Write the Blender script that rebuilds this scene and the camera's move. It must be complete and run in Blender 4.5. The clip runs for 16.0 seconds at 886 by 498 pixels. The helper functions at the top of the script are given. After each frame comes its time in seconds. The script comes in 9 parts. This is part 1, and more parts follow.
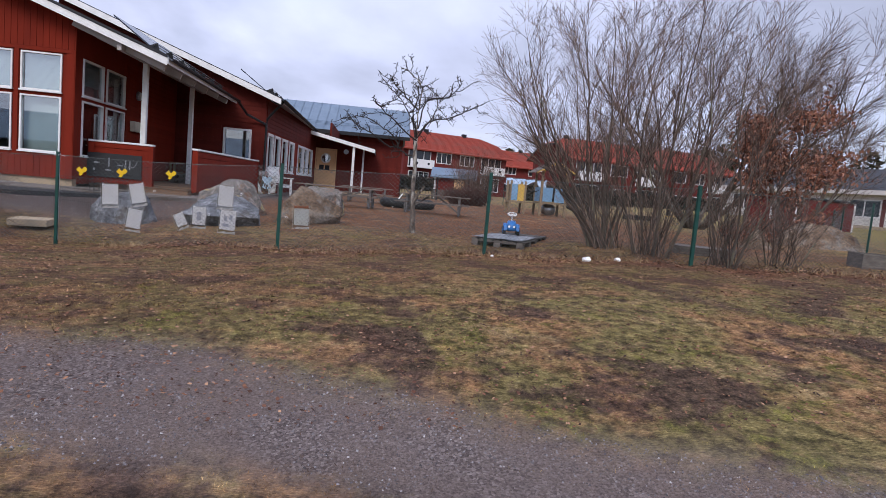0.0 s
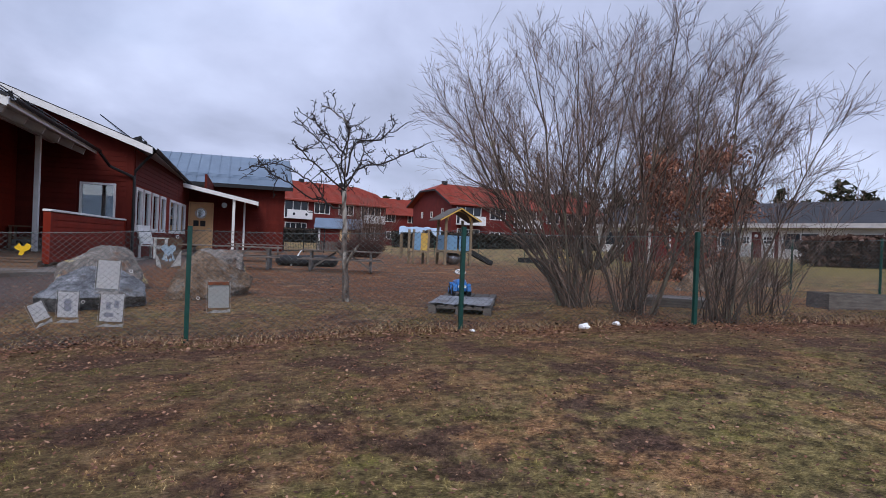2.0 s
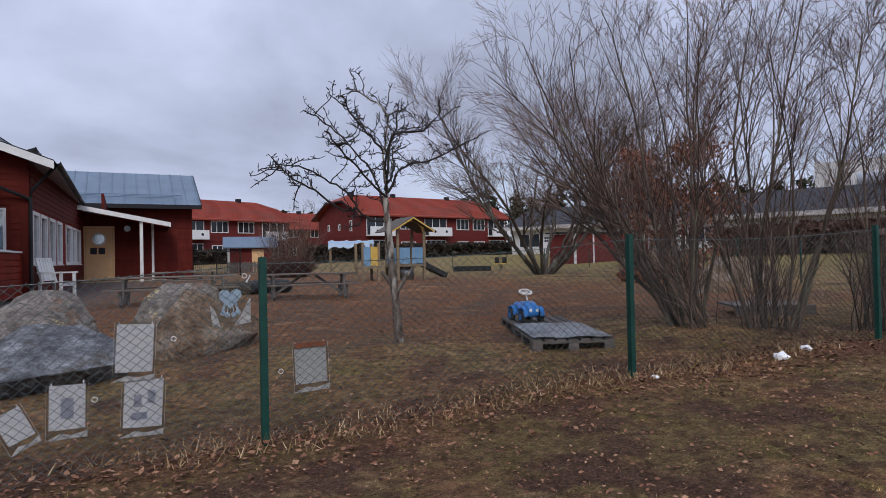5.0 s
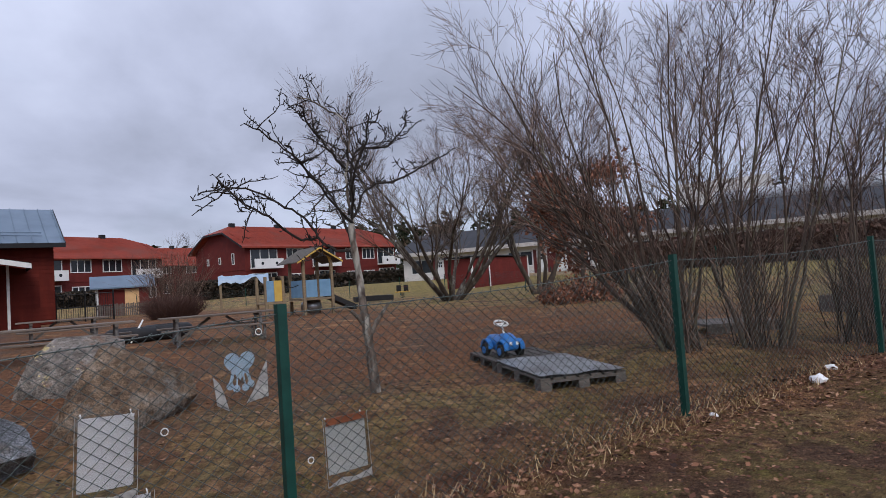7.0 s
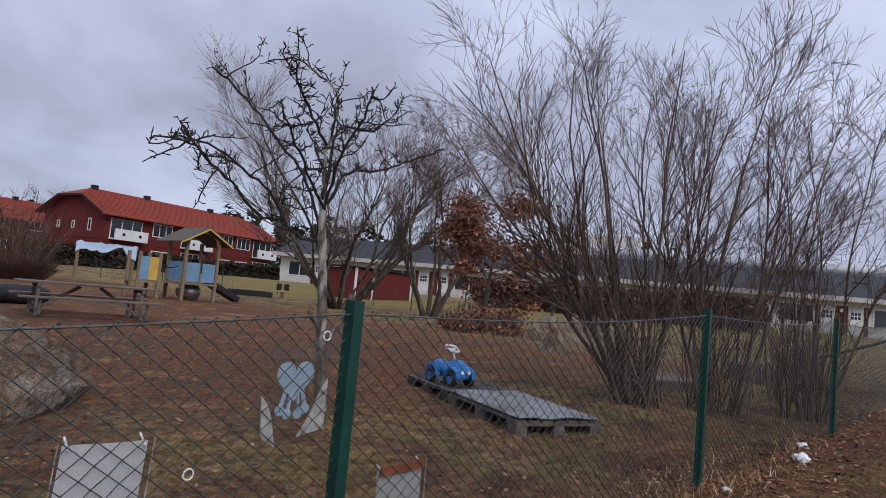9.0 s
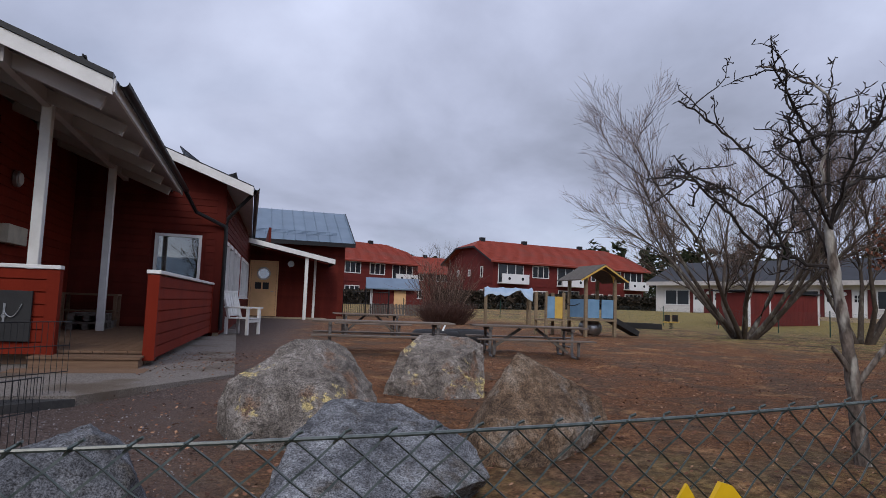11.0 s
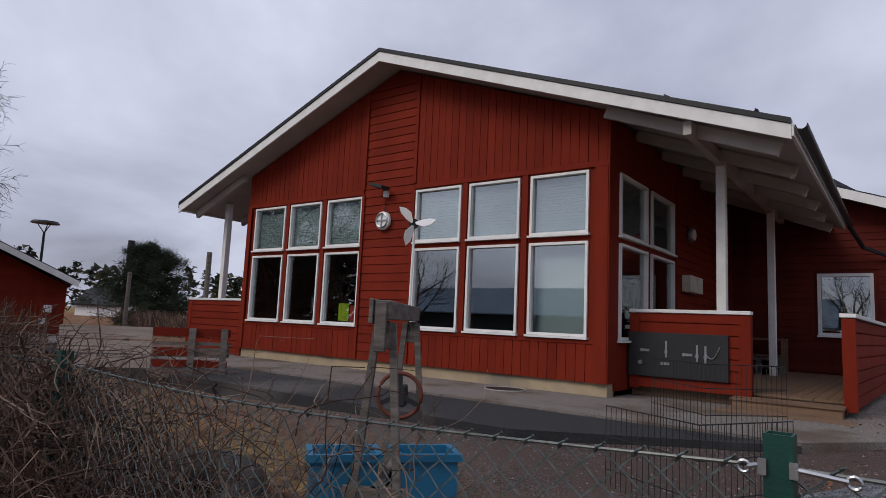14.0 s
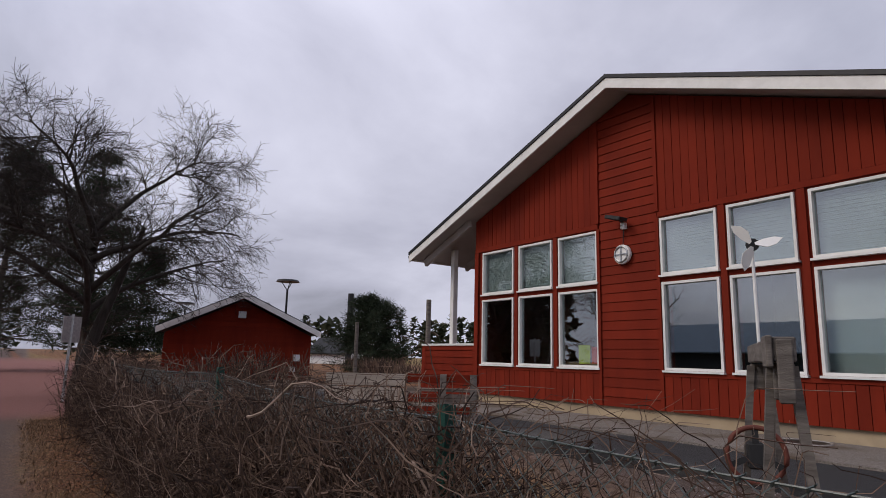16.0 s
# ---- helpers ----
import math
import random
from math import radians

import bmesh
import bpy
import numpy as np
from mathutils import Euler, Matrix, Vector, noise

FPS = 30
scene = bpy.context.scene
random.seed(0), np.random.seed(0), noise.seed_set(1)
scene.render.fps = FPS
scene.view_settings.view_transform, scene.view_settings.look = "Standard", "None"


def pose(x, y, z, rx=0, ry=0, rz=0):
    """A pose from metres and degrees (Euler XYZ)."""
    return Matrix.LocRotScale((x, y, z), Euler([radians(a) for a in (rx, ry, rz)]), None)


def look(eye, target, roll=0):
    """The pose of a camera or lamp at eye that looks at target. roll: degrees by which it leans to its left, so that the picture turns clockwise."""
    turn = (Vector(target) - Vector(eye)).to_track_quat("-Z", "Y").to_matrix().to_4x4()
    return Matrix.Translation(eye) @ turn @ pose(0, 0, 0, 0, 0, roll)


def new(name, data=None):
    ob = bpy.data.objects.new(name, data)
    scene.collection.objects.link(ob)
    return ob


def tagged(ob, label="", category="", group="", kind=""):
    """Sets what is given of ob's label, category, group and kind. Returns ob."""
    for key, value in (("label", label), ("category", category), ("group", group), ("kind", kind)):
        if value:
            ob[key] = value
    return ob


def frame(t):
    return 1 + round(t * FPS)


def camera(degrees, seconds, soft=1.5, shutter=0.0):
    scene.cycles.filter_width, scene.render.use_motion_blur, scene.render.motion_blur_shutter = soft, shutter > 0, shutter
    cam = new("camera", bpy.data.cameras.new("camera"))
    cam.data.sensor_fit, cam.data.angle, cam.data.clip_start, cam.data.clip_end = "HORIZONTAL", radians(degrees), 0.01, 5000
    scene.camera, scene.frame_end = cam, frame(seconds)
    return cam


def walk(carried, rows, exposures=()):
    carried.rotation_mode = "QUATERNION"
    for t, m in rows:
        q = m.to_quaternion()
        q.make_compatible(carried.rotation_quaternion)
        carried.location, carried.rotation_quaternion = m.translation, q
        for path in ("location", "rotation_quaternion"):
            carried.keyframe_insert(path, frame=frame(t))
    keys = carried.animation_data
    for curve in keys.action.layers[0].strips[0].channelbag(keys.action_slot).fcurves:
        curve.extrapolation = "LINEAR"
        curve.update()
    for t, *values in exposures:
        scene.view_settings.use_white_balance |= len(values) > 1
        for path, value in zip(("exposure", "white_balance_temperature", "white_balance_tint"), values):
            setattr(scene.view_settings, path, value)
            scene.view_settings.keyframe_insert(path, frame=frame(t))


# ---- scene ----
cam = camera(71.6, 16.0, soft=0.6)
PATH = [
    (0, (-0.527, -0.515, 0.879), (-0.301, 1.464, 0.693), 5.1),
    (0.5, (-0.737, -0.079, 0.927), (-0.398, 1.888, 0.802), 2.4),
    (1, (-0.947, 0.419, 0.917), (-0.46, 2.358, 0.846), 2.6),
    (1.5, (-1.12, 0.862, 0.976), (-0.62, 2.798, 0.929), 3.2),
    (2, (-1.28, 1.379, 0.963), (-0.669, 3.283, 0.955), 2.4),
    (2.5, (-1.463, 1.812, 1.004), (-0.874, 3.723, 1.027), 3.7),
    (3, (-1.654, 2.27, 0.997), (-0.891, 4.115, 1.104), 0.5),
    (3.5, (-1.852, 2.707, 0.975), (-1.12, 4.568, 1.003), 4.7),
    (4, (-2.102, 3.092, 1.021), (-1.359, 4.948, 1.062), -1.0),
    (4.2, (-2.221, 3.309, 1.013), (-1.423, 5.143, 1.013), -0.5),
    (6.3, (-2.842, 4.867, 1.091), (-1.746, 6.539, 1.17), -3.4),
    (6.5, (-2.866, 4.984, 1.08), (-1.724, 6.624, 1.154), -2.9),
    (7, (-2.954, 5.303, 1.122), (-1.706, 6.863, 1.221), -3.9),
    (7.5, (-3.001, 5.566, 1.104), (-1.566, 6.954, 1.234), 3.5),
    (8, (-3.029, 5.82, 1.114), (-1.418, 6.993, 1.276), 0.9),
    (8.5, (-3.045, 6.172, 1.111), (-1.386, 7.283, 1.238), 1.9),
    (9, (-3.162, 6.463, 1.101), (-1.629, 7.739, 1.256), 5.5),
    (9.5, (-3.375, 6.665, 1.108), (-2.031, 8.137, 1.273), 1.3),
    (10, (-3.537, 6.946, 1.093), (-2.569, 8.693, 1.201), 0.7),
    (10.2, (-3.62, 7.026, 1.099), (-2.766, 8.83, 1.231), 1.1),
    (12.3, (-4.147, 7.136, 1.067), (-4.112, 9.128, 1.237), 2.3),
    (12.5, (-4.179, 7.119, 1.067), (-4.321, 9.107, 1.235), 2.5),
    (13, (-4.256, 7.047, 1.072), (-4.8, 8.964, 1.241), 3.0),
    (13.5, (-4.37, 7.031, 1.07), (-5.267, 8.807, 1.269), 3.6),
    (14, (-4.482, 6.988, 1.074), (-5.68, 8.571, 1.312), 2.6),
    (14.5, (-4.628, 6.913, 1.064), (-6.126, 8.215, 1.312), 3.3),
    (15, (-4.868, 6.985, 1.081), (-6.436, 8.195, 1.364), 2.4),
    (15.5, (-5.062, 6.91, 1.067), (-6.684, 8.042, 1.366), 5.4),
    (16, (-5.266, 6.798, 1.058), (-6.885, 7.919, 1.409), 1.4),
]
walk(cam, [(t, look(eye, target, roll)) for t, eye, target, roll in PATH],
     ((0, 0.37, 6350, 13), (1, 0.27, 6350, 12), (2, 0.07, 6150, 12), (3, -0.08, 6150, 11), (4, -0.10, 6250, 10), (7, -0.06, 6450, 10), (8.5, -0.14, 6450, 10), (9.5, -0.10, 6450, 10), (10, -0.10, 6400, 10), (12.5, -0.33, 6550, 10), (13.5, -0.30, 6650, 10), (14.5, -0.24, 6950, 12), (16, -0.22, 7100, 13)))

# ---- light ----
world = bpy.data.worlds.new("sky")
scene.world = world
world.use_nodes = True
wn, wl = world.node_tree.nodes, world.node_tree.links
wn.clear()
SUN_EL, SUN_ROT = radians(40), radians(202)


def wnode(kind, **inputs):
    n = wn.new(kind)
    for key, value in inputs.items():
        n.inputs[key.replace("_", " ")].default_value = value
    return n


sky_tex = wn.new("ShaderNodeTexSky")
sky_tex.sky_type, sky_tex.sun_disc = "NISHITA", False
sky_tex.sun_elevation, sky_tex.sun_rotation = SUN_EL, SUN_ROT
sky_gain = wn.new("ShaderNodeVectorMath")
sky_gain.operation = "SCALE"
sky_gain.inputs["Scale"].default_value = 0.10
wl.new(sky_tex.outputs[0], sky_gain.inputs[0])
# A cloud layer: the view direction laid on a flat sheet overhead.
coord = wn.new("ShaderNodeTexCoord")
split = wn.new("ShaderNodeSeparateXYZ")
wl.new(coord.outputs["Generated"], split.inputs[0])
lift = wn.new("ShaderNodeMath")
lift.operation = "MAXIMUM"
lift.inputs[1].default_value = 0.0
wl.new(split.outputs["Z"], lift.inputs[0])
plus = wn.new("ShaderNodeMath")
plus.operation = "ADD"
plus.inputs[1].default_value = 0.34
wl.new(lift.outputs[0], plus.inputs[0])
flat = []
for axis in ("X", "Y"):
    d = wn.new("ShaderNodeMath")
    d.operation = "DIVIDE"
    wl.new(split.outputs[axis], d.inputs[0])
    wl.new(plus.outputs[0], d.inputs[1])
    flat.append(d)
join = wn.new("ShaderNodeCombineXYZ")
wl.new(flat[0].outputs[0], join.inputs[0])
wl.new(flat[1].outputs[0], join.inputs[1])
cloud = wnode("ShaderNodeTexNoise", Scale=1.15, Detail=7.0, Roughness=0.52, Distortion=0.25)
wl.new(join.outputs[0], cloud.inputs["Vector"])
tone = wn.new("ShaderNodeValToRGB")
tone.color_ramp.elements[0].position, tone.color_ramp.elements[0].color = 0.30, (0.33, 0.36, 0.47, 1)
tone.color_ramp.elements[1].position, tone.color_ramp.elements[1].color = 0.64, (0.74, 0.80, 1.02, 1)
mid = tone.color_ramp.elements.new(0.47)
mid.color = (0.53, 0.575, 0.755, 1)
wl.new(cloud.outputs["Fac"], tone.inputs[0])
cover = wnode("ShaderNodeTexNoise", Scale=0.75, Detail=4.0, Roughness=0.5)
wl.new(join.outputs[0], cover.inputs["Vector"])
cover_ramp = wn.new("ShaderNodeValToRGB")
cover_ramp.color_ramp.elements[0].position, cover_ramp.color_ramp.elements[0].color = 0.30, (0.62, 0.62, 0.62, 1)
cover_ramp.color_ramp.elements[1].position, cover_ramp.color_ramp.elements[1].color = 0.50, (0.97, 0.97, 0.97, 1)
wl.new(cover.outputs["Fac"], cover_ramp.inputs[0])
blend = wn.new("ShaderNodeMix")
blend.data_type = "RGBA"
wl.new(cover_ramp.outputs[0], blend.inputs["Factor"])
wl.new(sky_gain.outputs[0], blend.inputs["A"])
wl.new(tone.outputs[0], blend.inputs["B"])
# An overcast sky is brighter overhead than at the horizon.
dome = wn.new("ShaderNodeMath")
dome.operation = "MULTIPLY_ADD"
dome.inputs[1].default_value, dome.inputs[2].default_value = 0.42, 0.90
wl.new(lift.outputs[0], dome.inputs[0])
# ... and brighter on the side where the veiled sun stands.
toward = wn.new("ShaderNodeVectorMath")
toward.operation = "DOT_PRODUCT"
toward.inputs[1].default_value = (math.sin(SUN_ROT) * math.cos(SUN_EL), math.cos(SUN_ROT) * math.cos(SUN_EL), math.sin(SUN_EL))
wl.new(coord.outputs["Generated"], toward.inputs[0])
glow = wn.new("ShaderNodeMapRange")
glow.inputs["From Min"].default_value, glow.inputs["From Max"].default_value = 0.1, 1.0
glow.inputs["To Min"].default_value, glow.inputs["To Max"].default_value = 1.0, 1.3
wl.new(toward.outputs["Value"], glow.inputs["Value"])
bright = wn.new("ShaderNodeMath")
bright.operation = "MULTIPLY"
wl.new(dome.outputs[0], bright.inputs[0])
wl.new(glow.outputs[0], bright.inputs[1])
back = wnode("ShaderNodeBackground", Strength=1.0)
wl.new(bright.outputs[0], back.inputs["Strength"])
wl.new(blend.outputs["Result"], back.inputs["Color"])
wout = wn.new("ShaderNodeOutputWorld")
wl.new(back.outputs[0], wout.inputs[0])

sun = new("sun", bpy.data.lights.new("sun", "SUN"))
sun.data.energy, sun.data.angle, sun.data.color = 1.6, radians(26), (1.0, 0.93, 0.84)
sun.matrix_world = look((0, 0, 30), (30 * math.sin(SUN_ROT) * -1, 30 * math.cos(SUN_ROT) * -1, 30 - 30 * math.tan(SUN_EL)))


# ---- materials ----
def material(name, color, second=None, scale=6.0, detail=5.0, rough=0.75, metal=0.0, bump=0.15, bump_scale=60.0, stretch=(1, 1, 1), spots=None,
             spot_scale=1.2, spot_at=0.6, per_piece=0.0, spec=0.35):
    """Two-tone noise, broad stains, fine relief; per_piece varies alike pieces in brightness."""
    m = bpy.data.materials.new(name)
    m.use_nodes = True
    nt = m.node_tree
    n, l = nt.nodes, nt.links
    b = n["Principled BSDF"]
    b.inputs["Roughness"].default_value, b.inputs["Metallic"].default_value = rough, metal
    b.inputs["Specular IOR Level"].default_value = spec
    tc = n.new("ShaderNodeTexCoord")
    mp = n.new("ShaderNodeMapping")
    mp.inputs["Scale"].default_value = stretch
    l.new(tc.outputs["Object"], mp.inputs[0])
    t1 = n.new("ShaderNodeTexNoise")
    t1.inputs["Scale"].default_value, t1.inputs["Detail"].default_value = scale, detail
    t1.inputs["Roughness"].default_value = 0.6
    l.new(mp.outputs[0], t1.inputs["Vector"])
    r1 = n.new("ShaderNodeValToRGB")
    second = second or tuple(c * 0.72 for c in color)
    r1.color_ramp.elements[0].position, r1.color_ramp.elements[0].color = 0.33, (*second, 1)
    r1.color_ramp.elements[1].position, r1.color_ramp.elements[1].color = 0.66, (*color, 1)
    l.new(t1.outputs["Fac"], r1.inputs[0])
    last = r1.outputs[0]
    if spots:
        t2 = n.new("ShaderNodeTexNoise")
        t2.inputs["Scale"].default_value, t2.inputs["Detail"].default_value = spot_scale, 6.0
        l.new(mp.outputs[0], t2.inputs["Vector"])
        r2 = n.new("ShaderNodeValToRGB")
        r2.color_ramp.elements[0].position, r2.color_ramp.elements[1].position = spot_at - 0.05, spot_at + 0.08
        l.new(t2.outputs["Fac"], r2.inputs[0])
        mx = n.new("ShaderNodeMix")
        mx.data_type = "RGBA"
        mx.inputs["B"].default_value = (*spots, 1)
        l.new(r2.outputs[0], mx.inputs["Factor"])
        l.new(last, mx.inputs["A"])
        last = mx.outputs["Result"]
    if per_piece:
        oi = n.new("ShaderNodeObjectInfo")
        mr = n.new("ShaderNodeMapRange")
        mr.inputs["To Min"].default_value, mr.inputs["To Max"].default_value = 1 - per_piece, 1 + per_piece
        l.new(oi.outputs["Random"], mr.inputs["Value"])
        hs = n.new("ShaderNodeHueSaturation")
        l.new(mr.outputs[0], hs.inputs["Value"])
        l.new(last, hs.inputs["Color"])
        last = hs.outputs[0]
    l.new(last, b.inputs["Base Color"])
    if bump:
        t3 = n.new("ShaderNodeTexNoise")
        t3.inputs["Scale"].default_value, t3.inputs["Detail"].default_value = bump_scale, 4.0
        l.new(mp.outputs[0], t3.inputs["Vector"])
        bp = n.new("ShaderNodeBump")
        bp.inputs["Strength"].default_value, bp.inputs["Distance"].default_value = bump, 0.02
        l.new(t3.outputs["Fac"], bp.inputs["Height"])
        l.new(bp.outputs[0], b.inputs["Normal"])
    return m


RED = material("falu red paint", (0.184, 0.0185, 0.0068), (0.142, 0.0138, 0.0053), 3.0, rough=0.8, spec=0.15, bump=0.1, bump_scale=90, stretch=(1, 1, 0.25), per_piece=0.10)
# A darker red than the gable's, for rear range, door wall and wing.
RED_DEEP = material("darker red paint", (0.112, 0.0165, 0.0105), (0.080, 0.0115, 0.008), 3.0, rough=0.8, spec=0.15, bump=0.1, bump_scale=90, stretch=(1, 1, 0.25), per_piece=0.10)
RED_FAR = material("far red boards", (0.135, 0.017, 0.013), (0.10, 0.012, 0.010), 1.5, rough=0.8, bump=0.1, bump_scale=8, per_piece=0.06)
WHITE = material("white paint", (0.74, 0.74, 0.72), (0.62, 0.62, 0.60), 4.0, rough=0.5, bump=0.05, bump_scale=40, per_piece=0.03)
# White paint greyed down: the shade under the eaves is in its colour.
SOFFIT_SHADED = material("white soffit paint greyed for eaves shade", (0.44, 0.41, 0.39), (0.36, 0.335, 0.32), 2.0, rough=0.6, bump=0.05)
CONCRETE = material("foundation concrete", (0.42, 0.33, 0.22), (0.34, 0.26, 0.17), 2.5, rough=0.9, bump=0.25, bump_scale=50, spots=(0.24, 0.20, 0.15), spot_scale=1.0, spot_at=0.58)
ROOF_BLACK = material("black roofing felt", (0.020, 0.022, 0.027), (0.013, 0.014, 0.017), 5.0, rough=0.75, bump=0.3, bump_scale=120)
ROOF_STEEL = material("blue grey sheet steel", (0.17, 0.23, 0.30), (0.13, 0.18, 0.24), 1.0, rough=0.42, metal=0.3, bump=0.04, bump_scale=6)
ROOF_TILE = material("orange red roof tiles", (0.27, 0.045, 0.026), (0.20, 0.034, 0.021), 1.6, rough=0.8, bump=0.3, bump_scale=6, spots=(0.20, 0.05, 0.035), spot_scale=0.35, spot_at=0.56)
METAL_DARK = material("black gutter steel", (0.025, 0.026, 0.028), (0.018, 0.018, 0.020), 8.0, rough=0.45, metal=0.5, bump=0.03)
SOLAR = material("dark solar glass", (0.012, 0.016, 0.030), (0.008, 0.011, 0.022), 4.0, rough=0.15, bump=0.0, spec=0.6)
GREEN = material("green coated steel", (0.007, 0.056, 0.043), (0.004, 0.037, 0.029), 10.0, rough=0.45, bump=0.08, bump_scale=200)
WIRE = material("dark green coated wire", (0.080, 0.100, 0.094), (0.020, 0.034, 0.032), 60.0, rough=0.32, bump=0.0, spec=0.6)
GALV = material("galvanised steel", (0.45, 0.46, 0.47), (0.33, 0.34, 0.35), 20.0, rough=0.35, metal=0.9, bump=0.05, bump_scale=150)
WOOD_GREY = material("weathered grey timber", (0.165, 0.145, 0.128), (0.075, 0.064, 0.056), 5.0, rough=0.85, bump=0.3, bump_scale=60, stretch=(1, 1, 6), per_piece=0.18)
WOOD_LONG = material("weathered lengthwise timber", (0.20, 0.158, 0.130), (0.095, 0.074, 0.060), 6.0, rough=0.85, bump=0.3, bump_scale=60, stretch=(0.4, 6, 6), per_piece=0.18)
WOOD_DECK = material("brown deck timber", (0.19, 0.115, 0.070), (0.13, 0.078, 0.048), 5.0, rough=0.75, bump=0.2, bump_scale=50, stretch=(0.5, 5, 5), per_piece=0.12)
YELLOW_DOOR = material("pale yellow door paint", (0.74, 0.47, 0.24), (0.66, 0.41, 0.20), 3.0, rough=0.5, bump=0.04)
YELLOW = material("yellow plastic tape", (0.72, 0.46, 0.010), (0.62, 0.38, 0.008), 6.0, rough=0.4, bump=0.15, bump_scale=25)
BLACK = material("black board", (0.022, 0.022, 0.023), (0.015, 0.015, 0.016), 6.0, rough=0.6, bump=0.1)
RUBBER = material("black rubber", (0.018, 0.018, 0.019), (0.011, 0.011, 0.012), 12.0, rough=0.7, bump=0.2, bump_scale=80)
BLUE = material("bright blue plastic", (0.022, 0.16, 0.46), (0.016, 0.12, 0.36), 6.0, rough=0.35, bump=0.03, spec=0.5)
BLUE_BIN = material("blue crate plastic", (0.015, 0.15, 0.27), (0.012, 0.11, 0.21), 5.0, rough=0.45, bump=0.05)
BLUE_PANEL = material("pale blue play panel", (0.17, 0.31, 0.46), (0.13, 0.25, 0.38), 4.0, rough=0.5, bump=0.05, per_piece=0.05)
YELLOW_PANEL = material("yellow play panel", (0.60, 0.40, 0.09), (0.52, 0.33, 0.07), 4.0, rough=0.5, bump=0.05)
PLAY_WOOD = material("light impregnated timber", (0.25, 0.19, 0.12), (0.18, 0.13, 0.08), 5.0, rough=0.8, bump=0.2, stretch=(1, 1, 5), per_piece=0.12)
# Near-black colour stands in for unlit rooms; also serves as planter soil.
DARK_INSIDE = material("near-black room shade and soil", (0.022, 0.022, 0.024), (0.014, 0.014, 0.015), 1.0, rough=0.9, bump=0.0)
BLIND = material("pale window blind", (0.56, 0.60, 0.62), (0.50, 0.54, 0.56), 2.0, rough=0.8, bump=0.0)
WHITE_WALL = material("white painted boards", (0.62, 0.60, 0.58), (0.54, 0.52, 0.50), 1.0, rough=0.7, bump=0.1, bump_scale=10, per_piece=0.03)
DARK_RED = material("dark red door", (0.12, 0.018, 0.016), None, 3.0, rough=0.6, bump=0.05)
ASPHALT = material("dark asphalt", (0.032, 0.032, 0.034), (0.018, 0.018, 0.020), 40.0, rough=0.85, bump=0.5, bump_scale=300, spots=(0.07, 0.066, 0.062), spot_scale=0.6, spot_at=0.56)
PAVING = material("grey gravelly paving", (0.27, 0.238, 0.212), (0.085, 0.074, 0.066), 75.0, detail=8.0, rough=0.95, bump=0.8, bump_scale=90, spots=(0.115, 0.088, 0.066), spot_scale=1.3, spot_at=0.55)
PAPER = material("white laminated paper", (0.88, 0.88, 0.89), (0.83, 0.83, 0.85), 3.0, rough=0.25, bump=0.05, bump_scale=12, spec=0.6)


def piece_material(name, stops, rough=0.9):
    """Every loose piece takes its own tone."""
    m = bpy.data.materials.new(name)
    m.use_nodes = True
    n, l = m.node_tree.nodes, m.node_tree.links
    b = n["Principled BSDF"]
    b.inputs["Roughness"].default_value = rough
    b.inputs["Specular IOR Level"].default_value = 0.2
    geo = n.new("ShaderNodeNewGeometry")
    r = n.new("ShaderNodeValToRGB")
    e = r.color_ramp.elements
    e[0].position, e[0].color = stops[0][0], (*stops[0][1], 1)
    e[1].position, e[1].color = stops[-1][0], (*stops[-1][1], 1)
    for p, c in stops[1:-1]:
        e.new(p).color = (*c, 1)
    l.new(geo.outputs["Random Per Island"], r.inputs[0])
    l.new(r.outputs[0], b.inputs["Base Color"])
    return m


def glass_material(name, tint, gloss):
    m = bpy.data.materials.new(name)
    m.use_nodes = True
    n, l = m.node_tree.nodes, m.node_tree.links
    n.clear()
    clear, shine, mix, out = (n.new("ShaderNode" + k) for k in ("BsdfTransparent", "BsdfGlossy", "MixShader", "OutputMaterial"))
    clear.inputs["Color"].default_value = (*tint, 1)
    shine.inputs["Roughness"].default_value = 0.015
    lw = n.new("ShaderNodeLayerWeight")
    power, gain = n.new("ShaderNodeMath"), n.new("ShaderNodeMath")
    power.operation, gain.operation = "POWER", "MULTIPLY_ADD"
    power.inputs[1].default_value = 4.0
    gain.inputs[1].default_value, gain.inputs[2].default_value = 1 - gloss, gloss
    l.new(lw.outputs["Facing"], power.inputs[0])
    l.new(power.outputs[0], gain.inputs[0])
    l.new(gain.outputs[0], mix.inputs[0])
    l.new(clear.outputs[0], mix.inputs[1])
    l.new(shine.outputs[0], mix.inputs[2])
    l.new(mix.outputs[0], out.inputs[0])
    return m


GLASS = glass_material("window glass", (0.72, 0.80, 0.80), 0.24)
# Pale opaque plastic for pocket folds, with their glare put into the colour.
FOIL_FOLD_GLARE = material("crumpled plastic with glare painted milky", (0.46, 0.45, 0.43), (0.26, 0.25, 0.24), 30.0, rough=0.3, bump=0.4, bump_scale=60, spec=0.6)
FOIL = glass_material("clear plastic pocket", (0.95, 0.955, 0.96), 0.13)


# ---- building blocks ----
def box(bm, x0, x1, y0, y1, z0, z1):
    v = [bm.verts.new((x, y, z)) for z in (z0, z1) for y in (y0, y1) for x in (x0, x1)]
    for f in ((0, 2, 3, 1), (4, 5, 7, 6), (0, 1, 5, 4), (2, 6, 7, 3), (0, 4, 6, 2), (1, 3, 7, 5)):
        bm.faces.new([v[i] for i in f])
    return v


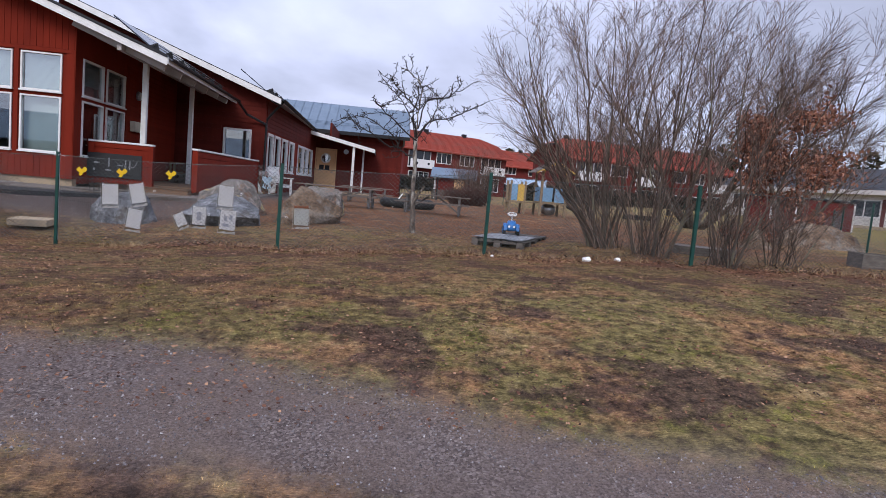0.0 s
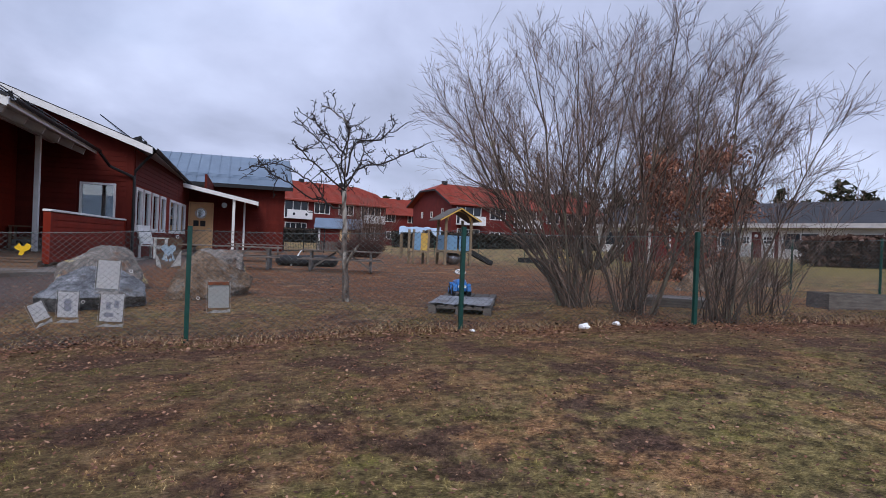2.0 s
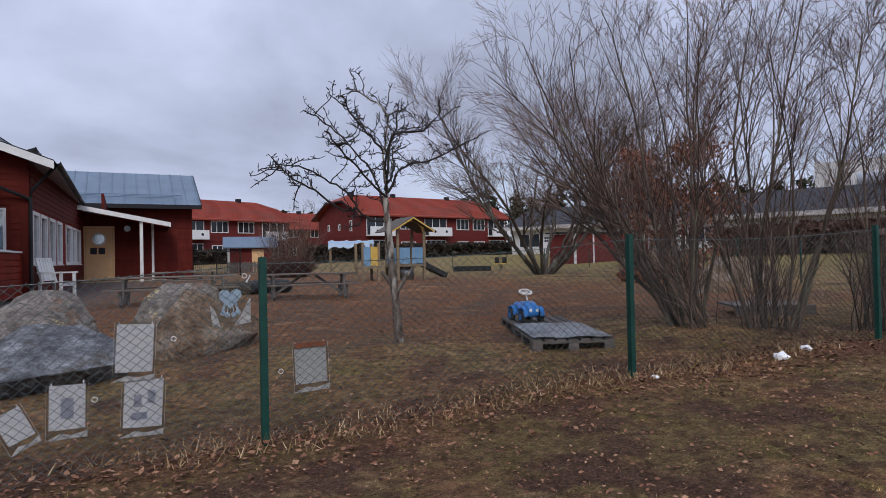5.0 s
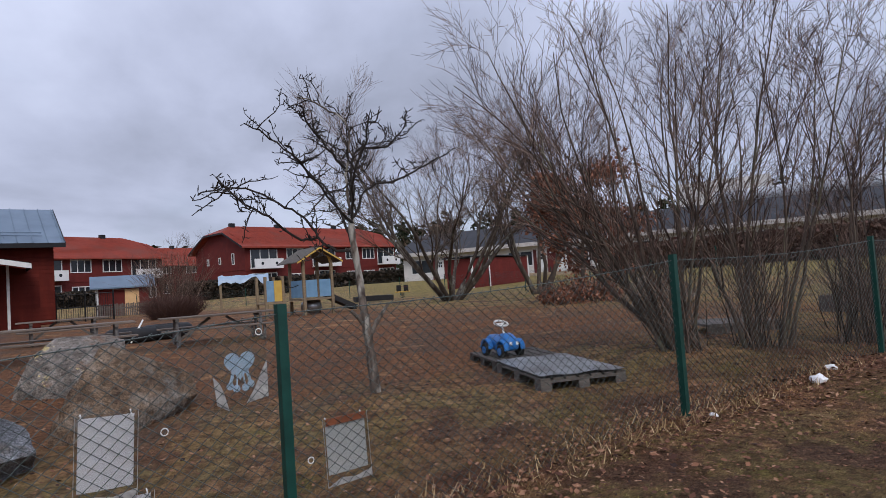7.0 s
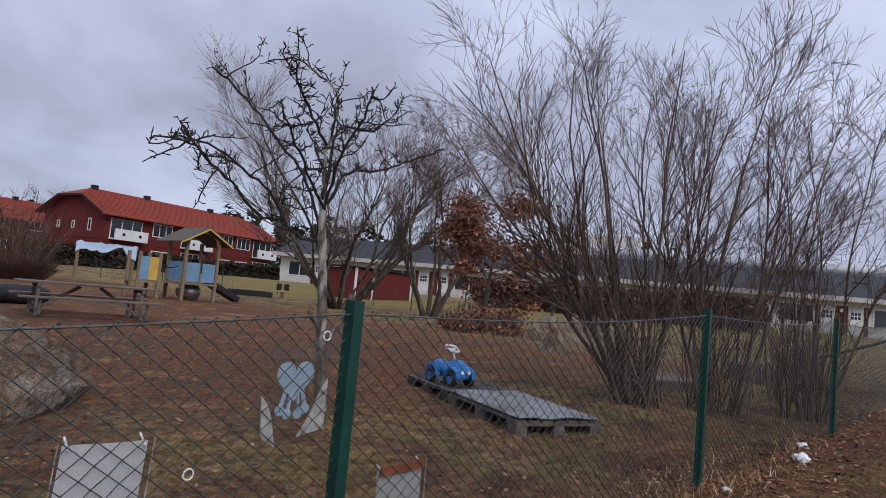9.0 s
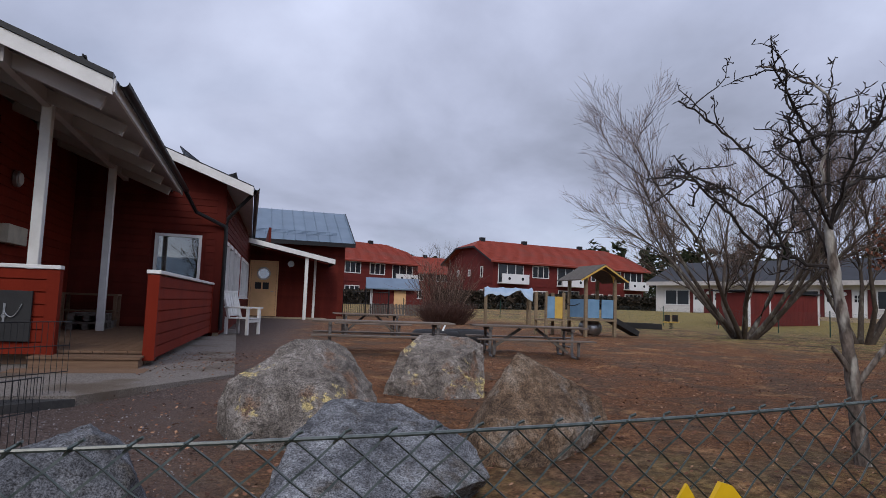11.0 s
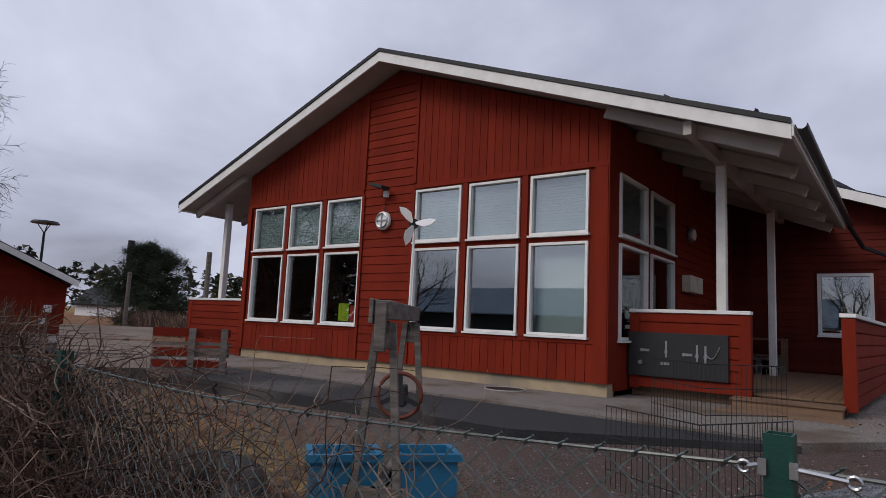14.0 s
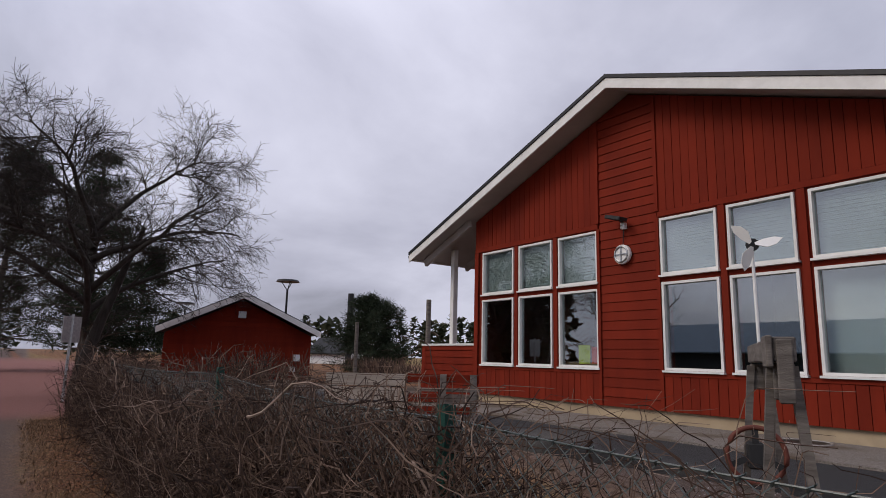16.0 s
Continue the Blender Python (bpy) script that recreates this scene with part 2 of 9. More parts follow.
def beam(bm, a, b, w, h, up=(0, 0, 1)):
    """A straight bar of w by h from a to b."""
    a, b = Vector(a), Vector(b)
    ahead = (b - a).normalized()
    up = Vector(up)
    if abs(ahead.dot(up)) > 0.98:
        up = Vector((0, 1, 0))
    side = ahead.cross(up).normalized()
    top = side.cross(ahead)
    v = [bm.verts.new(p + side * (w / 2 * i) + top * (h / 2 * j)) for p in (a, b) for i, j in ((-1, -1), (1, -1), (1, 1), (-1, 1))]
    for f in ((3, 2, 1, 0), (4, 5, 6, 7), (0, 1, 5, 4), (1, 2, 6, 5), (2, 3, 7, 6), (3, 0, 4, 7)):
        bm.faces.new([v[i] for i in f])


def prism(bm, outline, axis, a, b):
    """A flat outline of (u, v) pushed along an axis from a to b. axis x: (y, z); y: (x, z); z: (x, y)."""
    def put(u, v, w):
        return {"x": (w, u, v), "y": (u, w, v), "z": (u, v, w)}[axis]
    lo = [bm.verts.new(put(u, v, a)) for u, v in outline]
    hi = [bm.verts.new(put(u, v, b)) for u, v in outline]
    bm.faces.new(lo[::-1]), bm.faces.new(hi)
    for i in range(len(lo)):
        j = (i + 1) % len(lo)
        bm.faces.new((lo[i], lo[j], hi[j], hi[i]))


def pipe(bm, points, r, sides=8, caps=True, closed=False):
    """A round bar along points; r may be a number or one for each point."""
    pts = [Vector(p) for p in points]
    radii = r if isinstance(r, (list, tuple)) else [r] * len(pts)
    rings = []
    for i, p in enumerate(pts):
        a, c = (pts[i - 1], pts[(i + 1) % len(pts)]) if closed else (pts[max(i - 1, 0)], pts[min(i + 1, len(pts) - 1)])
        d = (c - a).normalized()
        u = d.cross(Vector((0, 0, 1)) if abs(d.z) < 0.9 else Vector((1, 0, 0))).normalized()
        w = d.cross(u)
        rings.append([bm.verts.new(p + (u * math.cos(2 * math.pi * k / sides) + w * math.sin(2 * math.pi * k / sides)) * radii[i]) for k in range(sides)])
    for i in range(len(rings) if closed else len(rings) - 1):
        a, b = rings[i], rings[(i + 1) % len(rings)]
        for k in range(sides):
            bm.faces.new((a[k], a[(k + 1) % sides], b[(k + 1) % sides], b[k]))
    if caps and not closed:
        bm.faces.new(rings[0][::-1]), bm.faces.new(rings[-1])


def ring_points(c, r, n=20, axis="z"):
    out = []
    for k in range(n):
        u, v = r * math.cos(2 * math.pi * k / n), r * math.sin(2 * math.pi * k / n)
        out.append({"z": (c[0] + u, c[1] + v, c[2]), "y": (c[0] + u, c[1], c[2] + v), "x": (c[0], c[1] + u, c[2] + v)}[axis])
    return out


def disc(bm, c, r, depth, n=20, axis="z"):
    pipe(bm, [c, {"z": (c[0], c[1], c[2] + depth), "y": (c[0], c[1] + depth, c[2]), "x": (c[0] + depth, c[1], c[2])}[axis]], r, n)


def mesh_from(name, bm, mat, bevel=0.0, smooth=False):
    if bevel:
        bmesh.ops.bevel(bm, geom=bm.edges[:], offset=bevel, segments=1, affect="EDGES", clamp_overlap=True)
    bmesh.ops.recalc_face_normals(bm, faces=bm.faces[:])
    me = bpy.data.meshes.new(name)
    bm.to_mesh(me)
    bm.free()
    me.materials.append(mat)
    if smooth:
        me.polygons.foreach_set("use_smooth", [True] * len(me.polygons))
    return me


def part(name, bm, mat, parent=None, label="", bevel=0.0, smooth=False):
    ob = new(name, mesh_from(name, bm, mat, bevel, smooth))
    ob.parent = parent
    return tagged(ob, label) if label else ob


def boxpart(name, dims, mat, parent=None, label="", bevel=0.0):
    bm = bmesh.new()
    box(bm, *dims)
    return part(name, bm, mat, parent, label, bevel)


def structure(name, bm, mat, label, bevel=0.0):
    return tagged(part(name, bm, mat, None, "", bevel), label, kind="structure")


def thing(name, label, category, at=(0, 0, 0), turn=0.0, group="", tilt=(0, 0)):
    ob = new(name)
    ob.matrix_basis = pose(*at, tilt[0], tilt[1], turn)
    ob.empty_display_size = 0.2
    return tagged(ob, label, category, group)


def base(name, label, kind="structure"):
    return tagged(new(name), label, kind=kind)


def raw_mesh(name, verts, faces, mat, smooth=False):
    me = bpy.data.meshes.new(name)
    me.from_pydata(verts, [], faces)
    me.materials.append(mat)
    if smooth:
        me.polygons.foreach_set("use_smooth", [True] * len(me.polygons))
    return me


# ---- ground ----
LEVELS = ((-.5, -.5, -.40), (-6, -1, -.45), (6, -1, -.3), (-4.6, 7.9, -.25), (-1.8, 7.9, -.10), (.98, 7.65, .06), (3.3, 8.9, .25), (3.7, 7.3, .17), (6.5, 7, .26), (9.15, 6.7, .31),
          (1.3, 9, .08), (.2, 10.4, .1), (-7.5, 14, .22), (-15, 14, .2), (-4.8, 16, .24), (-4, 30, .33), (0, 20, .2), (6, 22, .25), (12, 12, .3),
          (-12, 6, -.3), (-14, 9.5, 0), (-25, 14, .2), (-25, 5, -.1), (4, 47, .25), (35, 60, 1.2), (50, 25, 1.1), (57, 6, 1.0), (22, 72, .8), (8, 85, .8))


def ground_z(x, y):
    w = s = 0.0
    for a, b, c in LEVELS:
        k = 1 / ((x - a) ** 2 + (y - b) ** 2 + 1.0) ** 1.5
        w, s = w + k, s + k * c
    return s / w


def spread(lo, hi, fine_lo, fine_hi, step):
    """Grid lines: fine in the middle stretch, wider and wider outside it."""
    out = list(np.arange(fine_lo, fine_hi, step))
    s, v = step, out[-1]
    while v < hi:
        s *= 1.25
        v += s
        out.append(min(v, hi))
    s, v = step, fine_lo
    while v > lo:
        s *= 1.25
        v -= s
        out.insert(0, max(v, lo))
    return np.array(out)


gx, gy = spread(-1500, 1500, -15, 13, 0.11), spread(-1500, 1500, -2.5, 16, 0.11)
X, Y = np.meshgrid(gx, gy)
W = np.zeros_like(X)
Z = np.zeros_like(X)
for a, b, c in LEVELS:
    k = 1 / ((X - a) ** 2 + (Y - b) ** 2 + 1.0) ** 1.5
    W, Z = W + k, Z + k * c
Z = Z / W


def wave(x, y, s, seed):
    """Cheap smooth unevenness from a sum of turned sines."""
    r = np.random.RandomState(seed)
    out = np.zeros_like(x)
    for k in range(7):
        a, p = r.uniform(0, 6.28), r.uniform(0, 6.28)
        f = s * (0.6 + 0.35 * k)
        out += np.sin((x * math.cos(a) + y * math.sin(a)) * f + p) / (1 + 0.4 * k)
    return out / 3.0


near = np.exp(-((X / 25) ** 2) - ((Y - 6) / 25) ** 2)
Z += near * (0.018 * wave(X, Y, 1.1, 3) + 0.010 * wave(X, Y, 4.5, 4))


def edge(v, soft):
    return 1 / (1 + np.exp(-np.clip(v / soft, -30, 30)))


FENCE_Y = np.interp(X, [-30, -17.5, -4.62, -1.8, .98, 3.72, 6.5, 9.3, 30], [8.0, 8.0, 7.92, 7.93, 7.65, 7.28, 7.0, 6.7, 6.0])
rough_edge = 0.35 * wave(X, Y, 1.6, 8) + 0.15 * wave(X, Y, 5, 9)
# Inside the yard: bare trodden earth, grassy near the fence; outside: worn lawn; a gravel path in the foreground and along the lane.
yard = edge(Y - FENCE_Y - 0.2 + rough_edge * 0.4, 0.15) * edge(9.6 - X, 0.8) * edge(46 - Y, 1.5)
inner_grass = edge(FENCE_Y + 2.6 - Y + rough_edge * 1.6, 0.5)
earth = yard * (1 - 0.75 * inner_grass)


def path_top(x):
    return np.minimum(3.17, 2.48 - 0.445 * x)


def path_foot(x):
    return 1.66 - 0.14 * x - 0.4 * np.maximum(x + 0.5, 0)


gravel_front = edge(path_top(X) - Y + 0.30 * rough_edge, 0.09) * edge(Y - path_foot(X) + 0.3 * rough_edge, 0.07)
lane = edge(6.75 - 0.02 * X - Y + rough_edge * 0.3, 0.12) * edge(-10.2 - X + rough_edge, 0.4) * edge(Y - 4.0, 0.3)
yard_gravel = edge(Y - 10.4 + 0.25 * (X + 6) + rough_edge * 0.5, 0.3) * edge(-4.3 - X + 0.12 * (Y - 12) + rough_edge * 0.5, 0.35) * edge(32 - Y, 0.5) * edge(X + 19, 1)
gravel = np.clip(gravel_front + lane + yard_gravel, 0, 1)
litter = np.exp(-((Y - FENCE_Y + 0.05) / 0.42) ** 2) * edge(X + 3.4, 0.5) * (0.55 + 0.45 * wave(X, Y, 3, 11)) + np.exp(-((Y - 7.6) / 0.5) ** 2) * edge(-7.5 - X, 0.5) * (0.75 + 0.25 * wave(X, Y, 3, 11))
far_green = edge(np.hypot(X - 2, Y - 14) - 27 + rough_edge * 3, 2.0) * edge(X - 14 - 0.45 * np.maximum(Y - 30, -6) + rough_edge, 0.8)
wear = edge(Y - 4.3 - 0.62 * np.clip(X + 0.6, -2.4, 1.2) + 0.9 * rough_edge, 0.45) * edge(FENCE_Y + 1.2 - Y, 0.4)
trail = np.exp(-((X - np.interp(Y, [0, 3.5, 4.5, 6.1, 7.0], [4.6, 3.05, 2.62, 1.95, 1.7]) - 0.12 * rough_edge) / 0.13) ** 2) * edge(6.6 - Y, 0.3)
red_road = edge(-17.6 - X + rough_edge * 0.4, 0.25) * edge(X + 75, 2) * edge(11.6 - Y + 0.0 * X, 0.5) * edge(Y + 1.5, 0.5)

verts = np.stack([X.ravel(), Y.ravel(), Z.ravel()], 1)
nx, ny = len(gx), len(gy)
idx = np.arange(nx * ny).reshape(ny, nx)
quads = np.stack([idx[:-1, :-1], idx[:-1, 1:], idx[1:, 1:], idx[1:, :-1]], -1).reshape(-1, 4)
ground_me = bpy.data.meshes.new("ground")
ground_me.from_pydata(verts.tolist(), [], quads.tolist())
ground_me.polygons.foreach_set("use_smooth", [True] * len(ground_me.polygons))
for key, data in (("earth", earth), ("gravel", gravel), ("litter", np.clip(litter, 0, 1)), ("green", far_green), ("road", red_road), ("wear", wear), ("damp_gravel", np.clip(yard_gravel + lane, 0, 1)), ("trail", trail)):
    ground_me.attributes.new(key, "FLOAT", "POINT").data.foreach_set("value", data.ravel().astype(np.float32))


def ground_material(loose=False):
    """The ground sheet; loose: single blades that take the lawn's patches and a tone of their own."""
    m = bpy.data.materials.new("grass blades" if loose else "worn lawn and earth")
    m.use_nodes = True
    n, l = m.node_tree.nodes, m.node_tree.links
    b = n["Principled BSDF"]
    b.inputs["Roughness"].default_value = 0.95
    b.inputs["Specular IOR Level"].default_value = 0.15
    tc = n.new("ShaderNodeTexCoord")

    def tex(scale, detail=6, rough=0.6):
        t = n.new("ShaderNodeTexNoise")
        t.inputs["Scale"].default_value, t.inputs["Detail"].default_value, t.inputs["Roughness"].default_value = scale, detail, rough
        l.new(tc.outputs["Object"], t.inputs["Vector"])
        return t.outputs["Fac"]

    def ramp(src, *stops):
        r = n.new("ShaderNodeValToRGB")
        e = r.color_ramp.elements
        e[0].position, e[0].color = stops[0][0], (*stops[0][1], 1)
        e[1].position, e[1].color = stops[-1][0], (*stops[-1][1], 1)
        for p, c in stops[1:-1]:
            e.new(p).color = (*c, 1)
        l.new(src, r.inputs[0])
        return r.outputs[0]

    def mix(fac, a, b_, mode="MIX"):
        x = n.new("ShaderNodeMix")
        x.data_type, x.blend_type = "RGBA", mode
        for sock, val in (("Factor", fac), ("A", a), ("B", b_)):
            if isinstance(val, (int, float)):
                x.inputs[sock].default_value = val
            elif isinstance(val, tuple):
                x.inputs[sock].default_value = (*val, 1)
            else:
                l.new(val, x.inputs[sock])
        return x.outputs["Result"]

    def attr(name):
        a = n.new("ShaderNodeAttribute")
        a.attribute_name = name
        return a.outputs["Fac"]

    def stretched(scale, ratio, turn, detail=5, rough=0.65):
        """Noise drawn out along one way, for lying straw."""
        mp = n.new("ShaderNodeMapping")
        mp.inputs["Scale"].default_value = (1.0, ratio, 1.0)
        mp.inputs["Rotation"].default_value = (0, 0, radians(turn))
        l.new(tc.outputs["Object"], mp.inputs[0])
        t = n.new("ShaderNodeTexNoise")
        t.inputs["Scale"].default_value, t.inputs["Detail"].default_value, t.inputs["Roughness"].default_value = scale, detail, rough
        t.inputs["Distortion"].default_value = 0.6
        l.new(mp.outputs[0], t.inputs["Vector"])
        return t.outputs["Fac"]

    strands = mix(0.5, stretched(38, 4.5, 25), stretched(34, 4.5, -40))
    dry = ramp(strands, (0.36, (0.11, 0.062, 0.034)), (0.48, (0.33, 0.195, 0.095)), (0.57, (0.54, 0.35, 0.185)), (0.68, (0.76, 0.56, 0.34)))
    tan = ramp(strands, (0.36, (0.14, 0.095, 0.048)), (0.50, (0.40, 0.30, 0.15)), (0.66, (0.74, 0.60, 0.36)))
    olive = ramp(strands, (0.36, (0.075, 0.062, 0.024)), (0.50, (0.245, 0.210, 0.085)), (0.66, (0.52, 0.45, 0.22)))
    mossy = ramp(tex(60, 7, 0.75), (0.36, (0.065, 0.075, 0.014)), (0.50, (0.195, 0.205, 0.045)), (0.66, (0.42, 0.41, 0.12)))
    damp = ramp(tex(60, 7, 0.75), (0.36, (0.030, 0.019, 0.018)), (0.50, (0.095, 0.060, 0.052)), (0.66, (0.22, 0.150, 0.128)))
    grass = mix(ramp(tex(1.0, 7, 0.66), (0.42, (0, 0, 0)), (0.52, (1, 1, 1))), dry, olive)
    grass = mix(ramp(tex(1.6, 7, 0.66), (0.56, (0, 0, 0)), (0.62, (0.9, 0.9, 0.9))), grass, tan)
    grass = mix(ramp(tex(2.3, 8, 0.72), (0.54, (0, 0, 0)), (0.63, (0.85, 0.85, 0.85))), grass, mossy)
    shifted = n.new("ShaderNodeMapping")
    shifted.inputs["Location"].default_value = (7.3, 2.1, 0)
    l.new(tc.outputs["Object"], shifted.inputs[0])
    wet = n.new("ShaderNodeTexNoise")
    wet.inputs["Scale"].default_value, wet.inputs["Detail"].default_value, wet.inputs["Roughness"].default_value = 1.35, 8.0, 0.66
    l.new(shifted.outputs[0], wet.inputs["Vector"])
    grass = mix(ramp(wet.outputs["Fac"], (0.51, (0, 0, 0)), (0.58, (0.85, 0.85, 0.85))), grass, damp)
    soil = ramp(tex(48, 9, 0.75), (0.36, (0.050, 0.024, 0.014)), (0.50, (0.165, 0.082, 0.044)), (0.64, (0.37, 0.205, 0.11)))
    soil = mix(ramp(tex(0.9, 6, 0.65), (0.46, (0, 0, 0)), (0.58, (0.8, 0.8, 0.8))), soil, ramp(tex(42, 8, 0.72), (0.34, (0.040, 0.032, 0.026)), (0.66, (0.185, 0.135, 0.098))))
    soil = mix(ramp(tex(1.7, 6, 0.65), (0.56, (0, 0, 0)), (0.66, (0.7, 0.7, 0.7))), soil, dry)
    stone = n.new("ShaderNodeTexVoronoi")
    stone.inputs["Scale"].default_value = 85
    l.new(tc.outputs["Object"], stone.inputs["Vector"])
    grey_stone = n.new("ShaderNodeRGBToBW")
    l.new(stone.outputs["Color"], grey_stone.inputs[0])
    pebbles = ramp(grey_stone.outputs[0], (0.15, (0.075, 0.065, 0.066)), (0.45, (0.185, 0.160, 0.160)), (0.70, (0.31, 0.275, 0.275)), (0.92, (0.50, 0.46, 0.45)))
    dust = ramp(tex(80, 6, 0.7), (0.34, (0.120, 0.096, 0.090)), (0.66, (0.36, 0.30, 0.28)))
    pebbles = mix(ramp(tex(1.4, 6, 0.65), (0.40, (0.3, 0.3, 0.3)), (0.56, (0.95, 0.95, 0.95))), pebbles, dust)
    leaves = ramp(tex(30, 4, 0.65), (0.34, (0.035, 0.020, 0.016)), (0.50, (0.185, 0.080, 0.048)), (0.66, (0.44, 0.23, 0.135)))
    meadow = ramp(tex(3.0, 9, 0.75), (0.30, (0.131, 0.140, 0.038)), (0.5, (0.254, 0.210, 0.079)), (0.7, (0.350, 0.254, 0.114)))
    road = ramp(tex(30, 6), (0.3, (0.298, 0.149, 0.140)), (0.7, (0.438, 0.236, 0.219)))
    worn = ramp(tex(52, 9, 0.78), (0.36, (0.030, 0.016, 0.011)), (0.50, (0.105, 0.056, 0.034)), (0.64, (0.29, 0.165, 0.095)))
    tuft = ramp(tex(11.0, 6, 0.72), (0.38, (0.26, 0.25, 0.25)), (0.50, (0.92, 0.92, 0.92)), (0.62, (1.60, 1.56, 1.50)))
    grass = mix(0.9, grass, tuft, "MULTIPLY")
    soil = mix(0.45, soil, tuft, "MULTIPLY")
    soil = mix(1.0, soil, (1.20, 1.16, 1.10), "MULTIPLY")
    if loose:
        geo = n.new("ShaderNodeNewGeometry")
        own = ramp(geo.outputs["Random Per Island"], (0.0, (0.42, 0.37, 0.34)), (0.55, (0.92, 0.84, 0.76)), (0.93, (1.25, 1.14, 1.00)), (1.0, (1.75, 1.62, 1.42)))
        l.new(mix(1.0, grass, own, "MULTIPLY"), b.inputs["Base Color"])
        return m
    c = mix(attr("green"), grass, meadow)
    c = mix(mix(0.60, (0, 0, 0), attr("wear")), c, worn)
    c = mix(mix(0.65, (0, 0, 0), attr("trail")), c, damp)
    c = mix(attr("earth"), c, soil)
    c = mix(attr("gravel"), c, pebbles)
    c = mix(attr("damp_gravel"), c, mix(1.0, pebbles, (0.50, 0.46, 0.44), "MULTIPLY"))
    c = mix(attr("litter"), c, leaves)
    c = mix(attr("road"), c, mix(1.0, road, (0.72, 0.70, 0.70), "MULTIPLY"))
    c = mix(1.0, c, (0.86, 0.80, 0.765), "MULTIPLY")
    l.new(c, b.inputs["Base Color"])
    bump = n.new("ShaderNodeBump")
    bump.inputs["Strength"].default_value, bump.inputs["Distance"].default_value = 1.0, 0.06
    l.new(mix(0.45, tex(16, 10, 0.78), strands), bump.inputs["Height"])
    l.new(bump.outputs[0], b.inputs["Normal"])
    return m


ground_me.materials.append(ground_material())
ground = tagged(new("ground", ground_me), "worn winter lawn, bare brown earth and gravel", kind="structure")

# ---- the long red building: hall with gable, porch, rear range ----
GY, GX0, GX1 = 14.53, -15.2, -7.5          # gable wall plane and its ends
RIDGE_X, RIDGE_Z, PITCH = -11.28, 5.50, 0.371
FLOOR = 0.40


def roof_z(x):
    return RIDGE_Z - PITCH * abs(x - RIDGE_X)


def wall_with_openings(name, label, axis, at, depth, lo, hi, z0, z1, holes, mat, top=None):
    """A wall of some thickness, made of blocks round its openings (lo, hi, z0, z1). top(u): a sloping upper edge."""
    bm = bmesh.new()
    us = sorted({lo, hi, *(h[0] for h in holes), *(h[1] for h in holes), *([RIDGE_X] if top and lo < RIDGE_X < hi else [])})
    for a, b in zip(us[:-1], us[1:]):
        mine = sorted((h[2], h[3]) for h in holes if h[0] <= a + 1e-6 and h[1] >= b - 1e-6)
        z = z0
        for p, q in mine + [(None, None)]:
            if p is None:
                ta, tb = (top(a), top(b)) if top else (z1, z1)
            else:
                ta = tb = p
            if min(ta, tb) > z + 1e-4:
                prism(bm, [(a, z), (b, z), (b, tb), (a, ta)], axis, at, at + depth)
            z = q if q is not None else z
    return structure(name, bm, mat, label)


window_count = 0


def window(axis, at, out, lo, hi, z0, z1, label, mullions=(), blind=0.0, frame=0.036, mat=None):
    """A window set in a wall: axis y: the wall runs along x; axis x: along y. out: +1 or -1, the side it faces."""
    global window_count
    window_count += 1
    top = base(f"window_{window_count}", label)
    mat = mat or WHITE

    def slab(bm, u0, u1, v0, v1, d0, d1):
        d0, d1 = sorted((at + out * d0, at + out * d1))
        if axis == "y":
            box(bm, u0, u1, d0, d1, v0, v1)
        else:
            box(bm, d0, d1, u0, u1, v0, v1)
    bm = bmesh.new()
    slab(bm, lo, lo + frame, z0, z1, -0.06, 0.035)
    slab(bm, hi - frame, hi, z0, z1, -0.06, 0.035)
    slab(bm, lo + frame, hi - frame, z1 - frame, z1, -0.06, 0.035)
    slab(bm, lo + frame, hi - frame, z0, z0 + frame, -0.06, 0.035)
    for kind, place in mullions:
        if kind == "v":
            slab(bm, place - frame / 2, place + frame / 2, z0 + frame, z1 - frame, -0.05, 0.02)
        else:
            slab(bm, lo + frame, hi - frame, place - frame / 2, place + frame / 2, -0.05, 0.02)
    part("window_frame", bm, mat, top)
    bm = bmesh.new()
    slab(bm, lo - 0.02, hi + 0.02, z0 - 0.03, z0 - 0.002, -0.02, 0.07)
    part("window_sill", bm, mat, top)
    bm = bmesh.new()
    slab(bm, lo + frame, hi - frame, z0 + frame, z1 - frame, -0.030, -0.022)
    pane = part("pane", bm, GLASS, top)
    pane.visible_shadow = False
    if blind:
        bm = bmesh.new()
        b0 = z1 - frame - (z1 - z0 - 2 * frame) * blind
        k, z = 0, z1 - frame
        while z > b0:
            d = -0.075 - 0.006 * (k % 2)
            slab(bm, lo + frame + 0.005, hi - frame - 0.005, z - 0.021, z, d - 0.004, d)
            z -= 0.024
            k += 1
        part("blind", bm, BLIND, top, "pale slatted window blind")
    return top


# Gable wall: six pairs of stacked windows.
right_us = [(-10.765, -9.865), (-9.715, -8.835), (-8.665, -7.79)]
left_us = [(-14.96, -14.02), (-13.87, -13.0), (-12.84, -11.96)]
holes = []
for u0, u1 in right_us + left_us:
    holes += [(u0, u1, 0.97, 2.23), (u0, u1, 2.335, 3.185)]
gable = wall_with_openings("wall_gable", "red painted timber gable wall with stacked windows", "y", GY, 0.22, GX0, GX1, 0.40, 4.0, holes, RED, lambda x: roof_z(x) - 0.16)
for k, (u0, u1) in enumerate(right_us + left_us):
    window("y", GY, -1, u0, u1, 0.97, 2.23, "tall white-framed lower window reflecting clouds")
    window("y", GY, -1, u0, u1, 2.335, 3.185, "white-framed upper window with closed slatted blind", blind=1.0)
bm = bmesh.new()
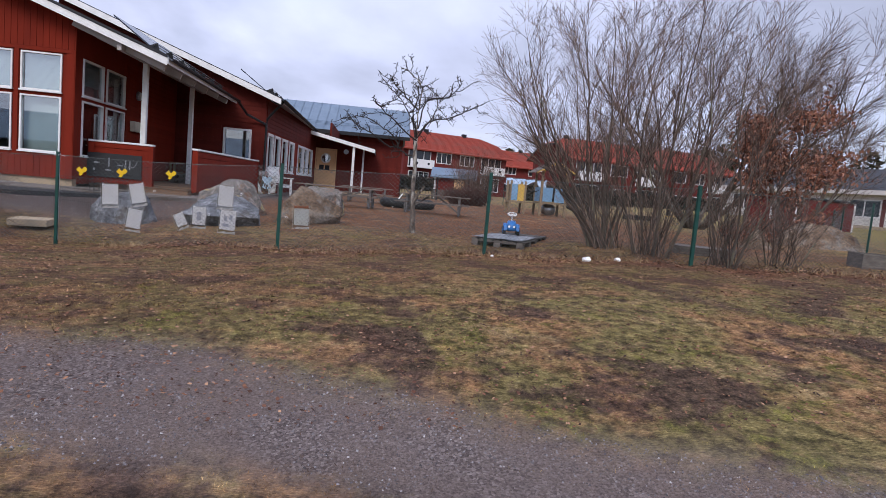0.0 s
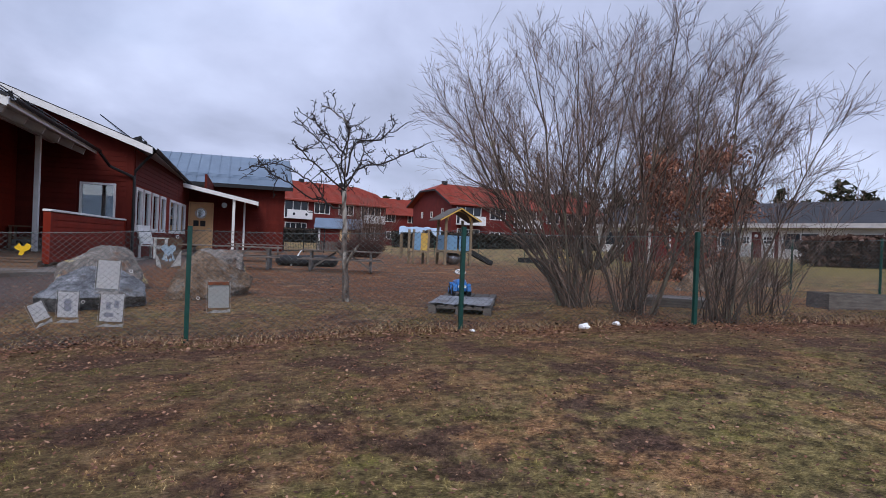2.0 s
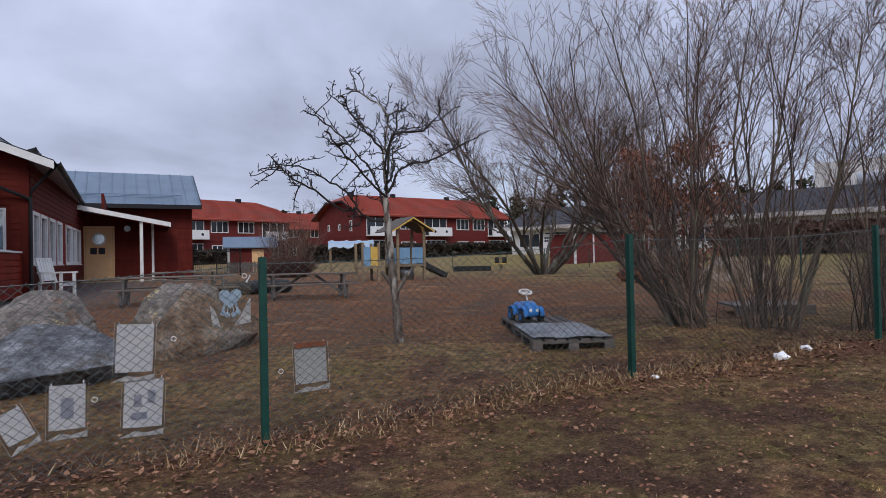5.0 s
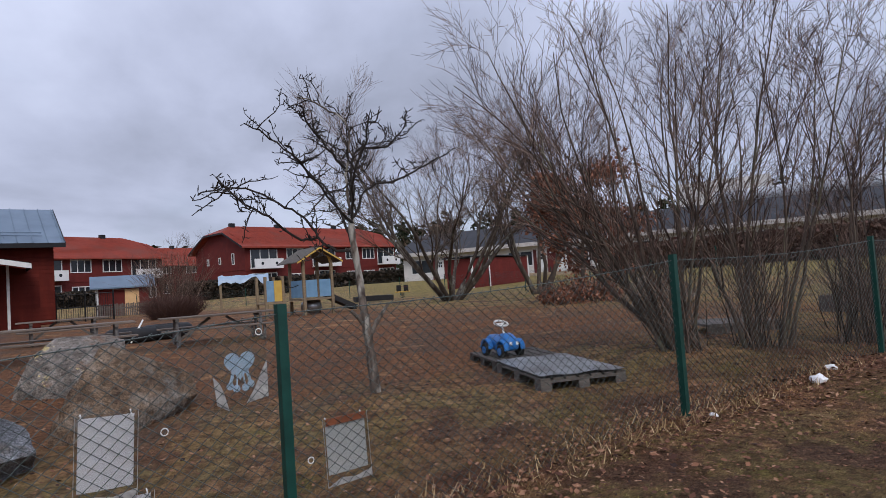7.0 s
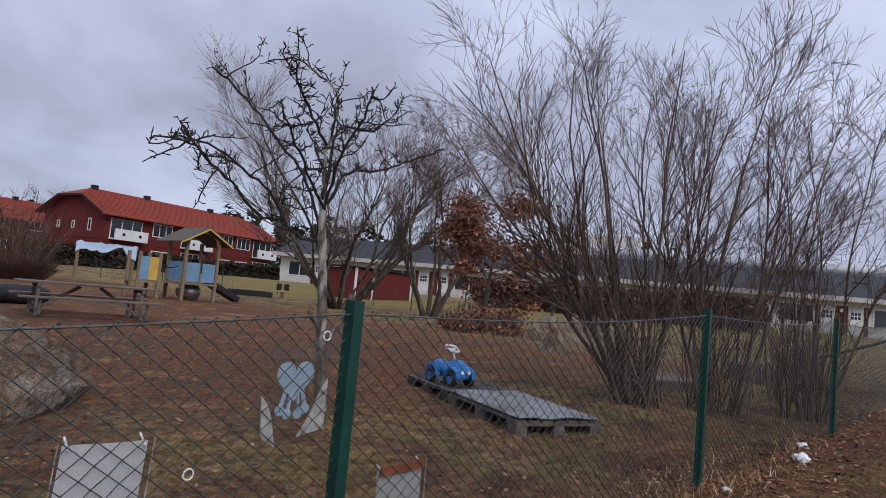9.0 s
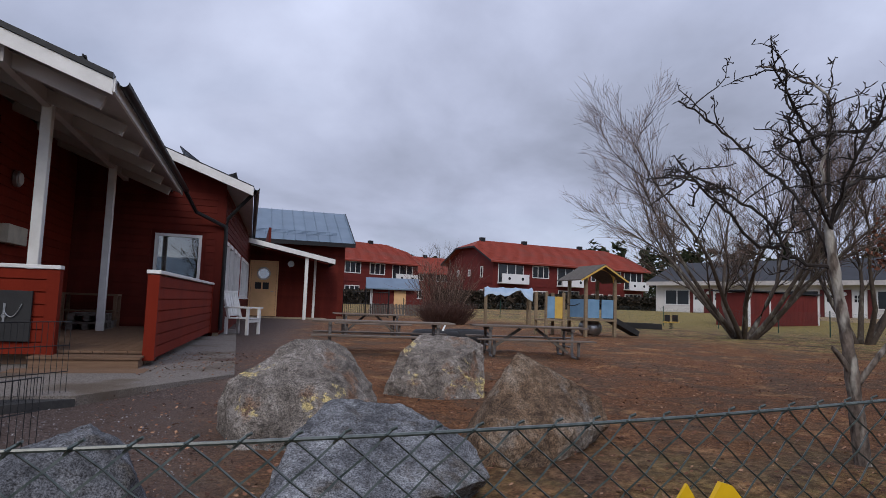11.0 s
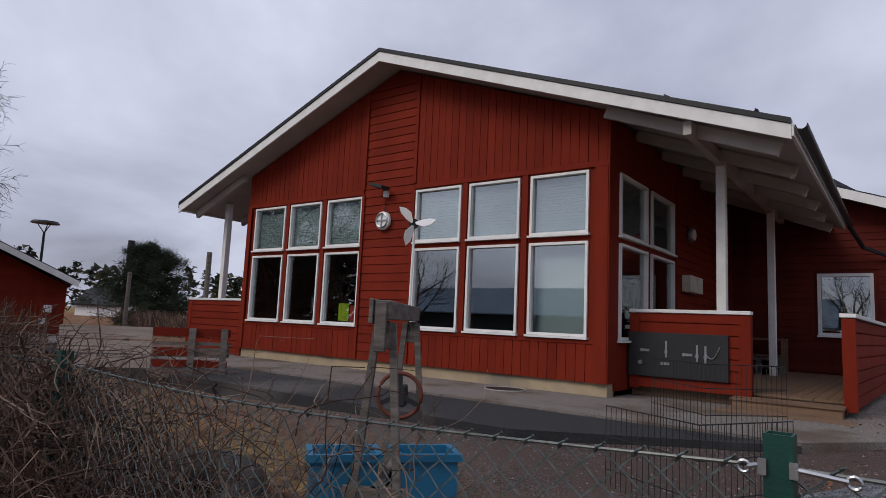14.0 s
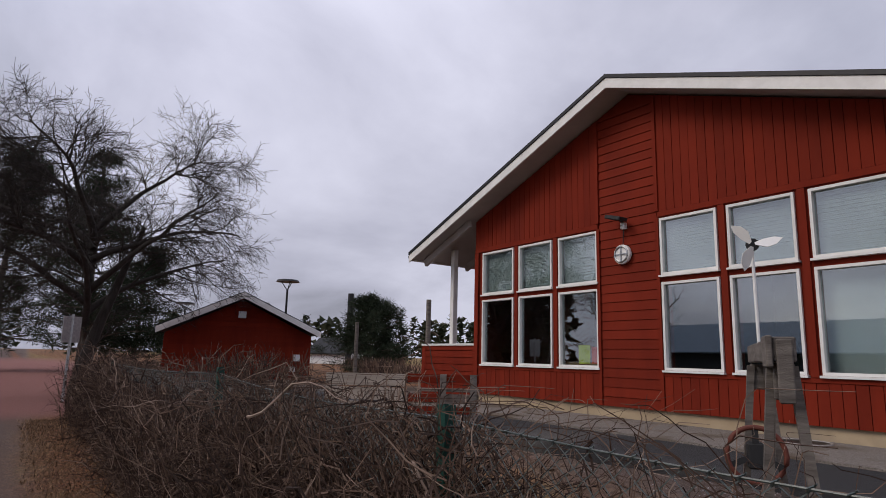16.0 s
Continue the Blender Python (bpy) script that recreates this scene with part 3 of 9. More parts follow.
box(bm, GX0 + 0.03, GX1 - 0.03, GY + 0.03, GY + 0.25, -0.1, 0.398)
structure("foundation", bm, CONCRETE, "yellowish stained concrete foundation plinth")
curtain = boxpart("curtain", (-8.66, -7.83, GY + 0.16, GY + 0.17, 1.0, 2.2), BLIND, gable, "pale plain curtain")
# Vertical boards with gaps, above and below the windows; a column of level boards in the middle.
MID0, MID1 = -11.92, -10.82


def boards_up(parent, lo, hi, zlo, zhi_at, y, step=0.135, thick=0.022):
    u = lo
    while u < hi - 0.02:
        v = min(u + step - 0.008, hi)
        bm = bmesh.new()
        prism(bm, [(u, zlo), (v, zlo), (v, zhi_at(v)), (u, zhi_at(u))], "y", y - thick - (0.004 if int(u * 100) % 2 else 0), y - 0.001)
        part("board", bm, RED, parent)
        u += step


def boards_level(parent, axis, at, out, lo, hi, z0, z1, skip=(), step=0.145, thick=0.024, mat=None):
    z = z0
    while z < z1 - 0.02:
        zt = min(z + step - 0.007, z1)
        spans = [(lo, hi)]
        for a, b, c, d in skip:
            if c < zt and d > z:
                spans = [s for p, q in spans for s in ((p, min(q, a)), (max(p, b), q)) if s[1] - s[0] > 0.02]
        for p, q in spans:
            bm = bmesh.new()
            d0, d1 = at + out * 0.001, at + out * thick
            d2 = at + out * (thick - 0.012)
            prof = [(d0, z), (d1, z), (d2, zt), (d0, zt)]
            if axis == "y":
                prism(bm, prof, "x", p, q)
            else:
                prism(bm, prof, "y", p, q)
            part("board", bm, mat or RED, parent)
        z += step


boards_up(gable, MID1 + 0.05, GX1, 3.30, lambda x: roof_z(x) - 0.17, GY)
boards_up(gable, GX0, MID0 - 0.05, 3.30, lambda x: roof_z(x) - 0.17, GY)
boards_up(gable, MID1 + 0.05, GX1 - 0.2, 0.40, lambda x: 0.88, GY)
boards_up(gable, GX0, MID0 - 0.05, 0.40, lambda x: 0.88, GY)
boards_level(gable, "y", GY, -1, MID0, MID1, 0.40, 5.08)
bm = bmesh.new()
for a, b in ((MID1 + 0.02, GX1), (GX0, MID0 - 0.02)):
    box(bm, a, b, GY - 0.035, GY - 0.001, 3.215, 3.295)
    box(bm, a, b, GY - 0.035, GY - 0.001, 0.885, 0.935)
for u in (-9.79, -8.75, -13.945, -12.92):
    box(bm, u - 0.045, u + 0.045, GY - 0.033, GY - 0.001, 0.945, 3.21)
for u, w in ((GX1 - 0.10, 0.17), (MID1 + 0.012, 0.06), (MID0 - 0.012, 0.06), (GX0 + 0.06, 0.12)):
    box(bm, u - w / 2, u + w / 2, GY - 0.045, GY - 0.037, 0.40, 3.21)
box(bm, GX1 - 0.20, GX1 + 0.002, GY - 0.034, GY - 0.001, 0.40, 3.21)
for u in (MID1 + 0.02, MID0 - 0.02):
    box(bm, u - 0.03, u + 0.03, GY - 0.05, GY - 0.001, 3.30, roof_z(u) - 0.2)
trim = part("trim", bm, RED, gable, "red painted cover boards")
# Rooms behind the panes, their shade painted in as near-black.
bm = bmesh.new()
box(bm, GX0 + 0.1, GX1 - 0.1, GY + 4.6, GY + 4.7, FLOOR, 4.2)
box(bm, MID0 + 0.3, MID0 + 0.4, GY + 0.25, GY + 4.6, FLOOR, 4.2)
structure("wall_inner", bm, DARK_INSIDE, "plain inner walls of the hall, room shade painted near-black")
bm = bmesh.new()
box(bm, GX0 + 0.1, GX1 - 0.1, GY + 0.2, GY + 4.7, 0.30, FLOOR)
structure("floor", bm, DARK_INSIDE, "inner floor with room shade painted in")
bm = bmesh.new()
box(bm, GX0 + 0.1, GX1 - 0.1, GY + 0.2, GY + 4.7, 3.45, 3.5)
structure("ceiling", bm, DARK_INSIDE, "inner ceiling with room shade painted in")

# Side wall towards the porch, dark and deep under the eaves.
SIDE_X = GX1
YW = 21.47                                  # wall of the rear range that closes the porch
side_holes = [(14.84, 15.92, 0.95, 2.23), (16.10, 17.22, 0.95, 2.23), (14.84, 15.92, 2.335, 3.185), (16.10, 17.22, 2.335, 3.185)]
side = wall_with_openings("wall_side", "red boarded wall shaded by the porch roof", "x", SIDE_X - 0.22, 0.22, GY + 0.22, YW, 0.3, 3.88, side_holes, RED)
for u0, u1, z0, z1 in side_holes:
    window("x", SIDE_X, 1, u0, u1, z0, z1, "white-framed porch window with pale curtain" if z0 < 2 else "white-framed porch window with blind", blind=1.0 if z0 > 2 else 0.0)
boards_level(side, "x", SIDE_X, 1, 17.35, YW, 0.45, 3.6)
bm = bmesh.new()
box(bm, GX0, GX0 + 0.22, GY + 0.22, 30, 0.2, 3.72)
structure("wall_west", bm, RED, "red boarded west wall of the hall")

# Roof of the hall.
ROOF_Y0, ROOF_Y1 = 14.0, 20.75
EAVE0, EAVE1 = -17.0, -5.36
bm = bmesh.new()
for s, e in ((1, EAVE1), (-1, EAVE0)):
    prism(bm, [(RIDGE_X, RIDGE_Z - 0.10), (e, roof_z(e) - 0.10), (e, roof_z(e)), (RIDGE_X, RIDGE_Z)], "y", ROOF_Y0 + 0.02, ROOF_Y1 + (9.0 if s < 0 else 0.0))
hall_roof = structure("roof", bm, ROOF_BLACK, "low black felt roof with wide white eaves")
bm = bmesh.new()
prism(bm, [(RIDGE_X, RIDGE_Z - 0.10), (-5.62, roof_z(-5.62) - 0.10), (-5.62, roof_z(-5.62) - 0.01), (RIDGE_X, RIDGE_Z - 0.01)], "y", ROOF_Y1 + 0.002, YW + 0.05)
part("roof_link", bm, ROOF_BLACK, hall_roof)
bm = bmesh.new()
for e in (EAVE1, EAVE0):
    prism(bm, [(RIDGE_X, RIDGE_Z - 0.195), (e, roof_z(e) - 0.195), (e, roof_z(e) - 0.035), (RIDGE_X, RIDGE_Z - 0.035)], "y", ROOF_Y0 - 0.012, ROOF_Y0 + 0.015)
part("fascia", bm, WHITE, hall_roof, "white painted barge boards")
bm = bmesh.new()
for e in (EAVE1, EAVE0):
    prism(bm, [(RIDGE_X, RIDGE_Z - 0.03), (e, roof_z(e) - 0.03), (e, roof_z(e) + 0.03), (RIDGE_X, RIDGE_Z + 0.03)], "y", ROOF_Y0 - 0.03, ROOF_Y0 + 0.10)
part("edge_flashing", bm, METAL_DARK, hall_roof, "black steel verge flashing")
# Soffit and rafters carry the eaves' shade in their greyed white.
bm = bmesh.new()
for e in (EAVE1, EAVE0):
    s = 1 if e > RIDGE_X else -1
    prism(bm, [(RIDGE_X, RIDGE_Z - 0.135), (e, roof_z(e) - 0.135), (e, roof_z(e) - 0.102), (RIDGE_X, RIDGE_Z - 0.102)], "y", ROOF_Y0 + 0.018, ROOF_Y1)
part("soffit", bm, SOFFIT_SHADED, hall_roof, "white boarded soffit with eaves shade painted in")
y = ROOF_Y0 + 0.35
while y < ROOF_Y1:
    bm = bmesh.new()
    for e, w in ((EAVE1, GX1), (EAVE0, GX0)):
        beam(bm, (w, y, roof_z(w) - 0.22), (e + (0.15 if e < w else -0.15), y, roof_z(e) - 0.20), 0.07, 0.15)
    part("rafter", bm, SOFFIT_SHADED, hall_roof, "white rafter ends with eaves shade painted in")
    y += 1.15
bm = bmesh.new()
box(bm, EAVE1 - 0.01, EAVE1 + 0.02, ROOF_Y0, ROOF_Y1, roof_z(EAVE1) - 0.16, roof_z(EAVE1) - 0.02)
box(bm, EAVE0 - 0.02, EAVE0 + 0.01, ROOF_Y0, ROOF_Y1, roof_z(EAVE0) - 0.16, roof_z(EAVE0) - 0.02)
part("eaves_board", bm, WHITE, hall_roof)


def gutter(parent, a, b, r=0.06):
    bm = bmesh.new()
    a, b = Vector(a), Vector(b)
    n = 7
    prof = [(r * math.cos(math.pi * k / (n - 1)), -r * math.sin(math.pi * k / (n - 1))) for k in range(n)]
    prof += [(u * 0.86, v * 0.86) for u, v in reversed(prof)]
    dx = (b - a).normalized().cross(Vector((0, 0, 1)))
    lo, hi = ([bm.verts.new(p + dx * u + Vector((0, 0, v))) for u, v in prof] for p in (a, b))
    for i in range(len(prof)):
        j = (i + 1) % len(prof)
        bm.faces.new((lo[i], lo[j], hi[j], hi[i]))
    return part("gutter", bm, METAL_DARK, parent, "black half-round gutter")


gutter(hall_roof, (EAVE1 + 0.085, ROOF_Y0 + 0.05, roof_z(EAVE1) - 0.03), (EAVE1 + 0.085, ROOF_Y1, roof_z(EAVE1) - 0.05))
gutter(hall_roof, (EAVE0 - 0.085, ROOF_Y0 + 0.05, roof_z(EAVE0) - 0.03), (EAVE0 - 0.085, ROOF_Y1, roof_z(EAVE0) - 0.05))


def snow_rail(parent, x, y0, y1, zf):
    """A ladder-like rail on brackets above the eaves."""
    bm = bmesh.new()
    y = y0
    while y <= y1 + 0.01:
        prism(bm, [(x - 0.24, zf(x - 0.24)), (x + 0.10, zf(x + 0.10)), (x + 0.03, zf(x) + 0.20)], "y", y - 0.012, y + 0.012)
        y += 0.95
    for k in range(4):
        pipe(bm, [(x + 0.02 - 0.035 * k, y0 - 0.1, zf(x) + 0.17 - 0.035 * k), (x + 0.02 - 0.035 * k, y1 + 0.1, zf(x) + 0.17 - 0.035 * k)], 0.012, 5)
    part("snow_rail", bm, METAL_DARK, parent, "black steel snow guard rail")


def solar_panel(parent, x, y, zf, lift=0.34):
    """A tilted collector standing on a small frame."""
    bm = bmesh.new()
    prism(bm, [(x, zf(x) + 0.05), (x - 0.95, zf(x - 0.95) + 0.05 + lift), (x - 0.95, zf(x - 0.95) + 0.09 + lift), (x, zf(x) + 0.09)], "y", y, y + 1.62)
    part("solar_panel", bm, SOLAR, parent, "dark glossy solar panel")


snow_rail(hall_roof, EAVE1 - 0.42, ROOF_Y0 + 0.5, ROOF_Y1 - 0.3, roof_z)
for k in range(3):
    solar_panel(hall_roof, EAVE1 - 0.75, 15.3 + 1.7 * k, roof_z)

# Rear range, a lower roof stepping out to the east.
RX, RY1 = -4.53, 33.13
R_PITCH, R_EAVE, R_EZ = 0.371, -3.95, 3.50


def rear_z(x):
    return R_EZ + R_PITCH * (R_EAVE - x)


rear_wall_holes = [(-5.90, -4.96, 1.16, 2.40)]
rear_front = wall_with_openings("wall_rear_front", "dark red boarded wall at the end of the porch", "y", YW, 0.2, -12.0, RX, 0.3, 3.4, rear_wall_holes, RED_DEEP, lambda x: rear_z(x) - 0.14 if x > -12 else 3.4)
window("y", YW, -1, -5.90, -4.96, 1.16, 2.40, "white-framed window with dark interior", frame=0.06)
boards_level(rear_front, "y", YW, -1, -7.48, RX, 0.45, 3.35, skip=[(-5.98, -4.88, 1.08, 2.48)], mat=RED_DEEP)
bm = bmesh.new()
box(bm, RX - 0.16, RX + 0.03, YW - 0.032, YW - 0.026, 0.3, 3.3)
part("trim", bm, RED_DEEP, rear_front)
row = [(0.45, 1.36), (1.58, 2.62), (2.95, 4.05), (4.45, 5.50), (6.45, 7.85), (8.0, 9.1), (9.28, 10.65)]
row = [(YW + a, YW + b) for a, b in row]
rear_holes = [(a, b, 1.06, 2.38) for a, b in row]
rear_side = wall_with_openings("wall_rear_side", "dark red boarded wall with a row of tall windows", "x", RX - 0.2, 0.2, YW + 0.2, RY1, 0.2, 3.5, rear_holes, RED)
boards_level(rear_side, "x", RX, 1, YW + 0.2, RY1, 0.3, 0.98, mat=RED_DEEP)
boards_level(rear_side, "x", RX, 1, YW + 0.2, RY1, 2.45, 3.45, mat=RED_DEEP)
# This wall stands a little out of square with the gable.
swing = Matrix.Translation((RX, YW, 0)) @ Matrix.Rotation(radians(-2.75), 4, "Z") @ Matrix.Translation((-RX, -YW, 0))
rear_side.matrix_basis = swing
for a, b in row:
    window("x", RX, 1, a, b, 1.06, 2.38, "tall white-framed window in a row", frame=0.09).matrix_basis = swing
# Rear inner walls, near-black in place of the room's shade.
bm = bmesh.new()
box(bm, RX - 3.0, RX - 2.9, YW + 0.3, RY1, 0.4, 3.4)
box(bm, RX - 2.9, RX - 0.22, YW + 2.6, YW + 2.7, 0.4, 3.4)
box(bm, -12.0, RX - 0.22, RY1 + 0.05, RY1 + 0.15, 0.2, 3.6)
structure("wall_rear_inner", bm, DARK_INSIDE, "inner wall of the rear range, room shade painted near-black")
bm = bmesh.new()
box(bm, RX - 0.1, RX + 0.02, YW + 0.02, YW + 0.3, 0.0, 0.30)
structure("foundation_rear", bm, CONCRETE, "concrete plinth of the rear range")
bm = bmesh.new()
prism(bm, [(-12.0, rear_z(-12.0) - 0.1), (R_EAVE, R_EZ - 0.1), (R_EAVE, R_EZ), (-12.0, rear_z(-12.0))], "y", 20.9, 34.5)
rear_roof = structure("roof_rear", bm, ROOF_BLACK, "black felt roof of the rear range")
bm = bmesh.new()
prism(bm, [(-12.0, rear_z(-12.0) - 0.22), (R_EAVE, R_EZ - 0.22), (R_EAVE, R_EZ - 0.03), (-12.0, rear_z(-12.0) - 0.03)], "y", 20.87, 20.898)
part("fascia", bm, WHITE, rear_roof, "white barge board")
# Rear soffit in the same white, greyed for shade.
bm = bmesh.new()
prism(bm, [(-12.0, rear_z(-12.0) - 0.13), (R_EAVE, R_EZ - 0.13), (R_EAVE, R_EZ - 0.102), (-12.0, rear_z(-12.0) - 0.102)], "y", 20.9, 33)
part("soffit", bm, SOFFIT_SHADED, rear_roof)
gutter(rear_roof, (R_EAVE + 0.07, 20.95, R_EZ - 0.03), (R_EAVE + 0.07, 33.0, R_EZ - 0.06))
snow_rail(rear_roof, R_EAVE - 0.42, 21.4, 32.5, rear_z)
for k in range(4):
    solar_panel(rear_roof, R_EAVE - 0.75, 22.4 + 1.7 * k, rear_z)

# Downpipe at the corner.
bm = bmesh.new()
pipe(bm, [(EAVE1 + 0.085, ROOF_Y1 - 0.1, roof_z(EAVE1) - 0.09), (-5.1, 21.2, 2.88), (RX + 0.03, 21.36, 2.62), (RX + 0.06, 21.38, 2.5), (RX + 0.06, 21.38, 0.36)], 0.042, 8)
pipe(bm, [(R_EAVE + 0.05, 21.1, R_EZ - 0.09), (-4.2, 21.3, 3.1), (RX + 0.08, 21.38, 2.8), (RX + 0.06, 21.38, 2.55)], 0.042, 8)
downpipe = tagged(part("downpipe", bm, METAL_DARK), "black steel downpipe with elbows at the porch corner", "downpipe")

# Door recess and lean-to canopy.
door_holes = [(-3.88, -2.90, 0.36, 2.54)]
door_wall = wall_with_openings("wall_door", "dark red boarded wall with a yellow door", "y", RY1, 0.2, RX, -0.4, 0.2, 3.3, door_holes, RED_DEEP, lambda x: 3.33 - 0.2015 * (x - RX))
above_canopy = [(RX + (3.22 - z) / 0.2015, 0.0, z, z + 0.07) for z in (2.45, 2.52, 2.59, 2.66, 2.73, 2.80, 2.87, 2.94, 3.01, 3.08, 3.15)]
boards_level(door_wall, "y", RY1, -1, RX, -0.4, 0.36, 3.2, skip=[(-3.96, -2.82, 0.3, 2.62)] + above_canopy, mat=RED_DEEP)
door = base("door_1", "closed pale yellow door with a round window")
boxpart("door_leaf", (-3.88, -2.90, RY1 + 0.0, RY1 + 0.05, 0.37, 2.53), YELLOW_DOOR, door, "pale yellow painted door leaf", 0.004)
bm = bmesh.new()
for d in ((-3.95, -3.885, RY1 - 0.03, RY1 + 0.06, 0.36, 2.61), (-2.895, -2.83, RY1 - 0.03, RY1 + 0.06, 0.36, 2.61), (-3.885, -2.895, RY1 - 0.03, RY1 + 0.06, 2.535, 2.61)):
    box(bm, *d)
part("door_frame", bm, YELLOW_DOOR, door)
bm = bmesh.new()
pipe(bm, ring_points((-3.40, RY1 - 0.01, 2.08), 0.235, 24, "y"), 0.035, 8, closed=True)
part("porthole_frame", bm, WHITE, door, "white ring of the round door window")
bm = bmesh.new()
disc(bm, (-3.40, RY1 - 0.012, 2.08), 0.215, 0.008, 24, "y")
part("pane", bm, GLASS, door)
# Near-black disc in place of the unlit room behind the door.
bm = bmesh.new()
disc(bm, (-3.40, RY1 - 0.003, 2.08), 0.215, 0.002, 24, "y")
part("porthole_backing", bm, DARK_INSIDE, door)
for x in (-3.60, -3.30):
    boxpart("notice", (x - 0.12, x + 0.12, RY1 - 0.006, RY1 - 0.001, 1.45, 1.72), BLACK, door, "small dark blue notice")
bm = bmesh.new()
pipe(bm, [(-2.98, RY1 - 0.002, 1.36), (-2.98, RY1 - 0.05, 1.36), (-3.10, RY1 - 0.05, 1.36)], 0.010, 6)
part("door_handle", bm, GALV, door, "steel lever handle")
bm = bmesh.new()
CZ0, CZ1 = 3.36, 2.62
prism(bm, [(RX + 0.05, CZ0), (-0.80, CZ1), (-0.80, CZ1 + 0.07), (RX + 0.05, CZ0 + 0.07)], "y", 31.12, RY1)
canopy = structure("canopy_roof", bm, ROOF_BLACK, "lean-to porch roof over the yellow door")
bm = bmesh.new()
prism(bm, [(RX + 0.05, CZ0 - 0.13), (-0.80, CZ1 - 0.13), (-0.80, CZ1 + 0.05), (RX + 0.05, CZ0 + 0.05)], "y", 31.09, 31.118)
part("fascia", bm, WHITE, canopy, "white fascia board")
bm = bmesh.new()
box(bm, -1.93, -1.81, 31.2, 31.32, 0.25, 2.78)
part("post", bm, WHITE, canopy, "white square post")
bm = bmesh.new()
box(bm, -1.45, -1.36, 32.6, 32.7, 0.25, 2.7)
part("post", bm, WHITE, canopy, "white square post")
boxpart("eaves_board", (-0.82, -0.78, 31.12, RY1, CZ1 - 0.14, CZ1 - 0.0), METAL_DARK, canopy)
bm = bmesh.new()
box(bm, -4.5, -0.9, 31.9, RY1, 0.15, 0.35)
structure("doorstep", bm, CONCRETE, "low concrete landing before the yellow door")

# Wing with the blue-grey sheet roof.
bm = bmesh.new()
box(bm, -3.2, 0.86, 40.3, 47.3, 0.1, 4.25)
wing = structure("wall_wing", bm, RED_DEEP, "red boarded wing behind")
boards_level(wing, "x", 0.86, 1, 40.3, 47.3, 0.3, 4.2, step=0.2, mat=RED_DEEP)
boards_level(wing, "y", 40.3, -1, -1.5, 0.86, 0.3, 4.2, step=0.2, mat=RED_DEEP)
bm = bmesh.new()
prism(bm, [(39.55, 4.02), (43.8, 6.14), (48.05, 4.02), (48.05, 4.12), (43.8, 6.26), (39.55, 4.12)], "x", -12.0, 1.28)
wing_roof = structure("roof_wing", bm, ROOF_STEEL, "blue-grey standing seam sheet roof")
for k in range(22):
    x = 1.2 - 0.6 * k
    bm = bmesh.new()
    beam(bm, (x, 39.55, 4.14), (x, 43.8, 6.28), 0.025, 0.05)
    part("seam", bm, ROOF_STEEL, wing_roof)
bm = bmesh.new()
box(bm, -12.0, 1.30, 39.50, 39.55, 3.90, 4.12)
beam(bm, (1.29, 39.5, 4.05), (1.29, 43.8, 6.20), 0.03, 0.18)
part("edge_flashing", bm, METAL_DARK, wing_roof)
bm = bmesh.new()
for k in range(3):
    pipe(bm, [(-8.0, 40.2 + 0.05 * k, 4.56 + 0.07 * k), (0.4, 40.2 + 0.05 * k, 4.56 + 0.07 * k)], 0.018, 5)
for k in range(8):
    beam(bm, (-7.7 + 1.1 * k, 40.15, 4.42), (-7.7 + 1.1 * k, 40.32, 4.76), 0.03, 0.03)
part("snow_rail", bm, ROOF_STEEL, wing_roof)
bm = bmesh.new()
box(bm, -3.3, -3.2, RY1 + 0.2, 40.3, 0.1, 4.0)
structure("wall_link", bm, RED_DEEP, "red wall linking the two ranges")

# Porch: deck, posts, rails, steps.
DECK = 0.40
bm = bmesh.new()
box(bm, GX1 + 0.02, -5.05, 15.32, YW - 0.02, DECK - 0.16, DECK - 0.03)
deck = structure("porch_deck", bm, WOOD_DECK, "brown timber porch deck")
u = GX1 + 0.03
while u < -5.1:
    boxpart("plank", (u, u + 0.118, 15.30, YW - 0.03, DECK - 0.028, DECK), WOOD_DECK, deck)
    u += 0.124
for y in (15.72, 19.52):
    top = roof_z(-6.42) - 0.20
    boxpart("porch_post", (-6.48, -6.36, y - 0.06, y + 0.06, DECK, top), WHITE, deck, "white square porch post", 0.006)
# Porch beam, also in the white greyed for shade.
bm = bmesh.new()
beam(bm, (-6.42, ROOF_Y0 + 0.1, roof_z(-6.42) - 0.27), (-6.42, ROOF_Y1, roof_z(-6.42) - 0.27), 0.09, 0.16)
part("porch_beam", bm, SOFFIT_SHADED, deck)


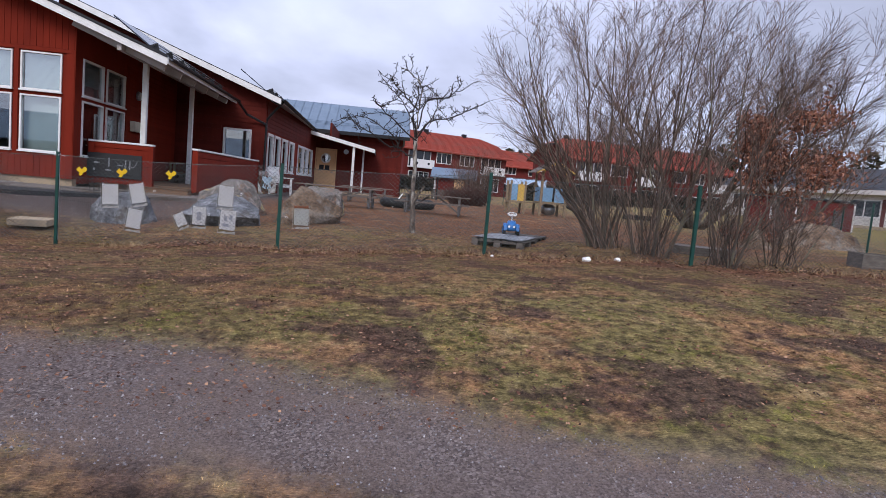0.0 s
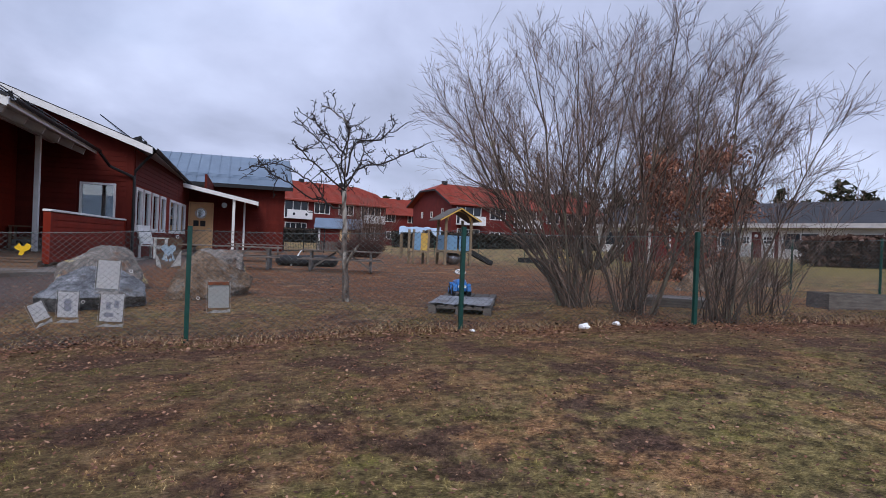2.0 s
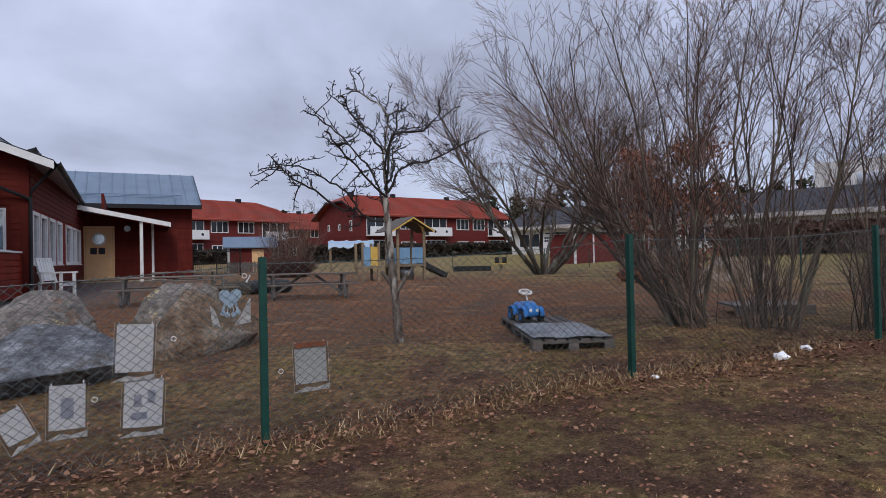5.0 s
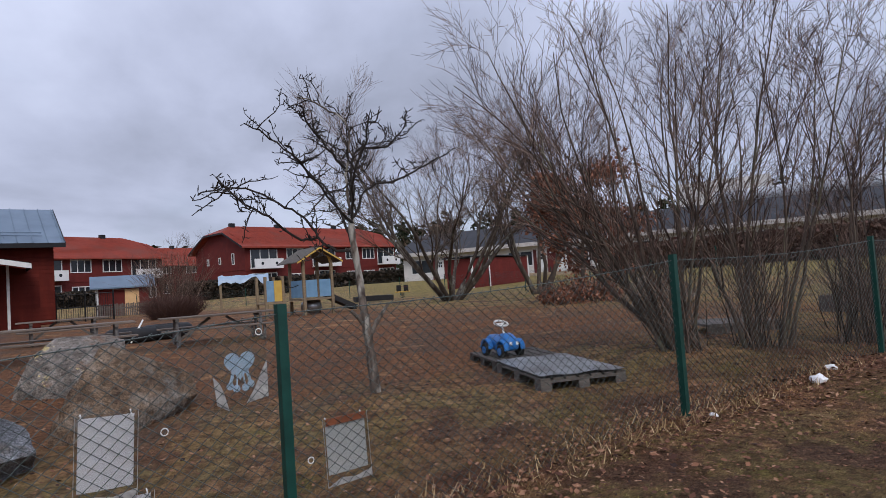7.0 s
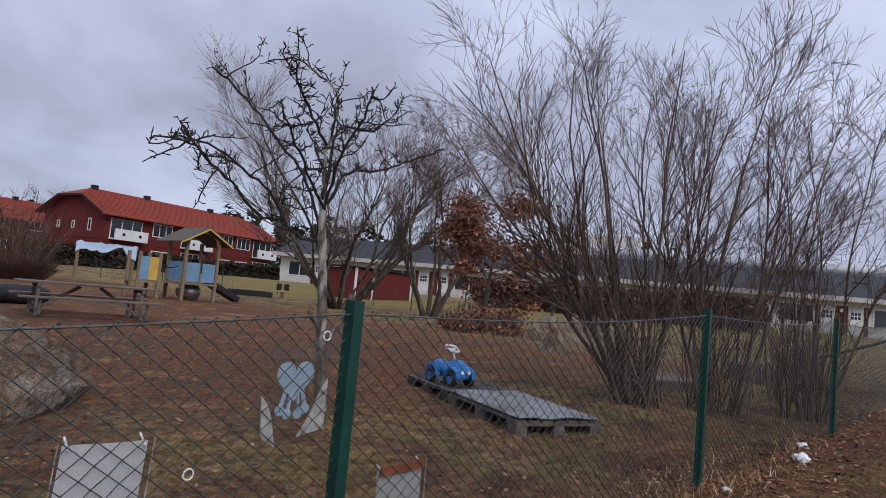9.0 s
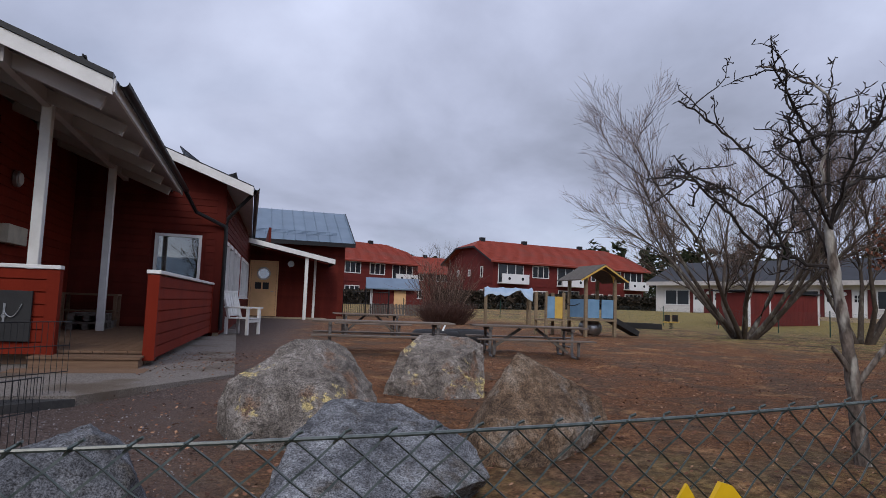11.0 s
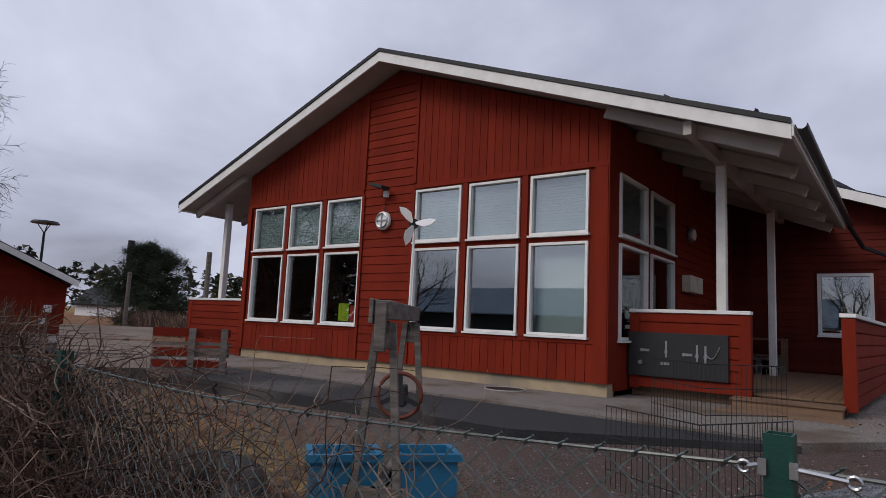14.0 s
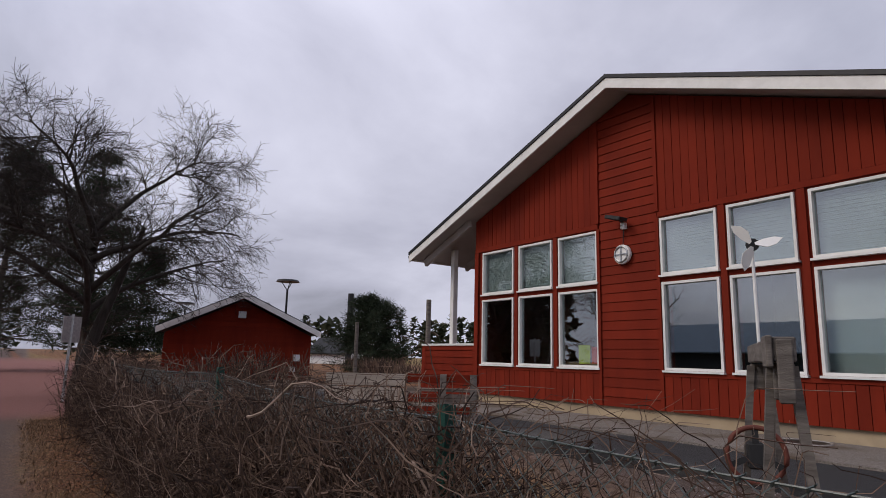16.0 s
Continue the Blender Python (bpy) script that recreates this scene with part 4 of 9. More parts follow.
def rail_panel(name, label, a, b, z0, z1, posts=True):
    """A boarded parapet with a white top rail, from a to b on plan."""
    a, b = Vector((*a, 0)), Vector((*b, 0))
    d = (b - a).normalized()
    n = Vector((d.y, -d.x, 0))
    top = base(name, label)
    for s in (-1, 1):
        z = z0
        while z < z1 - 0.02:
            zt = min(z + 0.135, z1)
            bm = bmesh.new()
            beam(bm, a + n * (s * 0.045) + Vector((0, 0, (z + zt) / 2)), b + n * (s * 0.045) + Vector((0, 0, (z + zt) / 2)), 0.024, zt - z - 0.007)
            part("board", bm, RED, top)
            z += 0.142
    bm = bmesh.new()
    beam(bm, a + Vector((0, 0, (z0 + z1) / 2)), b + Vector((0, 0, (z0 + z1) / 2)), 0.06, z1 - z0 - 0.02)
    part("core", bm, RED, top)
    for p in (a, b):
        bm = bmesh.new()
        beam(bm, p + Vector((0, 0, z0 - 0.02)), p + Vector((0, 0, z1 - 0.01)), 0.13, 0.13)
        part("newel", bm, RED, top)
    bm = bmesh.new()
    beam(bm, a - d * 0.07 + Vector((0, 0, z1 + 0.025)), b + d * 0.07 + Vector((0, 0, z1 + 0.025)), 0.16, 0.045)
    part("top_rail", bm, WHITE, top, "white painted top rail", 0.004)
    return top


front_rail = rail_panel("porch_rail_front", "red boarded porch parapet with a white top rail", (-7.40, 15.24), (-6.05, 15.24), 0.36, 1.33)
side_rail = rail_panel("porch_rail_side", "red boarded side parapet with a white top rail", (-5.0, 15.25), (-4.72, 21.3), 0.32, 1.33)
left_rail = rail_panel("porch_rail_west", "red boarded parapet of the west porch", (-17.15, 14.62), (-15.28, 14.62), 0.24, 1.33)
boxpart("porch_post", (-16.38, -16.26, 14.72, 14.84, 1.30, roof_z(-16.32) - 0.17), WHITE, left_rail, "white square post of the west porch", 0.006)
bm = bmesh.new()
box(bm, -6.15, -5.06, 14.92, 15.28, 0.10, 0.335)
steps = structure("steps", bm, WOOD_DECK, "two worn brown timber steps")
for k in range(3):
    boxpart("tread", (-6.17, -5.04, 14.90 + 0.125 * k, 15.015 + 0.125 * k, 0.336, 0.36), WOOD_DECK, steps)
bm = bmesh.new()
box(bm, -6.25, -4.95, 14.50, 14.90, 0.05, 0.215)
part("lower_step", bm, WOOD_DECK, steps)
for k in range(3):
    boxpart("tread", (-6.27, -4.93, 14.48 + 0.135 * k, 14.605 + 0.135 * k, 0.216, 0.24), WOOD_DECK, steps)

# Paved strip and dark asphalt along the gable.
bm = bmesh.new()
prism(bm, [(-26, 13.1), (-5.2, 12.9), (-4.0, 14.4), (-4.3, 31.9), (-4.53, 31.9), (-4.53, 21.3), (-7.5, 21.3), (-7.5, 14.54), (-26, 14.54)], "z", 0.06, 0.235)
structure("pavement", bm, PAVING, "grey paved strip along the red wall")
bm = bmesh.new()
prism(bm, [(-26, 11.7), (-7.2, 11.6), (-5.6, 12.6), (-5.2, 12.88), (-26, 13.08)], "z", 0.0, 0.212)
structure("road", bm, ASPHALT, "strip of dark asphalt before the building")

# ---- fence ----
POSTS = [(-15.1, 8.02, 0.92), (-9.7, 8.02, 0.95), (-6.93, 7.98, 0.90), (-4.62, 7.92, 0.938), (-1.81, 7.93, 1.050), (0.965, 7.655, 1.176), (3.72, 7.285, 1.243), (6.5, 7.02, 1.31), (9.15, 6.72, 1.365)]


def chain_link(bm, a, b, za, zb, height, pitch=0.061, r=0.0017, squat=0.86):
    """Two crossing sets of slanted wires between two posts, woven past each other."""
    a, b = Vector((*a, 0)), Vector((*b, 0))
    length = (b - a).length
    d = (b - a).normalized()
    n = Vector((d.y, -d.x, 0))
    step = pitch * squat / 2
    rows = int(height / step)
    cols = int(length / pitch)
    pw = length / cols

    def at(u, v, w):
        s = u / length
        sag = -0.035 * math.sin(math.pi * s)
        top = za + (zb - za) * s + sag
        return a + d * u + n * w + Vector((0, 0, top - v))
    for c in range(cols + 1):
        for row in range(rows):
            # each wire zigzags down the fence; neighbours hook at the corners
            u0 = c * pw + (pw / 2 if row % 2 else 0)
            u1 = c * pw + (0 if row % 2 else pw / 2)
            if max(u0, u1) > length:
                continue
            v0, v1 = row * step, (row + 1) * step
            yield_wire(bm, at(u0, v0, 0.003), at(u1, v1, -0.003), r)
            if row % 2 == 0:
                p, q = c * pw, c * pw - pw / 2
            else:
                p, q = c * pw - pw / 2, c * pw
            if min(p, q) >= 0:
                yield_wire(bm, at(p, v0, -0.003), at(q, v1, 0.003), r)


def yield_wire(store, a, b, r):
    verts, faces = store
    d = (b - a).normalized()
    u = d.orthogonal().normalized()
    w = d.cross(u)
    k = len(verts)
    for p in (a, b):
        for ang in (0, 2.0944, 4.1888):
            q = p + (u * math.cos(ang) + w * math.sin(ang)) * r
            verts.append((q.x, q.y, q.z))
    for i in range(3):
        j = (i + 1) % 3
        faces.append((k + i, k + j, k + 3 + j, k + 3 + i))


fence = thing("chain_link_fence", "green chain-link fence with square steel posts", "fence")
for i, (x, y, top) in enumerate(POSTS):
    bm = bmesh.new()
    gz = ground_z(x, y)
    h, w = (0.0175 if i == 3 else 0.0215), 0.003
    for d in ((-h, h, -h, -h + w), (-h, h, h - w, h), (-h, -h + w, -h + w, h - w), (h - w, h, -h + w, h - w)):
        box(bm, x + d[0], x + d[1], y + d[2], y + d[3], gz - 0.1, top + 0.012)
    part("post", bm, GREEN, fence, "dark green square steel post")
for (x0, y0, z0), (x1, y1, z1) in zip(POSTS[:-1], POSTS[1:]):
    store = ([], [])
    z0, z1 = z0 - 0.03, z1 - 0.03
    chain_link(store, (x0, y0), (x1, y1), z0, z1, (z0 + z1) / 2 - (ground_z(x0, y0) + ground_z(x1, y1)) / 2 - 0.01)
    ob = new("mesh_panel", raw_mesh("mesh_panel", *store, WIRE))
    ob.parent = fence
    tagged(ob, "green wire netting")
    bm = bmesh.new()
    pts = []
    for k in range(13):
        s = k / 12
        pts.append((x0 + (x1 - x0) * s, y0 + (y1 - y0) * s - 0.004, z0 + (z1 - z0) * s - 0.035 * math.sin(math.pi * s)))
    pipe(bm, pts, 0.0029, 6)
    # each netting wire ends in a twisted hook round the top wire
    span = Vector((x1 - x0, y1 - y0, 0))
    hooks = int(span.length / 0.061)
    for k in range(hooks + 1):
        s = k / hooks
        c = Vector((x0, y0, z0)).lerp(Vector((x1, y1, z1)), s) + Vector((0, -0.004, -0.035 * math.sin(math.pi * s)))
        d = span.normalized()
        pipe(bm, [c - d * 0.010 + Vector((0, 0.004, -0.007)), c - d * 0.003 + Vector((0, -0.005, 0.002)), c + d * 0.004 + Vector((0, 0.003, 0.006)), c + d * 0.011 + Vector((0, -0.003, 0.011))], 0.0021, 4)
    part("top_wire", bm, WIRE, fence)
# Corner brace, the netting of the side and the rear run.
corner = POSTS[-1]
bm = bmesh.new()
pipe(bm, [(9.12, 6.73, 1.30), (7.15, 6.93, ground_z(7.15, 6.93) + 0.02)], 0.024, 10)
part("brace", bm, material("light green brace paint", (0.05, 0.17, 0.22), None, 8.0, rough=0.4, bump=0.05), fence, "blue-green slanting brace tube")
bm = bmesh.new()
pipe(bm, [(9.17, 6.76, 1.28), (9.65, 9.1, ground_z(9.65, 9.1) + 0.02)], 0.024, 10)
part("brace", bm, GREEN, fence, "dark green slanting brace tube")
RUN = [(9.15, 6.72), (9.75, 9.6), (10.7, 12.4), (12.1, 15.0), (13.9, 17.6), (15.8, 20.0), (17.8, 22.4), (19.5, 25.2), (20.8, 28.2), (21.2, 31.4), (20.6, 34.8), (19.6, 38.2), (17.6, 41.2), (15.0, 43.6), (12.2, 45.5), (9.2, 46.6), (6.0, 47.5)]
side_fence = thing("chain_link_fence", "green chain-link fence round the far yard edge", "fence")
for (x0, y0), (x1, y1) in zip(RUN[:-1], RUN[1:]):
    z0, z1 = ground_z(x0, y0) + 1.12, ground_z(x1, y1) + 1.12
    if (x0, y0) == RUN[0]:
        z0 = 1.335
    store = ([], [])
    chain_link(store, (x0, y0), (x1, y1), z0, z1, 1.08, 0.09, 0.0018)
    ob = new("mesh_panel", raw_mesh("mesh_panel", *store, WIRE))
    ob.parent = side_fence
    bm = bmesh.new()
    pipe(bm, [(x1, y1, z1 - 1.25), (x1, y1, z1 + 0.06)], 0.024, 8)
    part("post", bm, GREEN, side_fence)
# Tension fittings on the post near the boulders.
fit_x, fit_y, fit_z = POSTS[3]
for s, drop in ((-1, 0.0), (1, 0.0)):
    bm = bmesh.new()
    z = fit_z - 0.028
    box(bm, fit_x + s * 0.018 - 0.005, fit_x + s * 0.018 + 0.005, fit_y - 0.024, fit_y - 0.0168, z - 0.012, z + 0.008)
    pipe(bm, [(fit_x + s * 0.02, fit_y - 0.021, z), (fit_x + s * (0.036 if s < 0 else 0.075), fit_y - 0.012, z - 0.006)], 0.0035, 6)
    pipe(bm, ring_points((fit_x + s * (0.042 if s < 0 else 0.081), fit_y - 0.01, z - 0.007), 0.0075, 12, "y"), 0.0026, 6, closed=True)
    part("tensioner", bm, GALV, fence, "bright steel eye bolt and clamp")
bm = bmesh.new()
pipe(bm, [(fit_x + 0.023, fit_y, fit_z - 0.06), (fit_x + 0.023, fit_y, ground_z(fit_x, fit_y) + 0.05)], 0.0035, 6)
part("tension_bar", bm, GALV, fence)

# ---- far buildings ----
GLASS_FAR = material("dark far window glass", (0.030, 0.036, 0.042), (0.015, 0.018, 0.022), 0.6, rough=0.12, bump=0.0, spec=0.6)
FAR_WHITE = material("far white joinery", (0.70, 0.70, 0.70), (0.62, 0.62, 0.62), 1.0, rough=0.6, bump=0.0)


def far_window(house, x, z, w, h, y=0.0, bars=1, face=-1):
    """A framed window on the local front (y) of a house; bars: number of lights."""
    bm = bmesh.new()
    f = 0.09
    y0, y1 = sorted((y, y + face * 0.06))
    for d in ((x, x + w, y0, y1, z, z + f), (x, x + w, y0, y1, z + h - f, z + h), (x, x + f, y0, y1, z + f, z + h - f), (x + w - f, x + w, y0, y1, z + f, z + h - f)):
        box(bm, *d)
    for k in range(1, bars):
        u = x + w * k / bars
        box(bm, u - f / 2, u + f / 2, y0, y1, z + f, z + h - f)
    win = part("window", bm, FAR_WHITE, house)
    y0, y1 = sorted((y + face * 0.004, y + face * 0.03))
    boxpart("pane", (x + f, x + w - f, y0, y1, z + f, z + h - f), GLASS_FAR, win)
    return win


def far_window_side(house, yy, z, w, h, x=0.0):
    bm = bmesh.new()
    f = 0.09
    for d in ((x - 0.06, x, yy, yy + w, z, z + f), (x - 0.06, x, yy, yy + w, z + h - f, z + h), (x - 0.06, x, yy, yy + f, z + f, z + h - f), (x - 0.06, x, yy + w - f, yy + w, z + f, z + h - f)):
        box(bm, *d)
    win = part("window", bm, FAR_WHITE, house)
    boxpart("pane", (x - 0.03, x - 0.004, yy + f, yy + w - f, z + f, z + h - f), GLASS_FAR, win)


def balcony(house, x, z, w, holes=2):
    """A recess with dark glass behind a white parapet with round holes and a thin rail."""
    bal = boxpart("balcony", (x, x + w, -1.15, -0.95, z - 0.15, z + 0.95), FAR_WHITE, house, "white balcony parapet with round holes")
    boxpart("floor_slab", (x, x + w, -0.95, 0.0, z - 0.15, z), FAR_WHITE, bal)
    for k in range(holes):
        bm = bmesh.new()
        disc(bm, (x + w * (k + 0.5) / holes, -1.165, z + 0.42), 0.17, 0.012, 14, "y")
        part("opening", bm, GLASS_FAR, bal)
    boxpart("recess", (x + 0.1, x + w - 0.1, -0.012, 0.0, z, z + 2.05), GLASS_FAR, bal)
    for u in (x + 0.1, x + w * 0.36, x + w * 0.68, x + w - 0.1):
        boxpart("mullion", (u - 0.05, u + 0.05, -0.05, -0.013, z, z + 2.05), FAR_WHITE, bal)


def red_house(label, at, turn, length, depth, eave, ridge, front, gable_windows=True):
    h = thing("apartment_house", label, "house", at, turn, "red apartment houses")
    bm = bmesh.new()
    box(bm, 0, length, 0, depth, -0.6, eave)
    mid = depth / 2
    cut = 0.62                                  # the half-hip starts at this share of the roof's rise
    top = eave + (ridge - eave) * cut
    inset = depth / 2 * cut
    for x0, x1 in ((0, 0.25), (length - 0.25, length)):
        prism(bm, [(0, eave), (depth, eave), (depth - inset, top), (inset, top)], "x", x0, x1)
    part("wall", bm, RED_FAR, h, "dark red boarded walls")
    # roof: two long slopes with hipped tips
    o, t = 0.7, 0.18
    hip = 2.2
    ez = eave - (ridge - eave) * o / mid
    rows = [(-o, -o, ez), (length + o, -o, ez), (length + o, inset, top), (length + o - hip, mid, ridge), (-o + hip, mid, ridge), (-o, inset, top),
            (-o, depth + o, ez), (length + o, depth + o, ez), (length + o, depth - inset, top), (-o, depth - inset, top)]
    bm = bmesh.new()
    up, lo = [bm.verts.new(p) for p in rows], [bm.verts.new((x, y, z - t)) for x, y, z in rows]
    for vs in (up, lo):
        for f in ((0, 1, 2, 3, 4, 5), (6, 9, 4, 3, 8, 7), (5, 4, 9), (2, 8, 3)):
            bm.faces.new([vs[i] for i in f])
    for loop in ((0, 1), (1, 2), (5, 0), (6, 7), (7, 8), (9, 6), (2, 8), (9, 5)):
        bm.faces.new((up[loop[0]], up[loop[1]], lo[loop[1]], lo[loop[0]]))
    roof = part("roof", bm, ROOF_TILE, h, "orange-red tiled half-hipped roof")
    # tile courses
    run = math.hypot(mid + o, ridge - ez)
    for k in range(1, 19):
        s = k / 19
        y = -o + (mid + o) * s
        z = ez + (ridge - ez) * s
        over = max(0.0, (z - top) / (ridge - top)) * hip if z > top else 0.0
        boxpart("course", (-o + over, length + o - over, y, y + 0.05, z + 0.005, z + 0.055), ROOF_TILE, roof)
    bm = bmesh.new()
    prism(bm, [(-o, ez - 0.2), (inset, top - 0.2), (inset, top + 0.03), (-o, ez + 0.03)], "x", -o - 0.03, -o)
    prism(bm, [(depth + o, ez - 0.2), (depth - inset, top - 0.2), (depth - inset, top + 0.03), (depth + o, ez + 0.03)], "x", -o - 0.03, -o)
    box(bm, -o - 0.03, -o, inset, depth - inset, top - 0.2, top)
    part("barge_board", bm, METAL_DARK, roof)
    for u in (0.06, 0.33, 0.72):
        boxpart("chimney", (length * u, length * u + 0.6, mid - 0.4, mid + 0.1, ridge - 0.3, ridge + 0.32), METAL_DARK, roof, "black chimney cap")
    for kind, u, w in front:
        if kind == "b":
            balcony(h, u, 3.05, w)
            far_window(h, u + 0.2, 0.55, w - 0.4, 1.9, bars=4)
        else:
            far_window(h, u, 3.75, w, 1.45, bars=3)
            far_window(h, u + 0.1, 0.9, w - 0.2, 1.35, bars=3)
    if gable_windows:
        for yy, zz, w, hh in ((2.2, 3.6, 0.55, 1.3), (5.2, 3.8, 0.5, 0.8), (8.0, 3.8, 0.5, 0.8), (2.2, 0.9, 0.55, 1.3), (5.2, 1.1, 0.5, 0.8), (8.0, 1.1, 0.5, 0.8)):
            far_window_side(h, yy, zz, w, hh)
        for z in (2.9,):
            boxpart("band", (-0.05, 0.0, -0.02, depth + 0.02, z, z + 0.18), RED_FAR, h)
    boxpart("band", (0.0, length, -0.05, 0.0, 2.72, 2.9), RED_FAR, h)
    return h


red_house("two-storey red timber apartment house with orange tiled roof", (22.3, 72.0, 0.8), 9.7, 23.0, 11.2, 5.75, 8.35,
          [("b", 0.6, 3.6), ("w", 5.4, 2.4), ("b", 9.0, 3.6), ("w", 14.2, 2.1), ("w", 17.0, 2.1), ("b", 19.6, 3.2)])
red_house("two-storey red timber apartment house behind a shed", (2.5, 80.5, 0.8), 22.0, 16.0, 11.2, 5.7, 8.3,
          [("b", 0.6, 3.4), ("w", 4.8, 2.3), ("w", 8.4, 2.3), ("b", 11.8, 3.4)], False)
red_house("red timber apartment house glimpsed between two others", (18.0, 100.0, 0.9), 12.0, 20.0, 10.0, 5.4, 8.0, [("w", 2.0, 2.2), ("w", 6.5, 2.2), ("b", 11.0, 3.4)], False)

# Dark clipped hedges before the houses.
def far_hedge(label, a, b, height, count, seed, mat):
    rng = random.Random(seed)
    v, f = [], []
    a, b = Vector(a), Vector(b)
    for _ in range(count):
        c = a.lerp(b, rng.random()) + Vector((rng.gauss(0, 0.35), rng.gauss(0, 0.35), height * rng.random() ** 0.7))
        q = len(v)
        for _ in range(4):
            v.append(tuple(c + Vector((rng.gauss(0, 0.16), rng.gauss(0, 0.16), rng.gauss(0, 0.13)))))
        f += [(q, q + 1, q + 2), (q, q + 2, q + 3)]
    tagged(new("hedge", raw_mesh("hedge", v, f, mat)), label, "hedge", kind="stuff")


FAR_HEDGE = piece_material("dark winter hedge", ((0.0, (0.014, 0.013, 0.010)), (0.6, (0.035, 0.030, 0.022)), (1.0, (0.085, 0.060, 0.045))))
far_hedge("dark clipped hedge before the red apartment house", (13.5, 63.5, 0.6), (46.0, 69.5, 0.9), 1.75, 22000, 611, FAR_HEDGE)
far_hedge("dark clipped hedge behind the small shed", (-2.0, 74.5, 0.7), (12.5, 79.5, 0.7), 1.6, 10000, 612, FAR_HEDGE)
RED_HEDGE = piece_material("reddish brown bare hedge", ((0.0, (0.050, 0.027, 0.021)), (0.6, (0.105, 0.060, 0.046)), (1.0, (0.19, 0.125, 0.098))))
far_hedge("reddish brown bare hedge along the white terrace", (36.8, 35.0, 0.75), (40.5, 16.0, 0.9), 1.9, 22000, 613, RED_HEDGE)

# White terrace along the east side.
TERRACE = thing("terrace_house", "long white single-storey terrace with dark roof and red door panels", "house", (35.2, 60.0, 1.1), -68.0)
LEN = 96.0
boxpart("wall", (0, LEN, 0.0, 9.0, -0.9, 3.0), WHITE_WALL, TERRACE, "white boarded facade")
bm = bmesh.new()
prism(bm, [(-0.9, 2.85), (4.5, 5.0), (9.9, 2.85), (9.9, 3.0), (4.5, 5.2), (-0.9, 3.0)], "x", -0.5, LEN + 0.5)
terrace_roof = part("roof", bm, material("dark slate grey roofing", (0.035, 0.037, 0.043), (0.024, 0.025, 0.030), 0.8, rough=0.7, bump=0.2, bump_scale=12), TERRACE, "dark grey low roof")
boxpart("fascia", (-0.5, LEN + 0.5, -0.95, -0.9, 2.62, 3.0), material("pale fascia boards", (0.50, 0.47, 0.45), None, 2.0, rough=0.7, bump=0.1), TERRACE)
boxpart("plinth", (0, LEN, -0.05, 0.0, -0.9, 0.05), CONCRETE, TERRACE)
for k in range(9):
    u = 4.0 + 11.3 * k
    for d in (0.0, 1.95):
        door_leaf = boxpart("door", (u + d, u + d + 1.0, -0.06, 0.0, 0.1, 2.15), FAR_WHITE, TERRACE, "white panelled door with small panes")
        for i in range(3):
            for j in range(2):
                boxpart("pane", (u + d + 0.17 + 0.23 * i, u + d + 0.35 + 0.23 * i, -0.066, -0.06, 1.3 + 0.3 * j, 1.54 + 0.3 * j), GLASS_FAR, door_leaf)
    for d, w in ((-0.35, 0.3), (1.05, 0.85), (3.0, 0.3)):
        boxpart("red_panel", (u + d, u + d + w, -0.045, 0.0, 0.05, 2.3), DARK_RED, TERRACE, "dark red board panel")
    bm = bmesh.new()
    disc(bm, (u + 1.47, -0.16, 1.95), 0.14, 0.11, 12, "y")
    part("wall_lamp", bm, FAR_WHITE, TERRACE)
    far_window(TERRACE, u - 3.0, 0.75, 2.6, 1.5, bars=2)
    far_window(TERRACE, u + 3.6, 0.75, 2.9, 1.5, bars=2)
for k in range(5):
    boxpart("skylight", (40 + 12 * k, 41.1 + 12 * k, 2.2, 3.0, 4.15, 4.42), GLASS_FAR, terrace_roof)
far_white = thing("hall_building", "white flat-roofed hall behind the terrace", "building", (46.5, 62.0, 1.1), -68.0)
boxpart("wall", (28, 95, 0, 14, -0.5, 6.4), WHITE_WALL, far_white)
bm = bmesh.new()
pipe(bm, [(28, 0.3, 6.2), (95, 0.3, 6.2)], 0.75, 16)
part("roof_edge", bm, material("bright rolled roof edge", (0.72, 0.73, 0.75), None, 0.5, rough=0.35, metal=0.4, bump=0.0), far_white, "rounded pale metal roof edge", smooth=True)
boxpart("upper_room", (24, 33, 4, 12, 3.0, 8.6), WHITE_WALL, far_white, "raised pale plant room")

# Red boarded bin store before the terrace.
store_box = thing("bin_store", "red boarded bin store with white corner posts", "shed", (32.3, 38.9, 0.62), 10.6)
boxpart("wall", (-7.0, 0, 0.05, 2.4, -0.3, 1.86), RED_FAR, store_box)
for k in range(50):
    boxpart("board", (-7.0 + 0.14 * k, -6.87 + 0.14 * k, 0.02, 0.05, -0.1, 1.88), RED_FAR, store_box)
for u in (-7.08, -5.1, 0.0):
    boxpart("corner_post", (u, u + 0.12, -0.02, 0.12, -0.3, 1.96), FAR_WHITE, store_box)
boxpart("roof", (-7.25, 0.25, -0.15, 2.6, 1.94, 2.02), ROOF_BLACK, store_box)

# Small red shed with a blue roof and a yellow door.
hut = thing("garden_shed", "small red shed with blue sheet roof and pale door", "shed", (3.9, 48.2, 0.22), -9.0)
boxpart("wall", (0, 2.9, 0, 2.2, -0.2, 1.85), RED_FAR, hut)
bm = bmesh.new()
prism(bm, [(-0.35, 1.72), (1.1, 2.45), (2.55, 1.72), (2.55, 1.80), (1.1, 2.56), (-0.35, 1.80)], "x", -0.35, 3.3)
part("roof", bm, ROOF_STEEL, hut, "blue-grey sheet roof")
